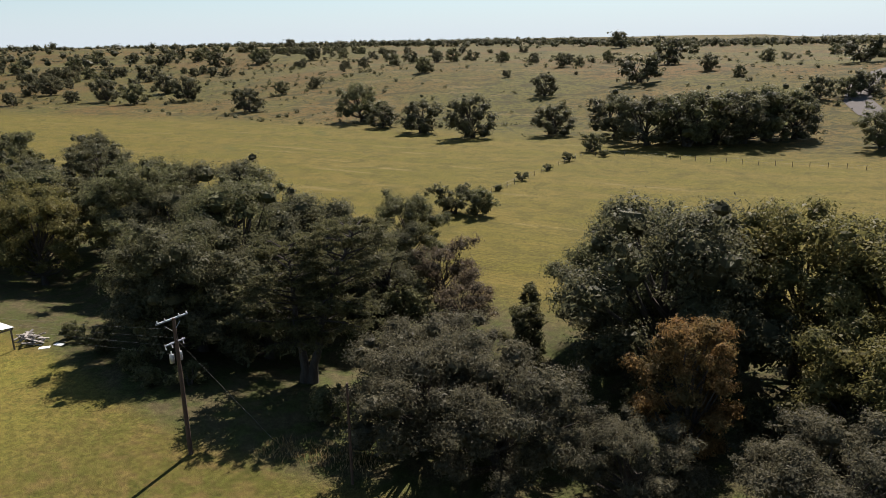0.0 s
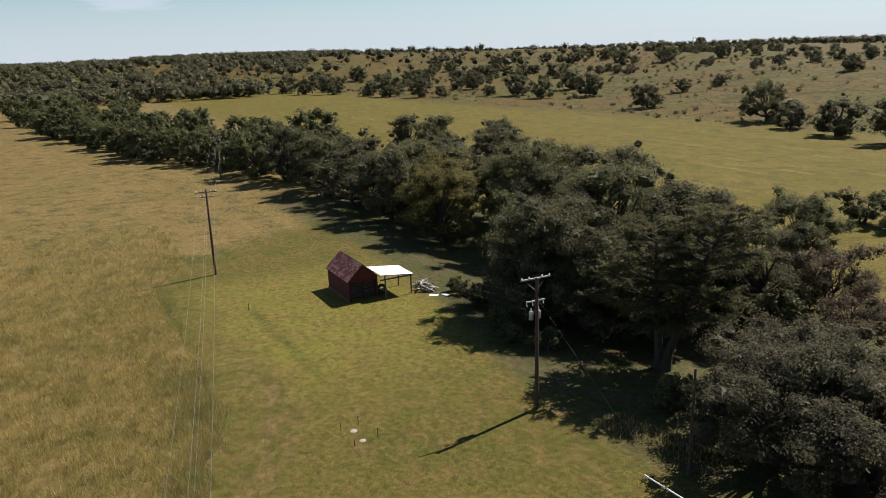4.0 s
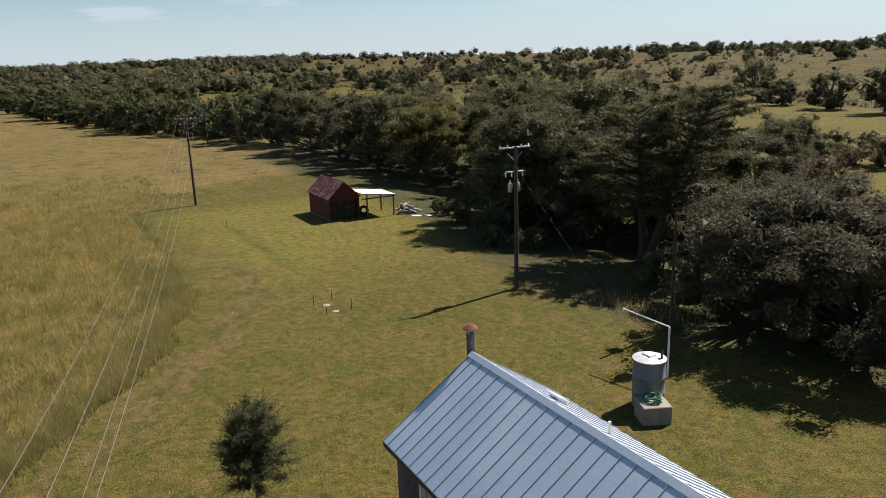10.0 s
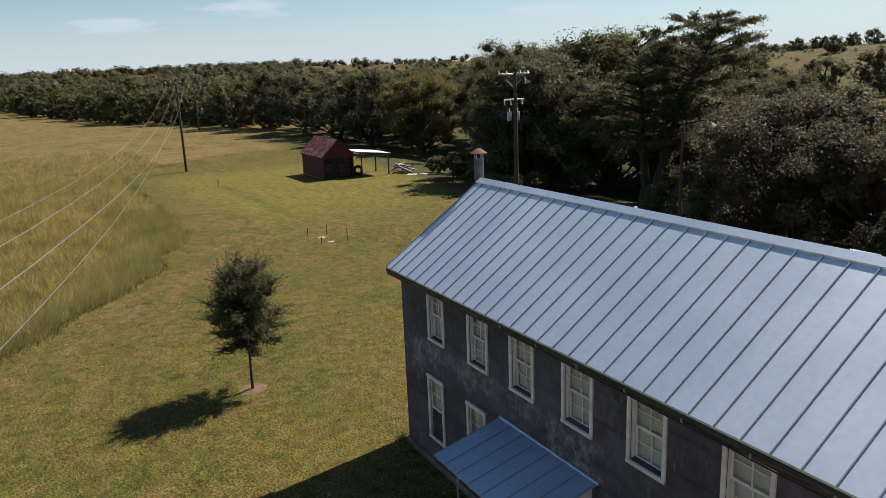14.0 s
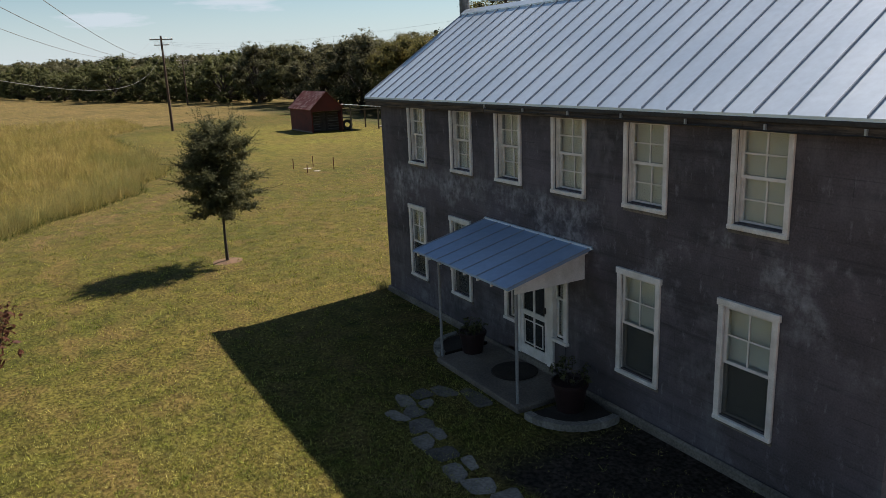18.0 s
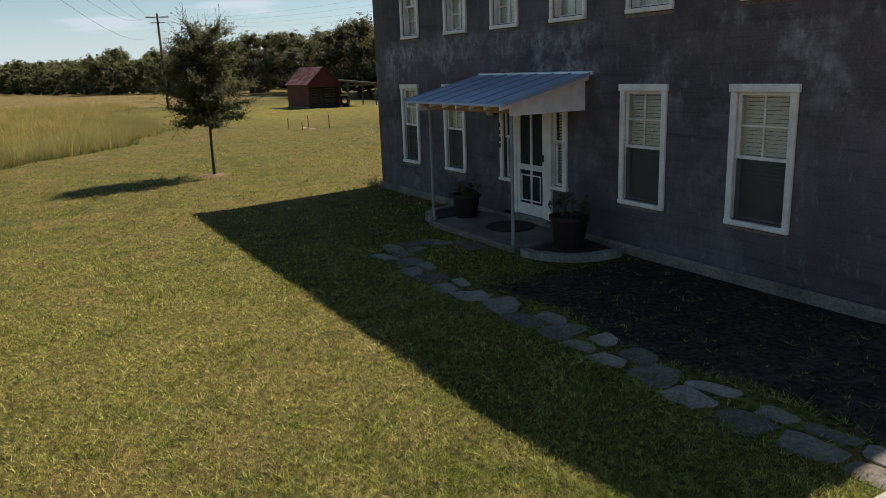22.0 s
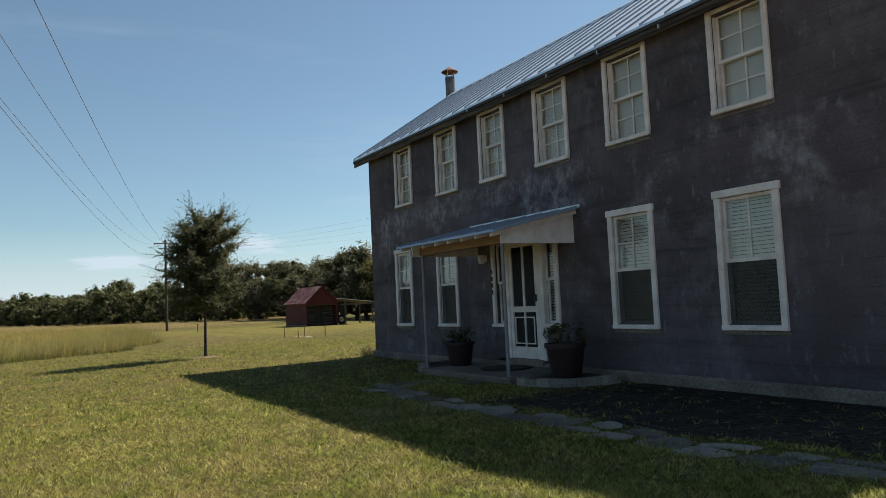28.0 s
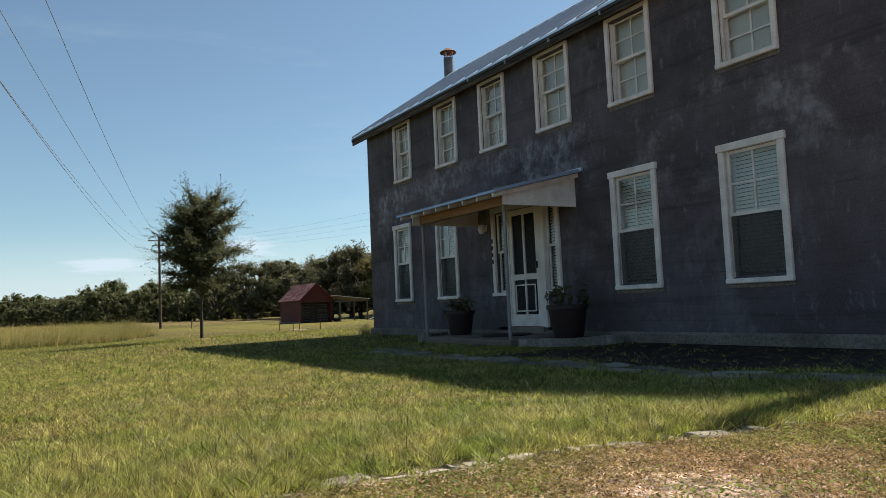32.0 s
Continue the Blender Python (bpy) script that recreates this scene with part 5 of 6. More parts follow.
while len(spots) < 212:
    x, y = rng.uniform(-620, 60), rng.uniform(215, 600)
    keep = 0.35 + 0.65 * max(0.0, noise.noise((x * 0.012, y * 0.012, 0)) + 0.25)
    if rng.random() < keep * (0.10 + 0.16 * (y > 330) + 1.1 * (x < -330)):
        spots.append((x, y, rng.choice((0.15, 0.2, 0.25, 0.3, 0.4, 0.5, 0.7)) * (1.7 if x < -420 else 1)))
place(hill, spots, "oaks scattered on the hill", 13)
forget(hill)
for k in (near_oaks, yellow, low_oaks, rust, thin, slim, shrubs):
    forget(k)


def far_woods(name, n, where, seed, label):
    """Woods too far to count: one mesh of leafy mounds."""
    rng = np.random.default_rng(seed)
    lobes = []
    while len(lobes) < n:
        x, y = where(rng)
        if noise.noise((x * 0.009, y * 0.009, 3.0)) > 0.24 + 0.2 * rng.random():
            continue
        r = 2.2 + 4.8 * rng.random() ** 1.6
        z = gz(x, y)
        lobes.append((x, y, z + r * 0.9, r, r, r * 0.85))
    ob = new(name, quads_mesh(name, leaf_cloud(rng, lobes, n * 60, 0.9, 0.9, 8, 0.7, 0.0, 0.15, 0.6), LEAF_DARK))
    tagged(ob, label, "woods", kind="stuff")


def west_woods(rng):
    x = -478 - 1500 * rng.random() ** 1.7
    return x, -700 + 820 * rng.random() + 0.45 * (-478 - x)


def ridge_woods(rng):
    x = -1100 + 1800 * rng.random()
    return x, 950 + 700 * rng.random()


far_woods("far_woods", 6000, west_woods, 5, "dense oak woods covering the far slopes")
far_woods("ridge_woods", 1500, ridge_woods, 6, "oak woods along the skyline of the ridge")


def west_ridge(rng):
    return -520 - 1000 * rng.random(), 230 + 480 * rng.random()


def crest(rng):
    return -1100 + 1700 * rng.random(), 900 + 500 * rng.random()


far_woods("ridge_woods", 420, west_ridge, 7, "open oak woods on the far shoulder of the hill")


def far_ridge(rng):
    a, r = radians(rng.uniform(44, 84)), 1850 + 450 * rng.random()
    return -r * math.sin(a), r * math.cos(a)


far_woods("ridge_woods", 900, far_ridge, 9, "dark woods along the farthest ridge")
far_woods("ridge_woods", 900, crest, 8, "oaks lining the skyline of the ridge")


def hill_brush(n, seed):
    """Low scrub dotted over the dry slope, in one mesh."""
    g = np.random.default_rng(seed)
    x, y = g.uniform(-560, 60, n), 185 + 330 * g.random(n) ** 1.3
    dense = np.sin(x * 0.021 + 1) * np.sin(y * 0.027) + 0.5 * g.normal(size=n) > -0.1
    x, y = x[dense], y[dense]
    r = 0.3 + 1.2 * g.random(len(x)) ** 3
    lobes = np.stack([x, y, ground_z(x, y) + r * 0.5, r, r, r * 0.8], 1)
    tagged(new("hill_brush", quads_mesh("hill_brush", leaf_cloud(g, lobes, len(x) * 24, 0.28, 0.35, 6, 0.5), BRUSH)), "low scrub dotted over the dry hillside", "scrub", kind="stuff")


hill_brush(3600, 17)

# ---- shed ----
LOG = mat("dark_hewn_log", (0.060, 0.048, 0.040), 0.9, 0.3, 24, 2, 0.5, per="object")
CHINK = mat("grey_chinking", (0.13, 0.12, 0.105), 0.95, 0.2, 20, 2, 0.4)
SX0, SX1, SY0, SY1, SZ = -61.7, -55.2, 18.2, 21.6, -0.69
shed = thing("shed", "small red shed with a rusted shingle roof", "shed")
SE, SR = 1.76, 3.35
sm_y = (SY0 + SY1) / 2
part("wall", Shape().box((SX0, SY0, SZ - 0.2), (SX1 - 0.12, SY0 + 0.12, SE)), BARN_RED, shed, "red painted side wall")
part("wall", Shape().box((SX0, SY1 - 0.12, SZ - 0.2), (SX1 - 0.12, SY1, SE)), BARN_RED, shed)
part("gable_wall", Shape().prism([(SY0, SZ - 0.2), (SY1, SZ - 0.2), (SY1, SE), (sm_y, SR - 0.05), (SY0, SE)], "x", SX0, SX0 + 0.12), BARN_RED, shed)
part("gable_wall", Shape().prism([(SY0, SE - 0.32), (SY1, SE - 0.32), (SY1, SE), (sm_y, SR - 0.05), (SY0, SE)], "x", SX1 - 0.12, SX1), BARN_RED, shed)
part("porch_ceiling", Shape().box((SX1 - 1.0, SY0 + 0.12, SE - 0.36), (SX1 - 0.12, SY1 - 0.12, SE - 0.32)), OLD_WOOD, shed)
for y in (SY0 + 0.0, SY1 - 0.14):
    part("corner_post", Shape().box((SX1 - 0.12, y, SZ - 0.2), (SX1 + 0.004, y + 0.14, SE - 0.32), 0.01), BARN_RED, shed)
ss = (SR - SE) / (sm_y - SY0)
for sgn in (1, -1):
    e = 0.18
    y0 = SY0 - e if sgn == 1 else SY1 + e
    ring = [(y0, SE - e * ss), (sm_y, SR), (sm_y, SR + 0.05), (y0, SE - e * ss + 0.05)]
    rf = part("roof", Shape().prism(ring, "x", SX0 - 0.15, SX1 + 0.2), RUST, shed)
    rows, cols = 9, 16
    run = math.hypot(sm_y - y0, SR - SE + e * ss)
    uy, uz = (sm_y - y0) / run, (SR - SE + e * ss) / run
    wd, ln = (SX1 - SX0 + 0.35) / cols, run / rows
    tile = None
    for i in range(rows):
        for j in range(cols):
            if tile is None:
                p = [(0, 0, 0.055), (wd - 0.02, 0, 0.055), (wd - 0.02, uy * ln * 1.05, uz * ln * 1.05 + 0.052), (0, uy * ln * 1.05, uz * ln * 1.05 + 0.052)]
                top = [(a, b, c + 0.022) for a, b, c in p[:2]] + [(a, b, c + 0.004) for a, b, c in p[2:]]
                tile = mesh_of("shingle", Shape().add(p + top, [(0, 1, 2, 3), (4, 5, 6, 7), (0, 1, 5, 4), (1, 2, 6, 5), (2, 3, 7, 6), (3, 0, 4, 7)]), SHINGLE)
            ob = part("shingle", tile, None, rf)
            ob.location = (SX0 - 0.15 + j * wd + 0.01, y0 + uy * ln * i, SE - e * ss + uz * ln * i)
    
dx = SX1 - 0.95
for k in range(8):
    z = SZ + 0.02 + k * 0.265
    for a, c in ((SY0 + 0.12, sm_y - 0.45), (sm_y + 0.47, SY1 - 0.12)):
        part("log", Shape().box((dx - 0.2, a, z), (dx, c, z + 0.225), 0.05), LOG, shed)
        if k < 7:
            part("chinking", Shape().box((dx - 0.15, a, z + 0.2), (dx - 0.04, c, z + 0.29)), CHINK, shed)
    if k < 7:
        part("log_end", Shape().box((SX1 - 0.6, SY0 + 0.13, z + 0.01), (SX1 - 0.14, SY0 + 0.33, z + 0.21), 0.04), LOG, shed)
part("log", Shape().box((dx - 0.2, SY0 + 0.12, SZ + 2.02), (dx, SY1 - 0.12, SE - 0.37), 0.03), LOG, shed)
door = part("door", Shape().box((dx - 0.12, sm_y - 0.44, SZ + 0.04), (dx - 0.07, sm_y + 0.46, SZ + 2.0), 0.01), LOG, shed, "dark plank door")
for k in range(6):
    part("plank", Shape().box((dx - 0.069, sm_y - 0.43 + k * 0.148, SZ + 0.05), (dx - 0.045, sm_y - 0.295 + k * 0.148, SZ + 1.98), 0.006), LOG, door)
part("sill_beam", Shape().box((SX0 - 0.03, SY0 - 0.05, SZ - 0.1), (SX1, SY0, SZ + 0.14), 0.02), OLD_WOOD, shed, "pale sill beam")
carport = thing("lean_to", "open lean-to with a white tin roof on thin posts", "lean-to")
part("roof", Shape().prism([(SY1 + 0.02, 1.98), (25.55, 1.52), (25.55, 1.57), (SY1 + 0.02, 2.03)], "x", -58.3, -54.3), WHITE_TIN, carport, "bright white tin roof")
part("deck", Shape().prism([(SY1 + 0.03, 1.93), (25.5, 1.475), (25.5, 1.516), (SY1 + 0.03, 1.974)], "x", -58.25, -54.36), OLD_WOOD, carport, "dark board deck under the tin")
for x, y in ((-54.5, 25.3), (-57.9, 25.3), (-54.5, 22.2), (-57.9, 22.2)):
    part("post", Shape().box((x - 0.06, y - 0.06, gz(x, y) - 0.2), (x + 0.06, y + 0.06, 1.47 + (25.5 - y) * 0.11)), OLD_WOOD, carport)
part("beam", Shape().box((-54.56, SY1 + 0.05, 1.33), (-54.44, 25.5, 1.46)), OLD_WOOD, carport)
tyre = solid("tractor_tyre", Shape().lathe([(0.25, -0.15), (0.47, -0.15), (0.55, -0.08), (0.55, 0.08), (0.47, 0.15), (0.25, 0.15), (0.25, -0.15)], 24), BLACK, "old black tractor tyre under the lean-to", "tyre", smooth=True)
tyre.matrix_basis = pose(-56.3, 22.5, gz(-56.3, 22.5) + 0.535, 80, 0, 70)


# ---- power line ----
def power_pole(x, y, h, arm_turn, full=False):
    z = gz(x, y)
    p = thing("power_pole", "dark wooden power pole with a crossarm and insulators" if not full else "wooden power pole with transformers and a crossarm", "power pole", (x, y, z), arm_turn, "power poles")
    part("shaft", Shape().tube([(0, 0, -0.6), (0, 0, h * 0.5), (0, 0, h)], [0.17, 0.145, 0.11], 12), POLE, p, smooth=True)
    top = h - 0.02 if full else h - 0.33
    part("crossarm", Shape().box((-1.25, 0.11, top - 0.12), (1.25, 0.21, top), 0.012), OLD_WOOD if not full else GALV, p)
    for k in (-1.15, -0.55, 0.55, 1.15):
        part("insulator", Shape().lathe([(0.0, 0.0), (0.03, 0.0), (0.055, 0.05), (0.03, 0.08), (0.05, 0.12), (0.0, 0.16)], 10, (k, 0.16, top)), WHITE, p, smooth=True)
    if not full:
        part("crossarm", Shape().box((-0.8, 0.11, top - 0.72), (0.8, 0.19, top - 0.62), 0.01), OLD_WOOD, p)
        for k in (-0.72, 0.72):
            part("insulator", Shape().lathe([(0.0, 0.0), (0.03, 0.0), (0.05, 0.05), (0.0, 0.12)], 10, (k, 0.15, top - 0.62)), WHITE, p, smooth=True)
    part("brace", Shape().tube([(-0.6, 0.16, h - 0.42), (0, 0.13, h - 1.0)], 0.02, 6), GALV, p)
    part("brace", Shape().tube([(0.6, 0.16, h - 0.42), (0, 0.13, h - 1.0)], 0.02, 6), GALV, p)
    if full:
        for k in (-0.32, 0.32):
            t = part("transformer", Shape().lathe([(0.0, -0.72), (0.155, -0.72), (0.165, -0.70), (0.165, -0.15), (0.14, -0.11), (0.0, -0.1)], 16, (k, 0.26, h - 2.45)), GALV, p, "grey can transformer", smooth=True)
            part("bushing", Shape().lathe([(0.0, -0.15), (0.035, -0.15), (0.05, -0.08), (0.03, 0.1), (0.0, 0.12)], 8, (k, 0.26, h - 2.42)), WHITE, t, smooth=True)
        part("cutout_arm", Shape().box((-0.8, 0.12, h - 1.8), (0.8, 0.2, h - 1.7), 0.01), GALV, p)
        for k in (-0.7, -0.2, 0.25, 0.7):
            part("cutout", Shape().tube([(k, 0.2, h - 2.1), (k, 0.3, h - 1.72)], 0.035, 8), WHITE, p, smooth=True)
    return p


power_pole(-24.63, 21.07, 10.2, 88, True)
power_pole(-75.0, 8.1, 10.8, 80)
power_pole(-149.7, 24.8, 9.6, 80)
power_pole(32.0, -14.9, 10.8, 78)


def wire(a, b, sag, r=0.012, name="power_line", label="thin overhead power line"):
    a, b = Vector(a), Vector(b)
    pts = [a.lerp(b, k / 24) - Vector((0, 0, sag * 4 * (k / 24) * (1 - k / 24))) for k in range(25)]
    solid(name, Shape().tube(pts, r, 5), WIRE, label, "power line", "power lines", smooth=True)


FAR_END = (32.0, -14.9)
for k in (-0.95, 0.0, 0.95):
    wire((-75.0 + 0.2 * k, 8.1 + k, 9.75), (-149.7 + 0.2 * k, 24.8 + k, 8.6), 1.0, 0.009)
    wire((-75.0 + 0.2 * k, 8.1 + k, 9.75), (FAR_END[0] + 0.2 * k, FAR_END[1] + k, 10.0), 3.2, 0.008)
wire((-75.0, 8.1, 8.5), (-149.7, 24.8, 7.6), 1.0)
wire((-75.0, 8.1, 8.5), (*FAR_END, 8.6), 3.4, 0.008)
for k, drop in ((-1.0, 0.9), (-0.35, 1.5), (0.35, 2.1), (1.0, 2.7)):
    wire((-75.0 + 0.2 * k, 8.1 + k, 9.75 - 0.3 * drop), (-24.63, 21.07, gz(-24.63, 21.07) + 10.3 - drop), 0.9, 0.0045)
solid("bare_post", Shape().tube([(0, 0, -0.5), (0, 0, 3.6), (0.03, 0, 7.2)], [0.10, 0.09, 0.075], 10), POLE, "bare weathered post standing in front of the oaks", "post", at=(-12.4, 23.8, gz(-12.4, 23.8)), smooth=True)
wire((-24.4, 20.9, 8.2), (-20.72, 25.3, gz(-20.72, 25.3)), 0.0, 0.007, "guy_wire", "taut guy wire from the pole to the ground")

# ---- yard ----
def young_tree():
    g = np.random.default_rng(77)
    x, y = -5.95, -2.72
    ob = thing("young_oak_tree", "young oak with a round dense crown on a slim trunk", "tree", (x, y, gz(x, y)))
    s, quads = Shape(), []
    s.tube([(0, 0, -0.1), (0.02, 0.0, 0.9), (0.0, 0.03, 1.8), (-0.05, 0.0, 4.1)], [0.058, 0.04, 0.034, 0.014], 9)
    lobes = []
    for i in range(54):
        a, f = 2.4 * i, (i + 0.5) / 54
        rad = 1.42 * math.sin(math.pi * (0.34 + 0.47 * f)) * (0.62 + 0.42 * g.random())
        p0 = Vector((0, 0, 1.5 + 2.4 * f))
        end = Vector((rad * math.cos(a), rad * math.sin(a), 1.66 + 2.72 * f + 0.15 * g.normal()))
        s.tube([p0, p0.lerp(end, 0.5) - Vector((0, 0, 0.05)), end], [0.018, 0.011, 0.004], 5)
        lobes += [(*p0.lerp(end, u), 0.29, 0.29, 0.26) for u in (0.2, 0.42, 0.62, 0.8)]
        out = (end - p0).normalized()
        for k in range(26):
            start = p0.lerp(end, 0.35 + 0.62 * g.random())
            way = (out * 0.9 + Vector(g.normal(size=3)) * 0.45 + Vector((0, 0, 0.12))).normalized()
            ln = (0.22 + 0.30 * g.random()) * (1.6 if g.random() < 0.3 else 1)
            if k % 4 == 0:
                s.tube([start, start + way * ln], [0.004, 0.0015], 3, False)
            for j in range(11):
                c = start + way * (ln * (j + 1) / 11)
                d = (way * 0.6 + Vector(g.normal(size=3)) * 0.6).normalized()
                w = d.cross(Vector(g.normal(size=3))).normalized()
                size, half = 0.055 * (0.7 + 0.6 * g.random()), 0.014
                quads += [c, c + d * size * 0.5 + w * half, c + d * size, c + d * size * 0.5 - w * half]
    quads = [tuple(q) for q in quads] + leaf_cloud(g, lobes, 24000, 0.036, 0.12, 12, 0.1).tolist()
    part("trunk", s, BARK, ob, smooth=True)
    part("crown", quads_mesh("crown", quads, LEAF_YOUNG), None, ob)


young_tree()

# water tank
TX, TY = -5.6, 15.4
tz = gz(TX, TY)
tank = thing("water_tank", "round galvanised water tank with a domed lid", "water tank", (TX, TY, tz))
part("body", Shape().lathe([(0.0, 0.0), (0.73, 0.0), (0.73, 0.75), (0.745, 0.77), (0.73, 0.79), (0.73, 1.5), (0.745, 1.52), (0.73, 1.54), (0.73, 2.3), (0.75, 2.32), (0.0, 2.33)], 36), TANK, tank, smooth=True)
part("lid", Shape().lathe([(0.77, 2.32), (0.77, 2.36), (0.3, 2.47), (0.0, 2.5)], 36), TANK_LID, tank, "pale domed lid", smooth=True)
pump = thing("pump_house", "low white concrete pump box beside the tank", "pump box", (-4.4, 14.53, gz(-4.4, 14.53)), 67)
part("box", Shape().box((-0.65, -0.6, -0.1), (0.65, 0.6, 0.85), 0.03), CONCRETE, pump)
fr = thing("standpipe", "white pipe standing beside the tank with a long arm", "pipe", (-7.4, 18.45, gz(-7.4, 18.45)))
part("upright", Shape().tube([(0, 0, -0.2), (0, 0, 2.75)], 0.05, 10), WHITE_TIN, fr, smooth=True)
part("arm", Shape().tube([(0, 0, 2.75), (-2.9, -0.4, 2.95), (-2.95, -0.4, 2.7)], 0.045, 10), WHITE_TIN, fr, smooth=True)


# ---- front garden ----
path = thing("stone_path", "irregular flagstone path sunk in the grass", "garden path")
rng = random.Random(8)


def flagstone(cx, cy, w, d, turn):
    """One flat stone of uneven, worn outline, w by d."""
    n = rng.randint(11, 14)
    k0, k1 = rng.uniform(0, 6.28), rng.uniform(0, 6.28)
    pts = []
    for i in range(n):
        a = 6.2832 * i / n + rng.uniform(-0.12, 0.12)
        k = 1 + 0.12 * math.sin(2 * a + k0) + 0.10 * math.sin(3 * a + k1) + rng.uniform(-0.07, 0.07)
        c, v = math.cos(a), math.sin(a)
        pts.append((k * w / 2 * math.copysign(abs(c) ** 0.6, c), k * d / 2 * math.copysign(abs(v) ** 0.6, v)))
    h = 0.004 + 0.008 * rng.random()
    s = Shape().add([(px, py, -0.06) for px, py in pts] + [(px, py, h - 0.008) for px, py in pts] + [(px * 0.93, py * 0.93, h + 0.004 * rng.random()) for px, py in pts],
                    [tuple(range(2 * n, 3 * n))] + [(i, (i + 1) % n, n + (i + 1) % n, n + i) for i in range(n)] + [(n + i, n + (i + 1) % n, 2 * n + (i + 1) % n, 2 * n + i) for i in range(n)])
    ob = part("flagstone", s, STONE, path)
    ob.matrix_basis = pose(cx, cy, gz(cx, cy), rng.uniform(-2.4, 2.4), rng.uniform(-2.4, 2.4), turn)


for x, y, w, d in ((6.78, -1.60, 0.85, 0.34), (6.25, -1.92, 0.6, 0.34), (6.12, -2.3, 0.42, 0.34), (6.5, -2.42, 0.3, 0.26), (6.2, -2.68, 0.5, 0.3)):
    flagstone(x, y, w, d, rng.uniform(-12, 12))
x = 6.35
while x < 14.3:
    w = rng.uniform(0.36, 0.62)
    mid = -2.93 + 0.07 * math.sin(x * 1.3)
    if rng.random() < 0.6:
        f = rng.uniform(0.22, 0.36)
        flagstone(x + w / 2, mid - 0.30 + f / 2, w * rng.uniform(0.9, 1.05), f, rng.uniform(-14, 14))
        flagstone(x + w / 2 + rng.uniform(-0.12, 0.12), mid - 0.26 + f + (0.54 - f) / 2, w * rng.uniform(0.75, 1.0), 0.54 - f, rng.uniform(-14, 14))
    else:
        flagstone(x + w / 2, mid + rng.uniform(-0.06, 0.06), w, rng.uniform(0.38, 0.52), rng.uniform(-14, 14))
    x += w + rng.uniform(0.0, 0.04)

kerb = thing("garden_kerb", "pale broken stones sunk flush along the gravel drive", "kerb")
y = -4.0
while y > -9.4:
    ln, wd = rng.choice((0.05, 0.08, 0.11, 0.15, 0.22)) * rng.uniform(0.8, 1.2), rng.uniform(0.022, 0.048)
    if rng.random() < 0.1:
        y -= ln * 0.6
        continue
    ring = [(-wd, -ln), (wd * rng.uniform(0.5, 1), -ln * rng.uniform(0.9, 1)), (wd, -ln * 0.5), (wd * rng.uniform(0.6, 1), 0.0), (-wd * 0.8, -0.02), (-wd * rng.uniform(0.7, 1.1), -ln * 0.55)]
    top = [(px * 0.86, ln * -0.5 + (py + ln * 0.5) * 0.9) for px, py in ring]
    s = Shape().add([(px, py, -0.08) for px, py in ring] + [(px, py, 0.0) for px, py in ring] + [(px, py, 0.004 + 0.007 * rng.random()) for px, py in top],
                    [tuple(range(12, 18))] + [(i, (i + 1) % 6, 6 + (i + 1) % 6, 6 + i) for i in range(6)] + [(6 + i, 6 + (i + 1) % 6, 12 + (i + 1) % 6, 12 + i) for i in range(6)])
    ob = part("kerb_stone", s, SUNK_STONE, kerb)
    kx = float(kerb_x(y - ln / 2))
    ob.matrix_basis = pose(kx + rng.uniform(-0.045, 0.045), y, gz(kx, y) + rng.uniform(-0.003, 0.006), rng.uniform(-2, 2), rng.uniform(-5, 5), rng.uniform(-12, 10) - 7)
    y -= ln + rng.uniform(0.0, 0.03)


solid("step_slab", Shape().box((14.54, -3.94, -0.05), (15.5, -3.02, 0.15), 0.012), CONCRETE, "pale concrete step slab at the drive", "step")


def planter(cx, cy, r, a0, a1, name_label):
    p = thing("planter_bed", name_label, "planter bed", group="planter beds by the porch")
    steps = 9
    for k in range(steps):
        s = Shape()
        q0, q1 = a0 + (a1 - a0) * k / steps, a0 + (a1 - a0) * (k + 0.97) / steps
        ring = [(cx + rr * math.cos(radians(q)), cy + rr * math.sin(radians(q))) for rr, q in ((r - 0.13, q0), (r, q0), (r + 0.012, (q0 + q1) / 2), (r, q1), (r - 0.13, q1))]
        s.prism(ring, "z", -0.1, 0.105 + 0.015 * rng.random())
        part("edging_stone", s, EDGING, p)
    arc = [(cx + (r - 0.12) * math.cos(radians(a0 + (a1 - a0) * k / 14)), cy + (r - 0.12) * math.sin(radians(a0 + (a1 - a0) * k / 14))) for k in range(15)]
    part("soil", Shape().prism([(cx, -0.08)] + arc if a1 > -90 else arc + [(cx, -0.08)], "z", -0.1, 0.075), SOIL, p, "dark garden soil")


SOIL = mat("garden_soil", (0.035, 0.026, 0.02), 0.95, 0.35, 40, 4, 0.6)
planter(7.95, -0.42, 0.95, -92, 14, "curved stone planter bed with bare soil beside the porch")
planter(4.85, -0.42, 0.80, -88, -190, "smaller curved stone planter bed beside the porch")


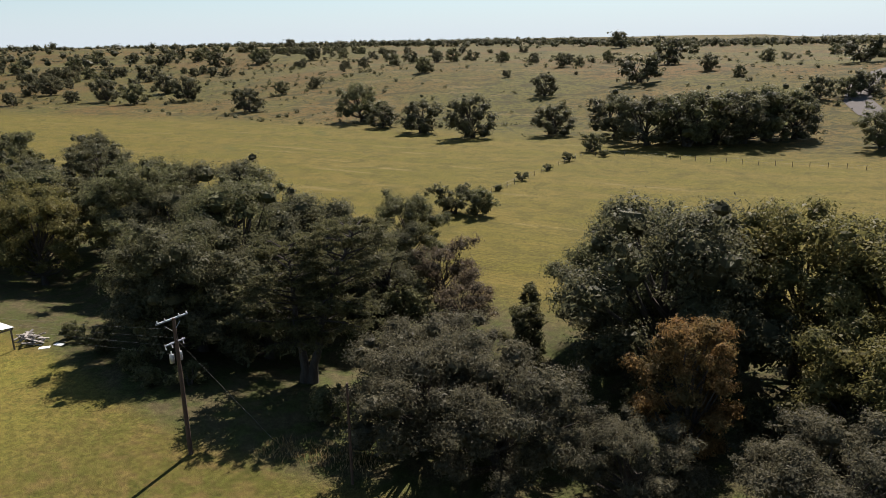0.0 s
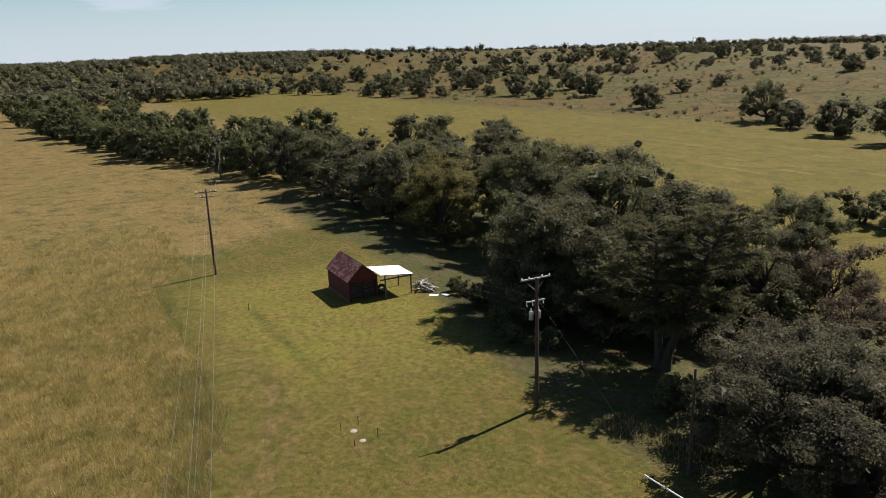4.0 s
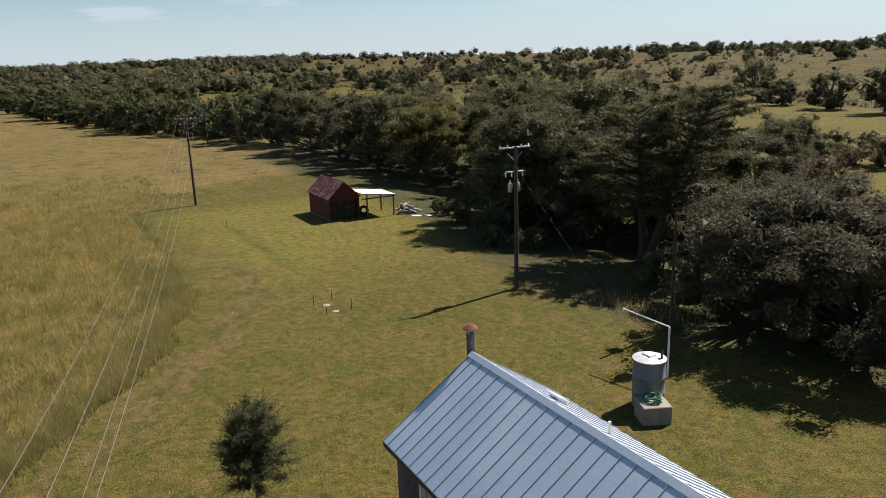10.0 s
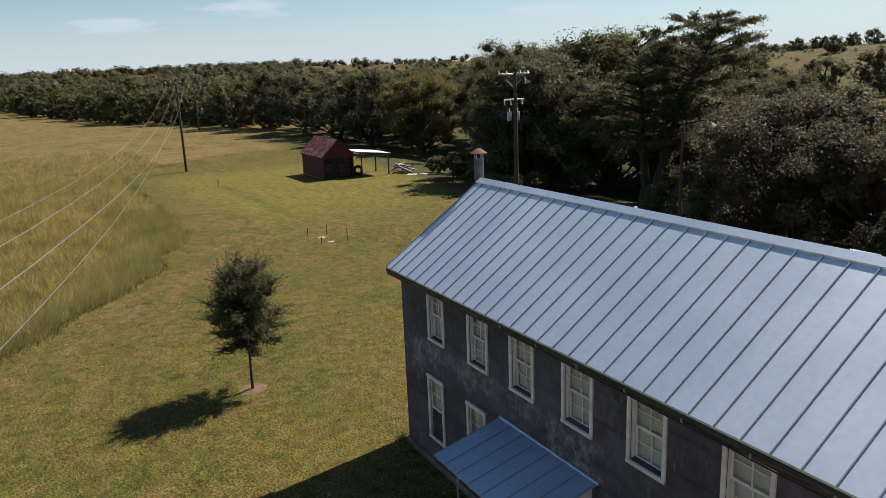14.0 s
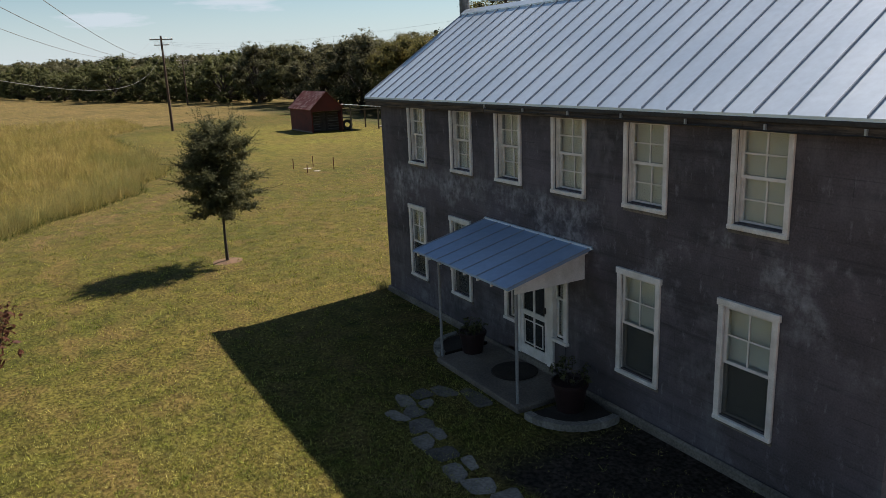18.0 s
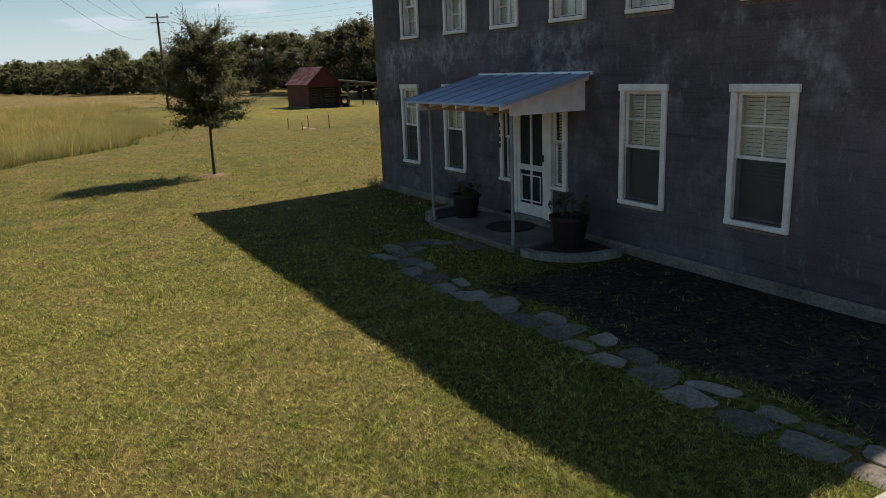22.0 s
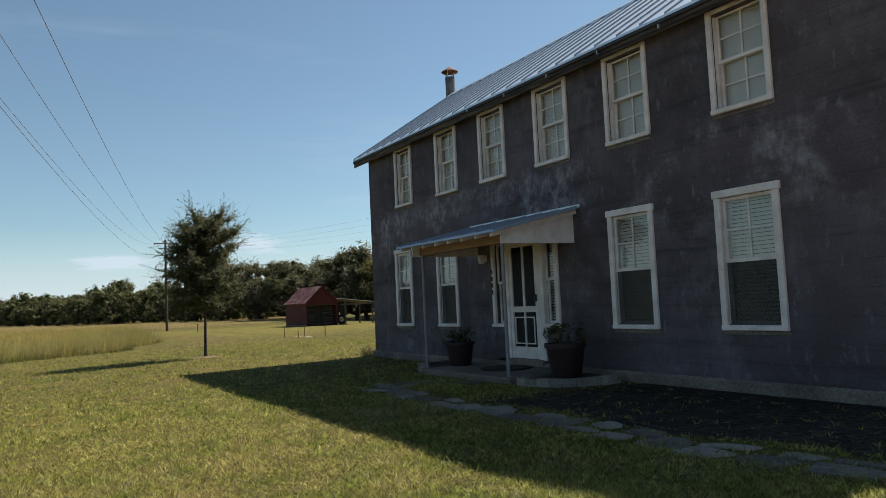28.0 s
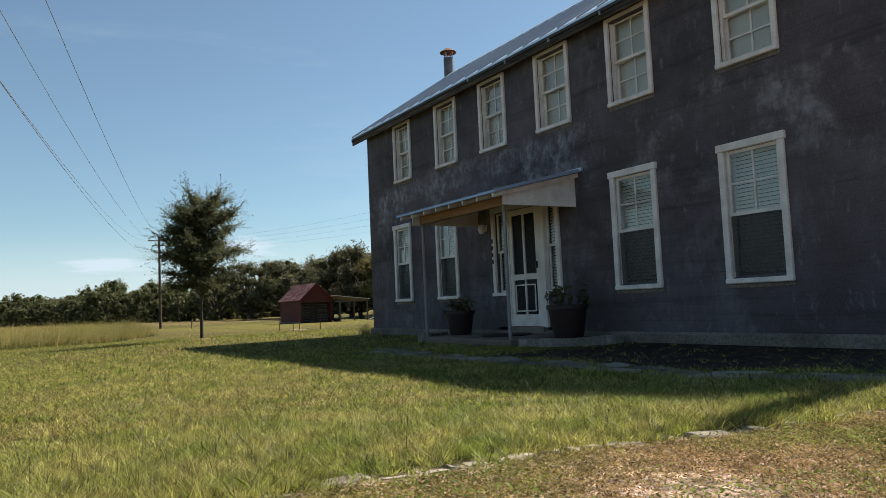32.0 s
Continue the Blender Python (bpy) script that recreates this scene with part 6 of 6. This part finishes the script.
def pot_plant(x, y, z, r, h, seed, label):
    p = thing("potted_plant", label, "potted plant", (x, y, z), group="pots by the front door")
    part("pot", Shape().lathe([(0.0, 0.0), (r * 0.72, 0.0), (r * 0.95, h * 0.86), (r * 1.04, h * 0.87), (r * 1.04, h), (r * 0.93, h), (r * 0.9, h * 0.9), (0.0, h * 0.88)], 24), POT, p, smooth=True)
    g = np.random.default_rng(seed)
    st = Shape()
    lobes = []
    for k in range(9):
        a, w = g.random() * 6.28, r * (0.3 + 0.9 * g.random())
        end = (w * math.cos(a), w * math.sin(a), h + 0.06 + 0.16 * g.random())
        st.tube([(0.4 * end[0], 0.4 * end[1], h * 0.88), end], [0.008, 0.004], 4)
        lobes.append((*end, 0.09, 0.09, 0.08))
    part("stems", st, BARK, p)
    part("leaves", quads_mesh("leaves", leaf_cloud(g, lobes, 200, 0.03, 0.045, 7, 0.3), LEAF_YOUNG), None, p)


pot_plant(5.16, -0.62, 0.085, 0.27, 0.44, 3, "dark round pot with a sparse plant")
pot_plant(8.16, -0.62, 0.075, 0.30, 0.50, 4, "large dark pot with a leggy plant")
solid("door_mat", Shape().lathe([(0.0, 0.0), (0.42, 0.0), (0.44, 0.012), (0.42, 0.024), (0.0, 0.024)], 28), SOIL, "round dark door mat on the porch", "door mat", at=(6.45, -0.52, 0.091))

# wall lantern and the number strip beside the door
lan = thing("wall_lantern", "small white porch lantern on the wall", "lantern", (5.24, 0, 2.03))
part("bracket", Shape().box((-0.04, -0.03, -0.05), (0.04, -0.001, 0.07), 0.006), WHITE, lan)
part("shade", Shape().lathe([(0.0, -0.1), (0.05, -0.09), (0.075, 0.0), (0.06, 0.07), (0.0, 0.08)], 14, (0, -0.1, 0)), WHITE, lan, smooth=True)
plate = thing("number_plate", "column of four dark bars on the door frame", "number plate", (5.485, -0.051, 0))
for k in range(4):
    part("bar", Shape().box((-0.025, -0.008, 1.73 - k * 0.125), (0.025, 0.0, 1.81 - k * 0.125)), BLACK, plate)

# ---- yard things ----
for x, y, r in ((-28.66, 8.07, 0.26), (-27.08, 8.12, 0.23)):
    solid("concrete_lid", Shape().lathe([(0.0, 0.0), (r, 0.0), (r, 0.012), (r - 0.03, 0.02), (0.0, 0.022)], 24), CONCRETE, "round pale concrete lid set in the lawn", "lid", "lids in the lawn", at=(x, y, gz(x, y)), smooth=True)
for x, y, h in ((-29.16, 7.31, 0.65), (-26.83, 9.17, 0.8), (-26.71, 7.37, 0.5), (-29.39, 8.73, 0.7)):
    solid("stake", Shape().tube([(0, 0, -0.2), (0, 0, h)], 0.028, 6), RUST, "thin rusty metal stake in the lawn", "stake", "stakes round the lids", at=(x, y, gz(x, y)))
solid("marker_post", Shape().tube([(0, 0, -0.2), (0, 0, 0.8)], 0.05, 8), OLD_WOOD, "short marker post in the lawn", "post", at=(-58.8, 8.2, gz(-58.8, 8.2)))
DEAD = mat("silvered_wood", (0.270, 0.247, 0.225), 0.9, 0.25, 20, 2, 0.4, per="object")
pile = thing("scrap_pile", "heap of silvered boards and scrap beside the lean-to", "scrap pile", (-55.0, 27.4, gz(-55, 27.4)))
for k in range(34):
    ln = rng.uniform(0.6, 1.8)
    ob = part("board", Shape().box((-ln / 2, -0.1, -0.04), (ln / 2, 0.1, 0.04), 0.01), DEAD, pile)
    u = rng.uniform(-1.9, 1.4)
    ob.matrix_basis = pose(u, rng.uniform(-0.7, 0.7) - 0.1 * u, 0.12 + max(0, 0.95 - abs(u) * 0.5) * rng.random(), rng.uniform(-20, 20), rng.uniform(-22, 22), rng.uniform(0, 180))
for x, y in ((-52.4, 27.0), (-51.9, 28.2)):
    solid("tin_sheet", Shape().box((-0.5, -0.28, 0), (0.5, 0.28, 0.04), 0.01), WHITE_TIN, "pale tin sheet lying on the grass", "tin sheet", "tin sheets by the scrap pile", at=(x, y, gz(x, y) + 0.01), turn=rng.uniform(0, 90))
HOSE = mat("green_hose", (0.02, 0.16, 0.09), 0.5, 0.2, 30, 3, 0.1)
pts = [(-4.5 + (0.33 + 0.14 * math.sin(k * 0.7)) * math.cos(k * 0.5), 14.6 + (0.33 + 0.12 * math.cos(k * 0.9)) * math.sin(k * 0.5), gz(-4.4, 14.53) + 0.88 + 0.0022 * k) for k in range(110)]
solid("garden_hose", Shape().tube(pts, 0.022, 6), HOSE, "coiled green hose on the pump box", "hose", smooth=True)
RED = mat("faded_red_cloth", (0.36, 0.07, 0.06), 0.85, 0.3, 40, 6, 0.4)
solid("red_cloth", Shape().lathe([(0.0, 0.0), (0.17, 0.0), (0.15, 0.05), (0.07, 0.09), (0.0, 0.10)], 9), RED, "crumpled red cloth on the pump box beside the hose", "cloth", at=(-4.55, 15.0, gz(-4.4, 14.53) + 0.852), smooth=True)
part("valve", Shape().tube([(0.45, 0.3, 2.4), (0.45, 0.3, 2.62), (0.35, 0.42, 2.75)], 0.05, 8), BLACK, tank, smooth=True)
part("hatch", Shape().box((-0.28, -0.2, 2.46), (0.2, 0.2, 2.53), 0.02), TANK_LID, tank)


def sapling():
    g = np.random.default_rng(5)
    x, y = 2.1, -9.0
    ob = thing("crape_myrtle", "small crape myrtle with dark red leaves", "small tree", (x, y, gz(x, y)))
    st, lobes = Shape(), []
    for k in range(7):
        a = k * 0.95
        lean = 0.35 + 0.35 * g.random()
        low = Vector((0.05 * math.cos(a), 0.05 * math.sin(a), -0.1))
        mid = Vector((0.45 * lean * math.cos(a), 0.45 * lean * math.sin(a), 0.9))
        end = Vector((lean * math.cos(a), lean * math.sin(a), 1.55 + 0.45 * g.random()))
        st.tube([low, mid, end], [0.018, 0.012, 0.004], 6)
        for f in (0.1, 0.4, 0.7, 1.0):
            c = mid.lerp(end, f)
            lobes.append((c.x, c.y, c.z, 0.13, 0.13, 0.15))
            tip = c + Vector((0.22 * g.normal(), 0.22 * g.normal(), 0.12))
            st.tube([c, tip], [0.004, 0.002], 4)
            lobes.append((*tip, 0.10, 0.10, 0.10))
    part("trunk", st, BARK, ob)
    part("crown", quads_mesh("crown", leaf_cloud(g, lobes, 1300, 0.034, 0.08, 7, 0.1), RED_LEAF), None, ob)


sapling()
def corner_shrub():
    g = np.random.default_rng(9)
    ob = thing("corner_shrub", "small grassy shrub at the foot of the house corner", "shrub", (0.0, -0.14, gz(0.0, -0.1)))
    tri = []
    for k in range(120):
        a, o = g.random() * 6.28, g.random() * 6.28
        h, out = 0.15 + 0.25 * g.random(), 0.05 + 0.2 * g.random()
        p = Vector((0.09 * g.normal(), 0.09 * g.normal(), -0.03))
        w = Vector((math.cos(o), math.sin(o), 0)) * 0.006
        tri += [p - w, p + w, p + Vector((out * math.cos(a), out * math.sin(a), h))]
    part("leaves", quads_mesh("leaves", [tuple(q) for q in tri], BRUSH, 3), None, ob)


corner_shrub()
MULCH = mat("mulch_ring", (0.140, 0.087, 0.052), 0.95, 0.3, 30, 3, 0.6)
solid("mulch", Shape().lathe([(0.0, 0.035), (0.3, 0.025), (0.48, 0.0), (0.52, -0.05)], 20), MULCH, "ring of bare mulch round the young oak", "mulch", at=(-5.9, -2.7, gz(-5.9, -2.7)), smooth=True)

# ---- far fence and road ----
from mathutils.bvhtree import BVHTree

fence = thing("wire_fence", "sagging ranch fence of weathered posts across the meadow", "fence")
line = [(-47.5, 100), (-48, 120), (-48.3, 146), (-49, 158), (-40, 163), (-20, 162), (0, 163), (14, 160), (30, 158)]
post = mesh_of("post", Shape().tube([(0, 0, -0.6), (0, 0, 1.1)], [0.07, 0.055], 6), OLD_WOOD)
for (x0, y0), (x1, y1) in zip(line, line[1:]):
    n = max(1, int(math.hypot(x1 - x0, y1 - y0) / 3.2))
    for k in range(n):
        x, y = x0 + (x1 - x0) * k / n, y0 + (y1 - y0) * k / n
        part("post", post, None, fence).location = (x, y, gz(x, y))
    for z in (0.5, 1.05):
        part("wire", Shape().tube([(x0, y0, gz(x0, y0) + z), (x1, y1, gz(x1, y1) + z)], 0.012, 4), WIRE, fence)
ROAD = mat("pale_gravel_road", (0.075, 0.066, 0.061), 0.95, 0.15, 6, 0.3, 0.2)
centre = [(40, 205), (20, 222), (8, 240), (3, 260), (2, 285), (6, 310), (18, 335), (40, 360)]
rs = Shape()
sheet = BVHTree.FromPolygons([v.co for v in bpy.data.objects["ground"].data.vertices], [tuple(p.vertices) for p in bpy.data.objects["ground"].data.polygons])
fine_c = []
for (x0, y0), (x1, y1) in zip(centre, centre[1:]):
    fine_c += [(x0 + (x1 - x0) * k / 16, y0 + (y1 - y0) * k / 16) for k in range(16)]
vs = []
for i, (x, y) in enumerate(fine_c):
    ax, ay = fine_c[max(i - 1, 0)]
    bx, by = fine_c[min(i + 1, len(fine_c) - 1)]
    d = math.hypot(bx - ax, by - ay)
    nx, ny = -(by - ay) / d, (bx - ax) / d
    for o in (-4, -1.3, 1.3, 4):
        hit = sheet.ray_cast(Vector((x + nx * o, y + ny * o, 300)), Vector((0, 0, -1)))[0]
        vs.append((x + nx * o, y + ny * o, hit.z + 0.12))
rs.add(vs, [(4 * i + k, 4 * i + k + 1, 4 * i + k + 5, 4 * i + k + 4) for i in range(len(fine_c) - 1) for k in range(3)])
solid("road", rs, ROAD, "pale gravel road curving up the hillside", "road", kind="structure", smooth=True)


# ---- grass ----
def blades(name, n, box, keep, height, width, material, label, seed, lean=0.5, simple=False, tuft=1, loose=0.014):
    """Blades of grass, singly or in tufts that splay out from one root."""
    g = np.random.default_rng(seed)
    n //= tuft
    x = g.uniform(box[0], box[1], n)
    y = g.uniform(box[2], box[3], n)
    ok = keep(x, y, g)
    x, y = x[ok], y[ok]
    n = len(x)
    patch = 0.55 + 0.9 * np.clip(0.5 + 0.35 * np.sin(x * 1.9 + 1.3 * np.sin(y * 1.3)) * np.sin(y * 2.3 + np.sin(x * 1.1)) + 0.25 * g.normal(size=n), 0, 1.2)
    b = g.random(n) * 2 * np.pi
    if tuft > 1:
        patch = np.repeat(patch * (0.55 + 0.8 * g.random(n)), tuft)
        x, y = np.repeat(x, tuft), np.repeat(y, tuft)
        n = len(x)
        b, far = g.random(n) * 2 * np.pi, np.abs(loose * g.normal(size=n))
        x, y = x + far * np.cos(b), y + far * np.sin(b)
    h = height * patch * (0.5 + 0.8 * g.random(n))
    a = g.random(n) * 2 * np.pi
    z = ground_z(x, y) - 0.003
    base = np.stack([x, y, z], 1)
    side = np.stack([np.cos(a), np.sin(a), 0 * a], 1) * (width * (0.6 + 0.8 * g.random(n)))[:, None]
    out = np.stack([np.cos(b), np.sin(b), 0 * b], 1) * (h * lean * g.random(n))[:, None]
    up = np.array([0, 0, 1.0]) * h[:, None]
    mid = base + up * 0.55 + out * 0.35
    tip = base + up + out
    if simple:
        tri = np.stack([base - side, base + side, tip], 1).reshape(-1, 3)
        return tagged(new(name, quads_mesh(name, tri, material, 3)), label, "grass", kind="stuff")
    quad = np.stack([base - side, base + side, mid + side * 0.75, tip, mid - side * 0.75], 1).reshape(-1, 3)
    tagged(new(name, quads_mesh(name, quad, material, 5)), label, "grass", kind="stuff")


GRASS = mat("lawn_grass", (0.162, 0.190, 0.032), 0.55, 0.65, 16.0, 2.2, 0, tint=(0.295, 0.262, 0.074), per="island", spec=0.3, through=0.42, vary=0.85)
RANK = mat("rank_green_grass", (0.13, 0.185, 0.034), 0.6, 0.3, 8.0, 0.8, 0, tint=(0.18, 0.21, 0.045), per="island", spec=0.2, through=0.5, vary=0.45)
STRAW = mat("dry_grass", (0.36, 0.28, 0.145), 0.8, 0.3, 12.0, 0.8, 0, tint=(0.24, 0.165, 0.08), per="island", spec=0.1, through=0.3, vary=0.5)
WEED = mat("creeping_weeds", (0.20, 0.175, 0.055), 0.8, 0.3, 8.0, 1.3, 0, tint=(0.30, 0.205, 0.098), per="island", spec=0.1, through=0.4, vary=0.6)
STALK = mat("dark_seed_stalks", (0.075, 0.06, 0.035), 0.8, 0.3, 6, 1, 0)
LUSH = mat("lush_edge_grass", (0.059, 0.076, 0.018), 0.7, 0.25, 1.0, 0.3, 0, tint=(0.081, 0.091, 0.024), per="island", spec=0.1, through=0.4, vary=0.35)
CLIPPING = mat("pale_clippings", (0.420, 0.364, 0.238), 0.8, 0.2, 2.0, 0.4, 0, per="island", spec=0.1, through=0.2, vary=0.3)
EDGE_GRASS = mat("field_edge_grass", (0.282, 0.243, 0.099), 0.8, 0.25, 1.0, 0.3, 0, tint=(0.198, 0.198, 0.066), per="island", spec=0.1, through=0.3, vary=0.35)
TALL = mat("tall_field_grass", (0.35, 0.275, 0.097), 0.8, 0.35, 1.0, 0.25, 0, tint=(0.21, 0.19, 0.056), per="island", spec=0.1, through=0.45, vary=0.4)


def patches(x, y, s=1.0):
    """Soft uneven patches between -1 and 1."""
    return (np.sin(x * 2.1 * s + 1.7 * np.sin(y * 1.3 * s) + 0.4) * np.sin(y * 1.9 * s + 1.3 * np.sin(x * 1.1 * s)) + 0.5 * np.sin(x * 5.3 * s + y * 3.1 * s) * np.sin(y * 4.7 * s - x * 2.2 * s)) / 1.5


def on_lawn(x, y, g):
    clear = (x < kerb_x(y) - 0.02 + 0.05 * np.sin(y * 5.1) + 0.05 * g.normal(size=len(x))) & ~((y > -1.42) & (x > 4.1) & (x < 8.95)) & ~((y > -0.09) & (x > 0.12)) & ~((y > -4.0) & (x > 14.53))
    stones = (np.abs(y + 2.93) < 0.29) & (x > 6.3)
    # grass thinned where the ground is painted darker for the house shade
    shade_soil = g.random(len(x)) < 0.97 * smooth_step(-2.75, -2.45, y + 0.12 * np.sin(x * 2.3)) * smooth_step(8.2, 9.4, x)
    return clear & (~stones | (g.random(len(x)) < 0.22)) & ~shade_soil & (lawn_side(x, y) > 0)


def on_drive(x, y, g):
    return x > kerb_x(y) + 0.06 + 0.03 * g.normal(size=len(x))


def thin_out(x, y, g, cx, cy, near, far):
    """Fewer blades the farther they stand from a spot."""
    return g.random(len(x)) < 1 - smooth_step(near, far, np.hypot(x - cx, y - cy))


blades("lawn_grass", 640000, (10.8, 14.95, -10.0, -3.0), lambda x, y, g: on_lawn(x, y, g) & thin_out(x, y, g, 15.6, -7, 1.6, 4.6), 0.042, 0.0023, GRASS, "short mown lawn grass, green with straw patches", 1, 2.0, True, 15, 0.014)
blades("lawn_grass", 760000, (2, 14.9, -14, 0.5), lambda x, y, g: on_lawn(x, y, g) & thin_out(x, y, g, 15, -6, 3.5, 14) & (np.hypot(x - 16.6, y + 7.7) > 3.4 + 0.6 * g.random(len(x))), 0.034, 0.0038, GRASS, "short mown lawn grass, green with straw patches", 2, 2.3, True, 6, 0.025)
blades("lawn_grass", 420000, (-45, 8, -16, 20), lambda x, y, g: on_lawn(x, y, g) & thin_out(x, y, g, 4, -4, 4, 44), 0.048, 0.0062, GRASS, "short mown lawn grass, green with straw patches", 3, 0.9, True, 7, 0.05)
blades("rank_grass", 110000, (12.2, 15.0, -9.5, -3.0), lambda x, y, g: on_lawn(x, y, g) & (patches(x, y, 1.5) + 1.6 * np.exp(-((x - kerb_x(y) + 0.22) / 0.2) ** 2) + 0.3 * g.normal(size=len(x)) > 0.72), 0.032, 0.0017, RANK, "rank green grass in tufts along the drive", 9, 1.5, tuft=5, loose=0.02)
blades("dry_grass", 120000, (8, 14.9, -10, -3.2), lambda x, y, g: on_lawn(x, y, g) & (patches(x, y, 0.7) + 0.45 * g.normal(size=len(x)) > 0.1), 0.034, 0.0020, STRAW, "dry straw bits lying in the lawn", 4, 2.4, True, 6, 0.03)
blades("drive_straw", 50000, (14.0, 18.5, -9.5, -2.0), lambda x, y, g: on_drive(x, y, g) & (g.random(len(x)) < 0.8), 0.010, 0.0012, STRAW, "dry straw and clippings on the gravel drive", 7, 4.0, True)
blades("dry_grass", 3500, (12.6, 15.0, -8.5, -3.2), lambda x, y, g: np.abs(x - kerb_x(y) + 0.08) < 0.16 + 0.1 * g.normal(size=len(x)), 0.022, 0.0022, CLIPPING, "pale dry clippings lying over the kerb stones", 15, 7.0, True)
blades("tall_grass", 420000, (-46, -6, -26, 2), lambda x, y, g: (lawn_side(x, y) < -0.25 + 0.12 * g.normal(size=len(x))) & (lawn_side(x, y) > -0.4 - 4.5 * g.random(len(x)) ** 1.6), 0.80, 0.005, EDGE_GRASS, "tall green and golden grass along the mown edge", 16, 0.8, True)
blades("lush_grass", 900000, (-93, 2, -24, 26), lambda x, y, g: (np.abs(lawn_side(x, y) + 0.02) < 0.22 + 0.12 * g.normal(size=len(x))) & (g.random(len(x)) < 0.3 + 0.7 * smooth_step(-34, -20, x)), 0.26, 0.008, LUSH, "dark lush grass along the edge of the mown lawn", 18, 0.9, True)
blades("tall_grass", 900000, (-110, 12, -90, 6), lambda x, y, g: (lawn_side(x, y) < -0.2) & thin_out(x, y, g, -20, -8, 10, 110), 0.62, 0.013, TALL, "tall dry field grass, golden with green tufts", 6, 1.1, True, 9, 0.24)
blades("dry_grass", 5000, (-21, -12, 20, 30), lambda x, y, g: np.abs(y - 24.6 - 0.25 * (x + 20)) < 1.0 + 0.5 * g.normal(size=len(x)), 0.32, 0.02, STRAW, "tall dry grass along the edge of the trees", 8, 0.6)


def weed_mat(n, size, high, keep, material, label, seed):
    """A low creeping mat of tiny leaves."""
    g = np.random.default_rng(seed)
    x, y = g.uniform(14.0, 16.7, n), g.uniform(-7.8, -2.9, n)
    ok = on_drive(x, y, g) & keep(x, y, g)
    x, y = x[ok], y[ok]
    n = len(x)
    c = np.stack([x, y, ground_z(x, y) + high * g.random(n) ** 1.5], 1)
    t = g.normal(size=(n, 3)) * np.array([1, 1, 0.55])
    t /= np.linalg.norm(t, axis=1, keepdims=True)
    b = np.cross(t, g.normal(size=(n, 3)))
    b /= np.linalg.norm(b, axis=1, keepdims=True)
    s = (size * (0.5 + g.random(n)))[:, None]
    q = np.stack([c - t * s, c + b * s * 0.35, c + t * s, c - b * s * 0.35], 1).reshape(-1, 3)
    tagged(new("drive_weeds", quads_mesh("drive_weeds", q, material)), label, "weeds", kind="stuff")


weed_mat(430000, 0.0062, 0.018, lambda x, y, g: patches(x, y, 1.1) + 1.15 * np.exp(-((x - kerb_x(y)) / 0.75) ** 2) + 0.28 * g.normal(size=len(x)) > 0.18, WEED, "low brown and olive weeds creeping over the drive", 5)
weed_mat(70000, 0.008, 0.026, lambda x, y, g: patches(x + 3, y + 1, 1.7) + 0.5 * np.exp(-((x - kerb_x(y)) / 0.5) ** 2) + 0.25 * g.normal(size=len(x)) > 0.34, RANK, "green weed mats on the gravel drive", 10)


def seed_stalks(n, seed):
    """Dark bent stalks that stand above the mown grass."""
    g = np.random.default_rng(seed)
    s = Shape()
    for k in range(n):
        x = 9.5 + 4.9 * g.random()
        y = -10 + 6.2 * g.random()
        if x > kerb_x(y) - 0.1:
            continue
        a, h, z = g.random() * 6.28, 0.07 + 0.11 * g.random(), gz(x, y) - 0.01
        dx, dy = h * 0.8 * math.cos(a) * g.random(), h * 0.8 * math.sin(a) * g.random()
        s.tube([(x, y, z), (x + dx * 0.4, y + dy * 0.4, z + h * 0.6), (x + dx, y + dy, z + h)], [0.0012, 0.001, 0.0018], 4)
    tagged(new("seed_stalks", mesh_of("seed_stalks", s, STALK)), "dark seed stalks standing above the lawn", "grass", kind="stuff")


seed_stalks(90, 3)


def pebbles(n, seed):
    """Loose gravel on the drive."""
    g = np.random.default_rng(seed)
    x, y = g.uniform(14.1, 18.5, n), g.uniform(-9.5, -2.5, n)
    ok = (x > kerb_x(y) + 0.05) & (patches(x, y, 1.1) + 0.5 * g.normal(size=n) < 0.4)
    x, y = x[ok], y[ok]
    r = 0.0022 + 0.004 * g.random(len(x)) ** 3
    c = np.stack([x, y, ground_z(x, y) + r * 0.3], 1)
    axes = np.array([(1, 0, 0), (0, 1, 0), (-1, 0, 0), (0, -1, 0), (0, 0, 0.45)])
    p = c[:, None] + axes[None] * r[:, None, None] * (0.6 + 0.8 * g.random((len(x), 5, 3)))
    tri = np.concatenate([p[:, (k, (k + 1) % 4, 4)] for k in range(4)], 1).reshape(-1, 3)
    tagged(new("gravel", quads_mesh("gravel", tri, PEBBLE, 3)), "loose pinkish gravel on the drive", "gravel", kind="stuff")


PEBBLE = mat("pink_gravel", (0.280, 0.203, 0.161), 0.9, 0.25, 40, 6, 0, per="island", vary=0.5)
pebbles(60000, 12)
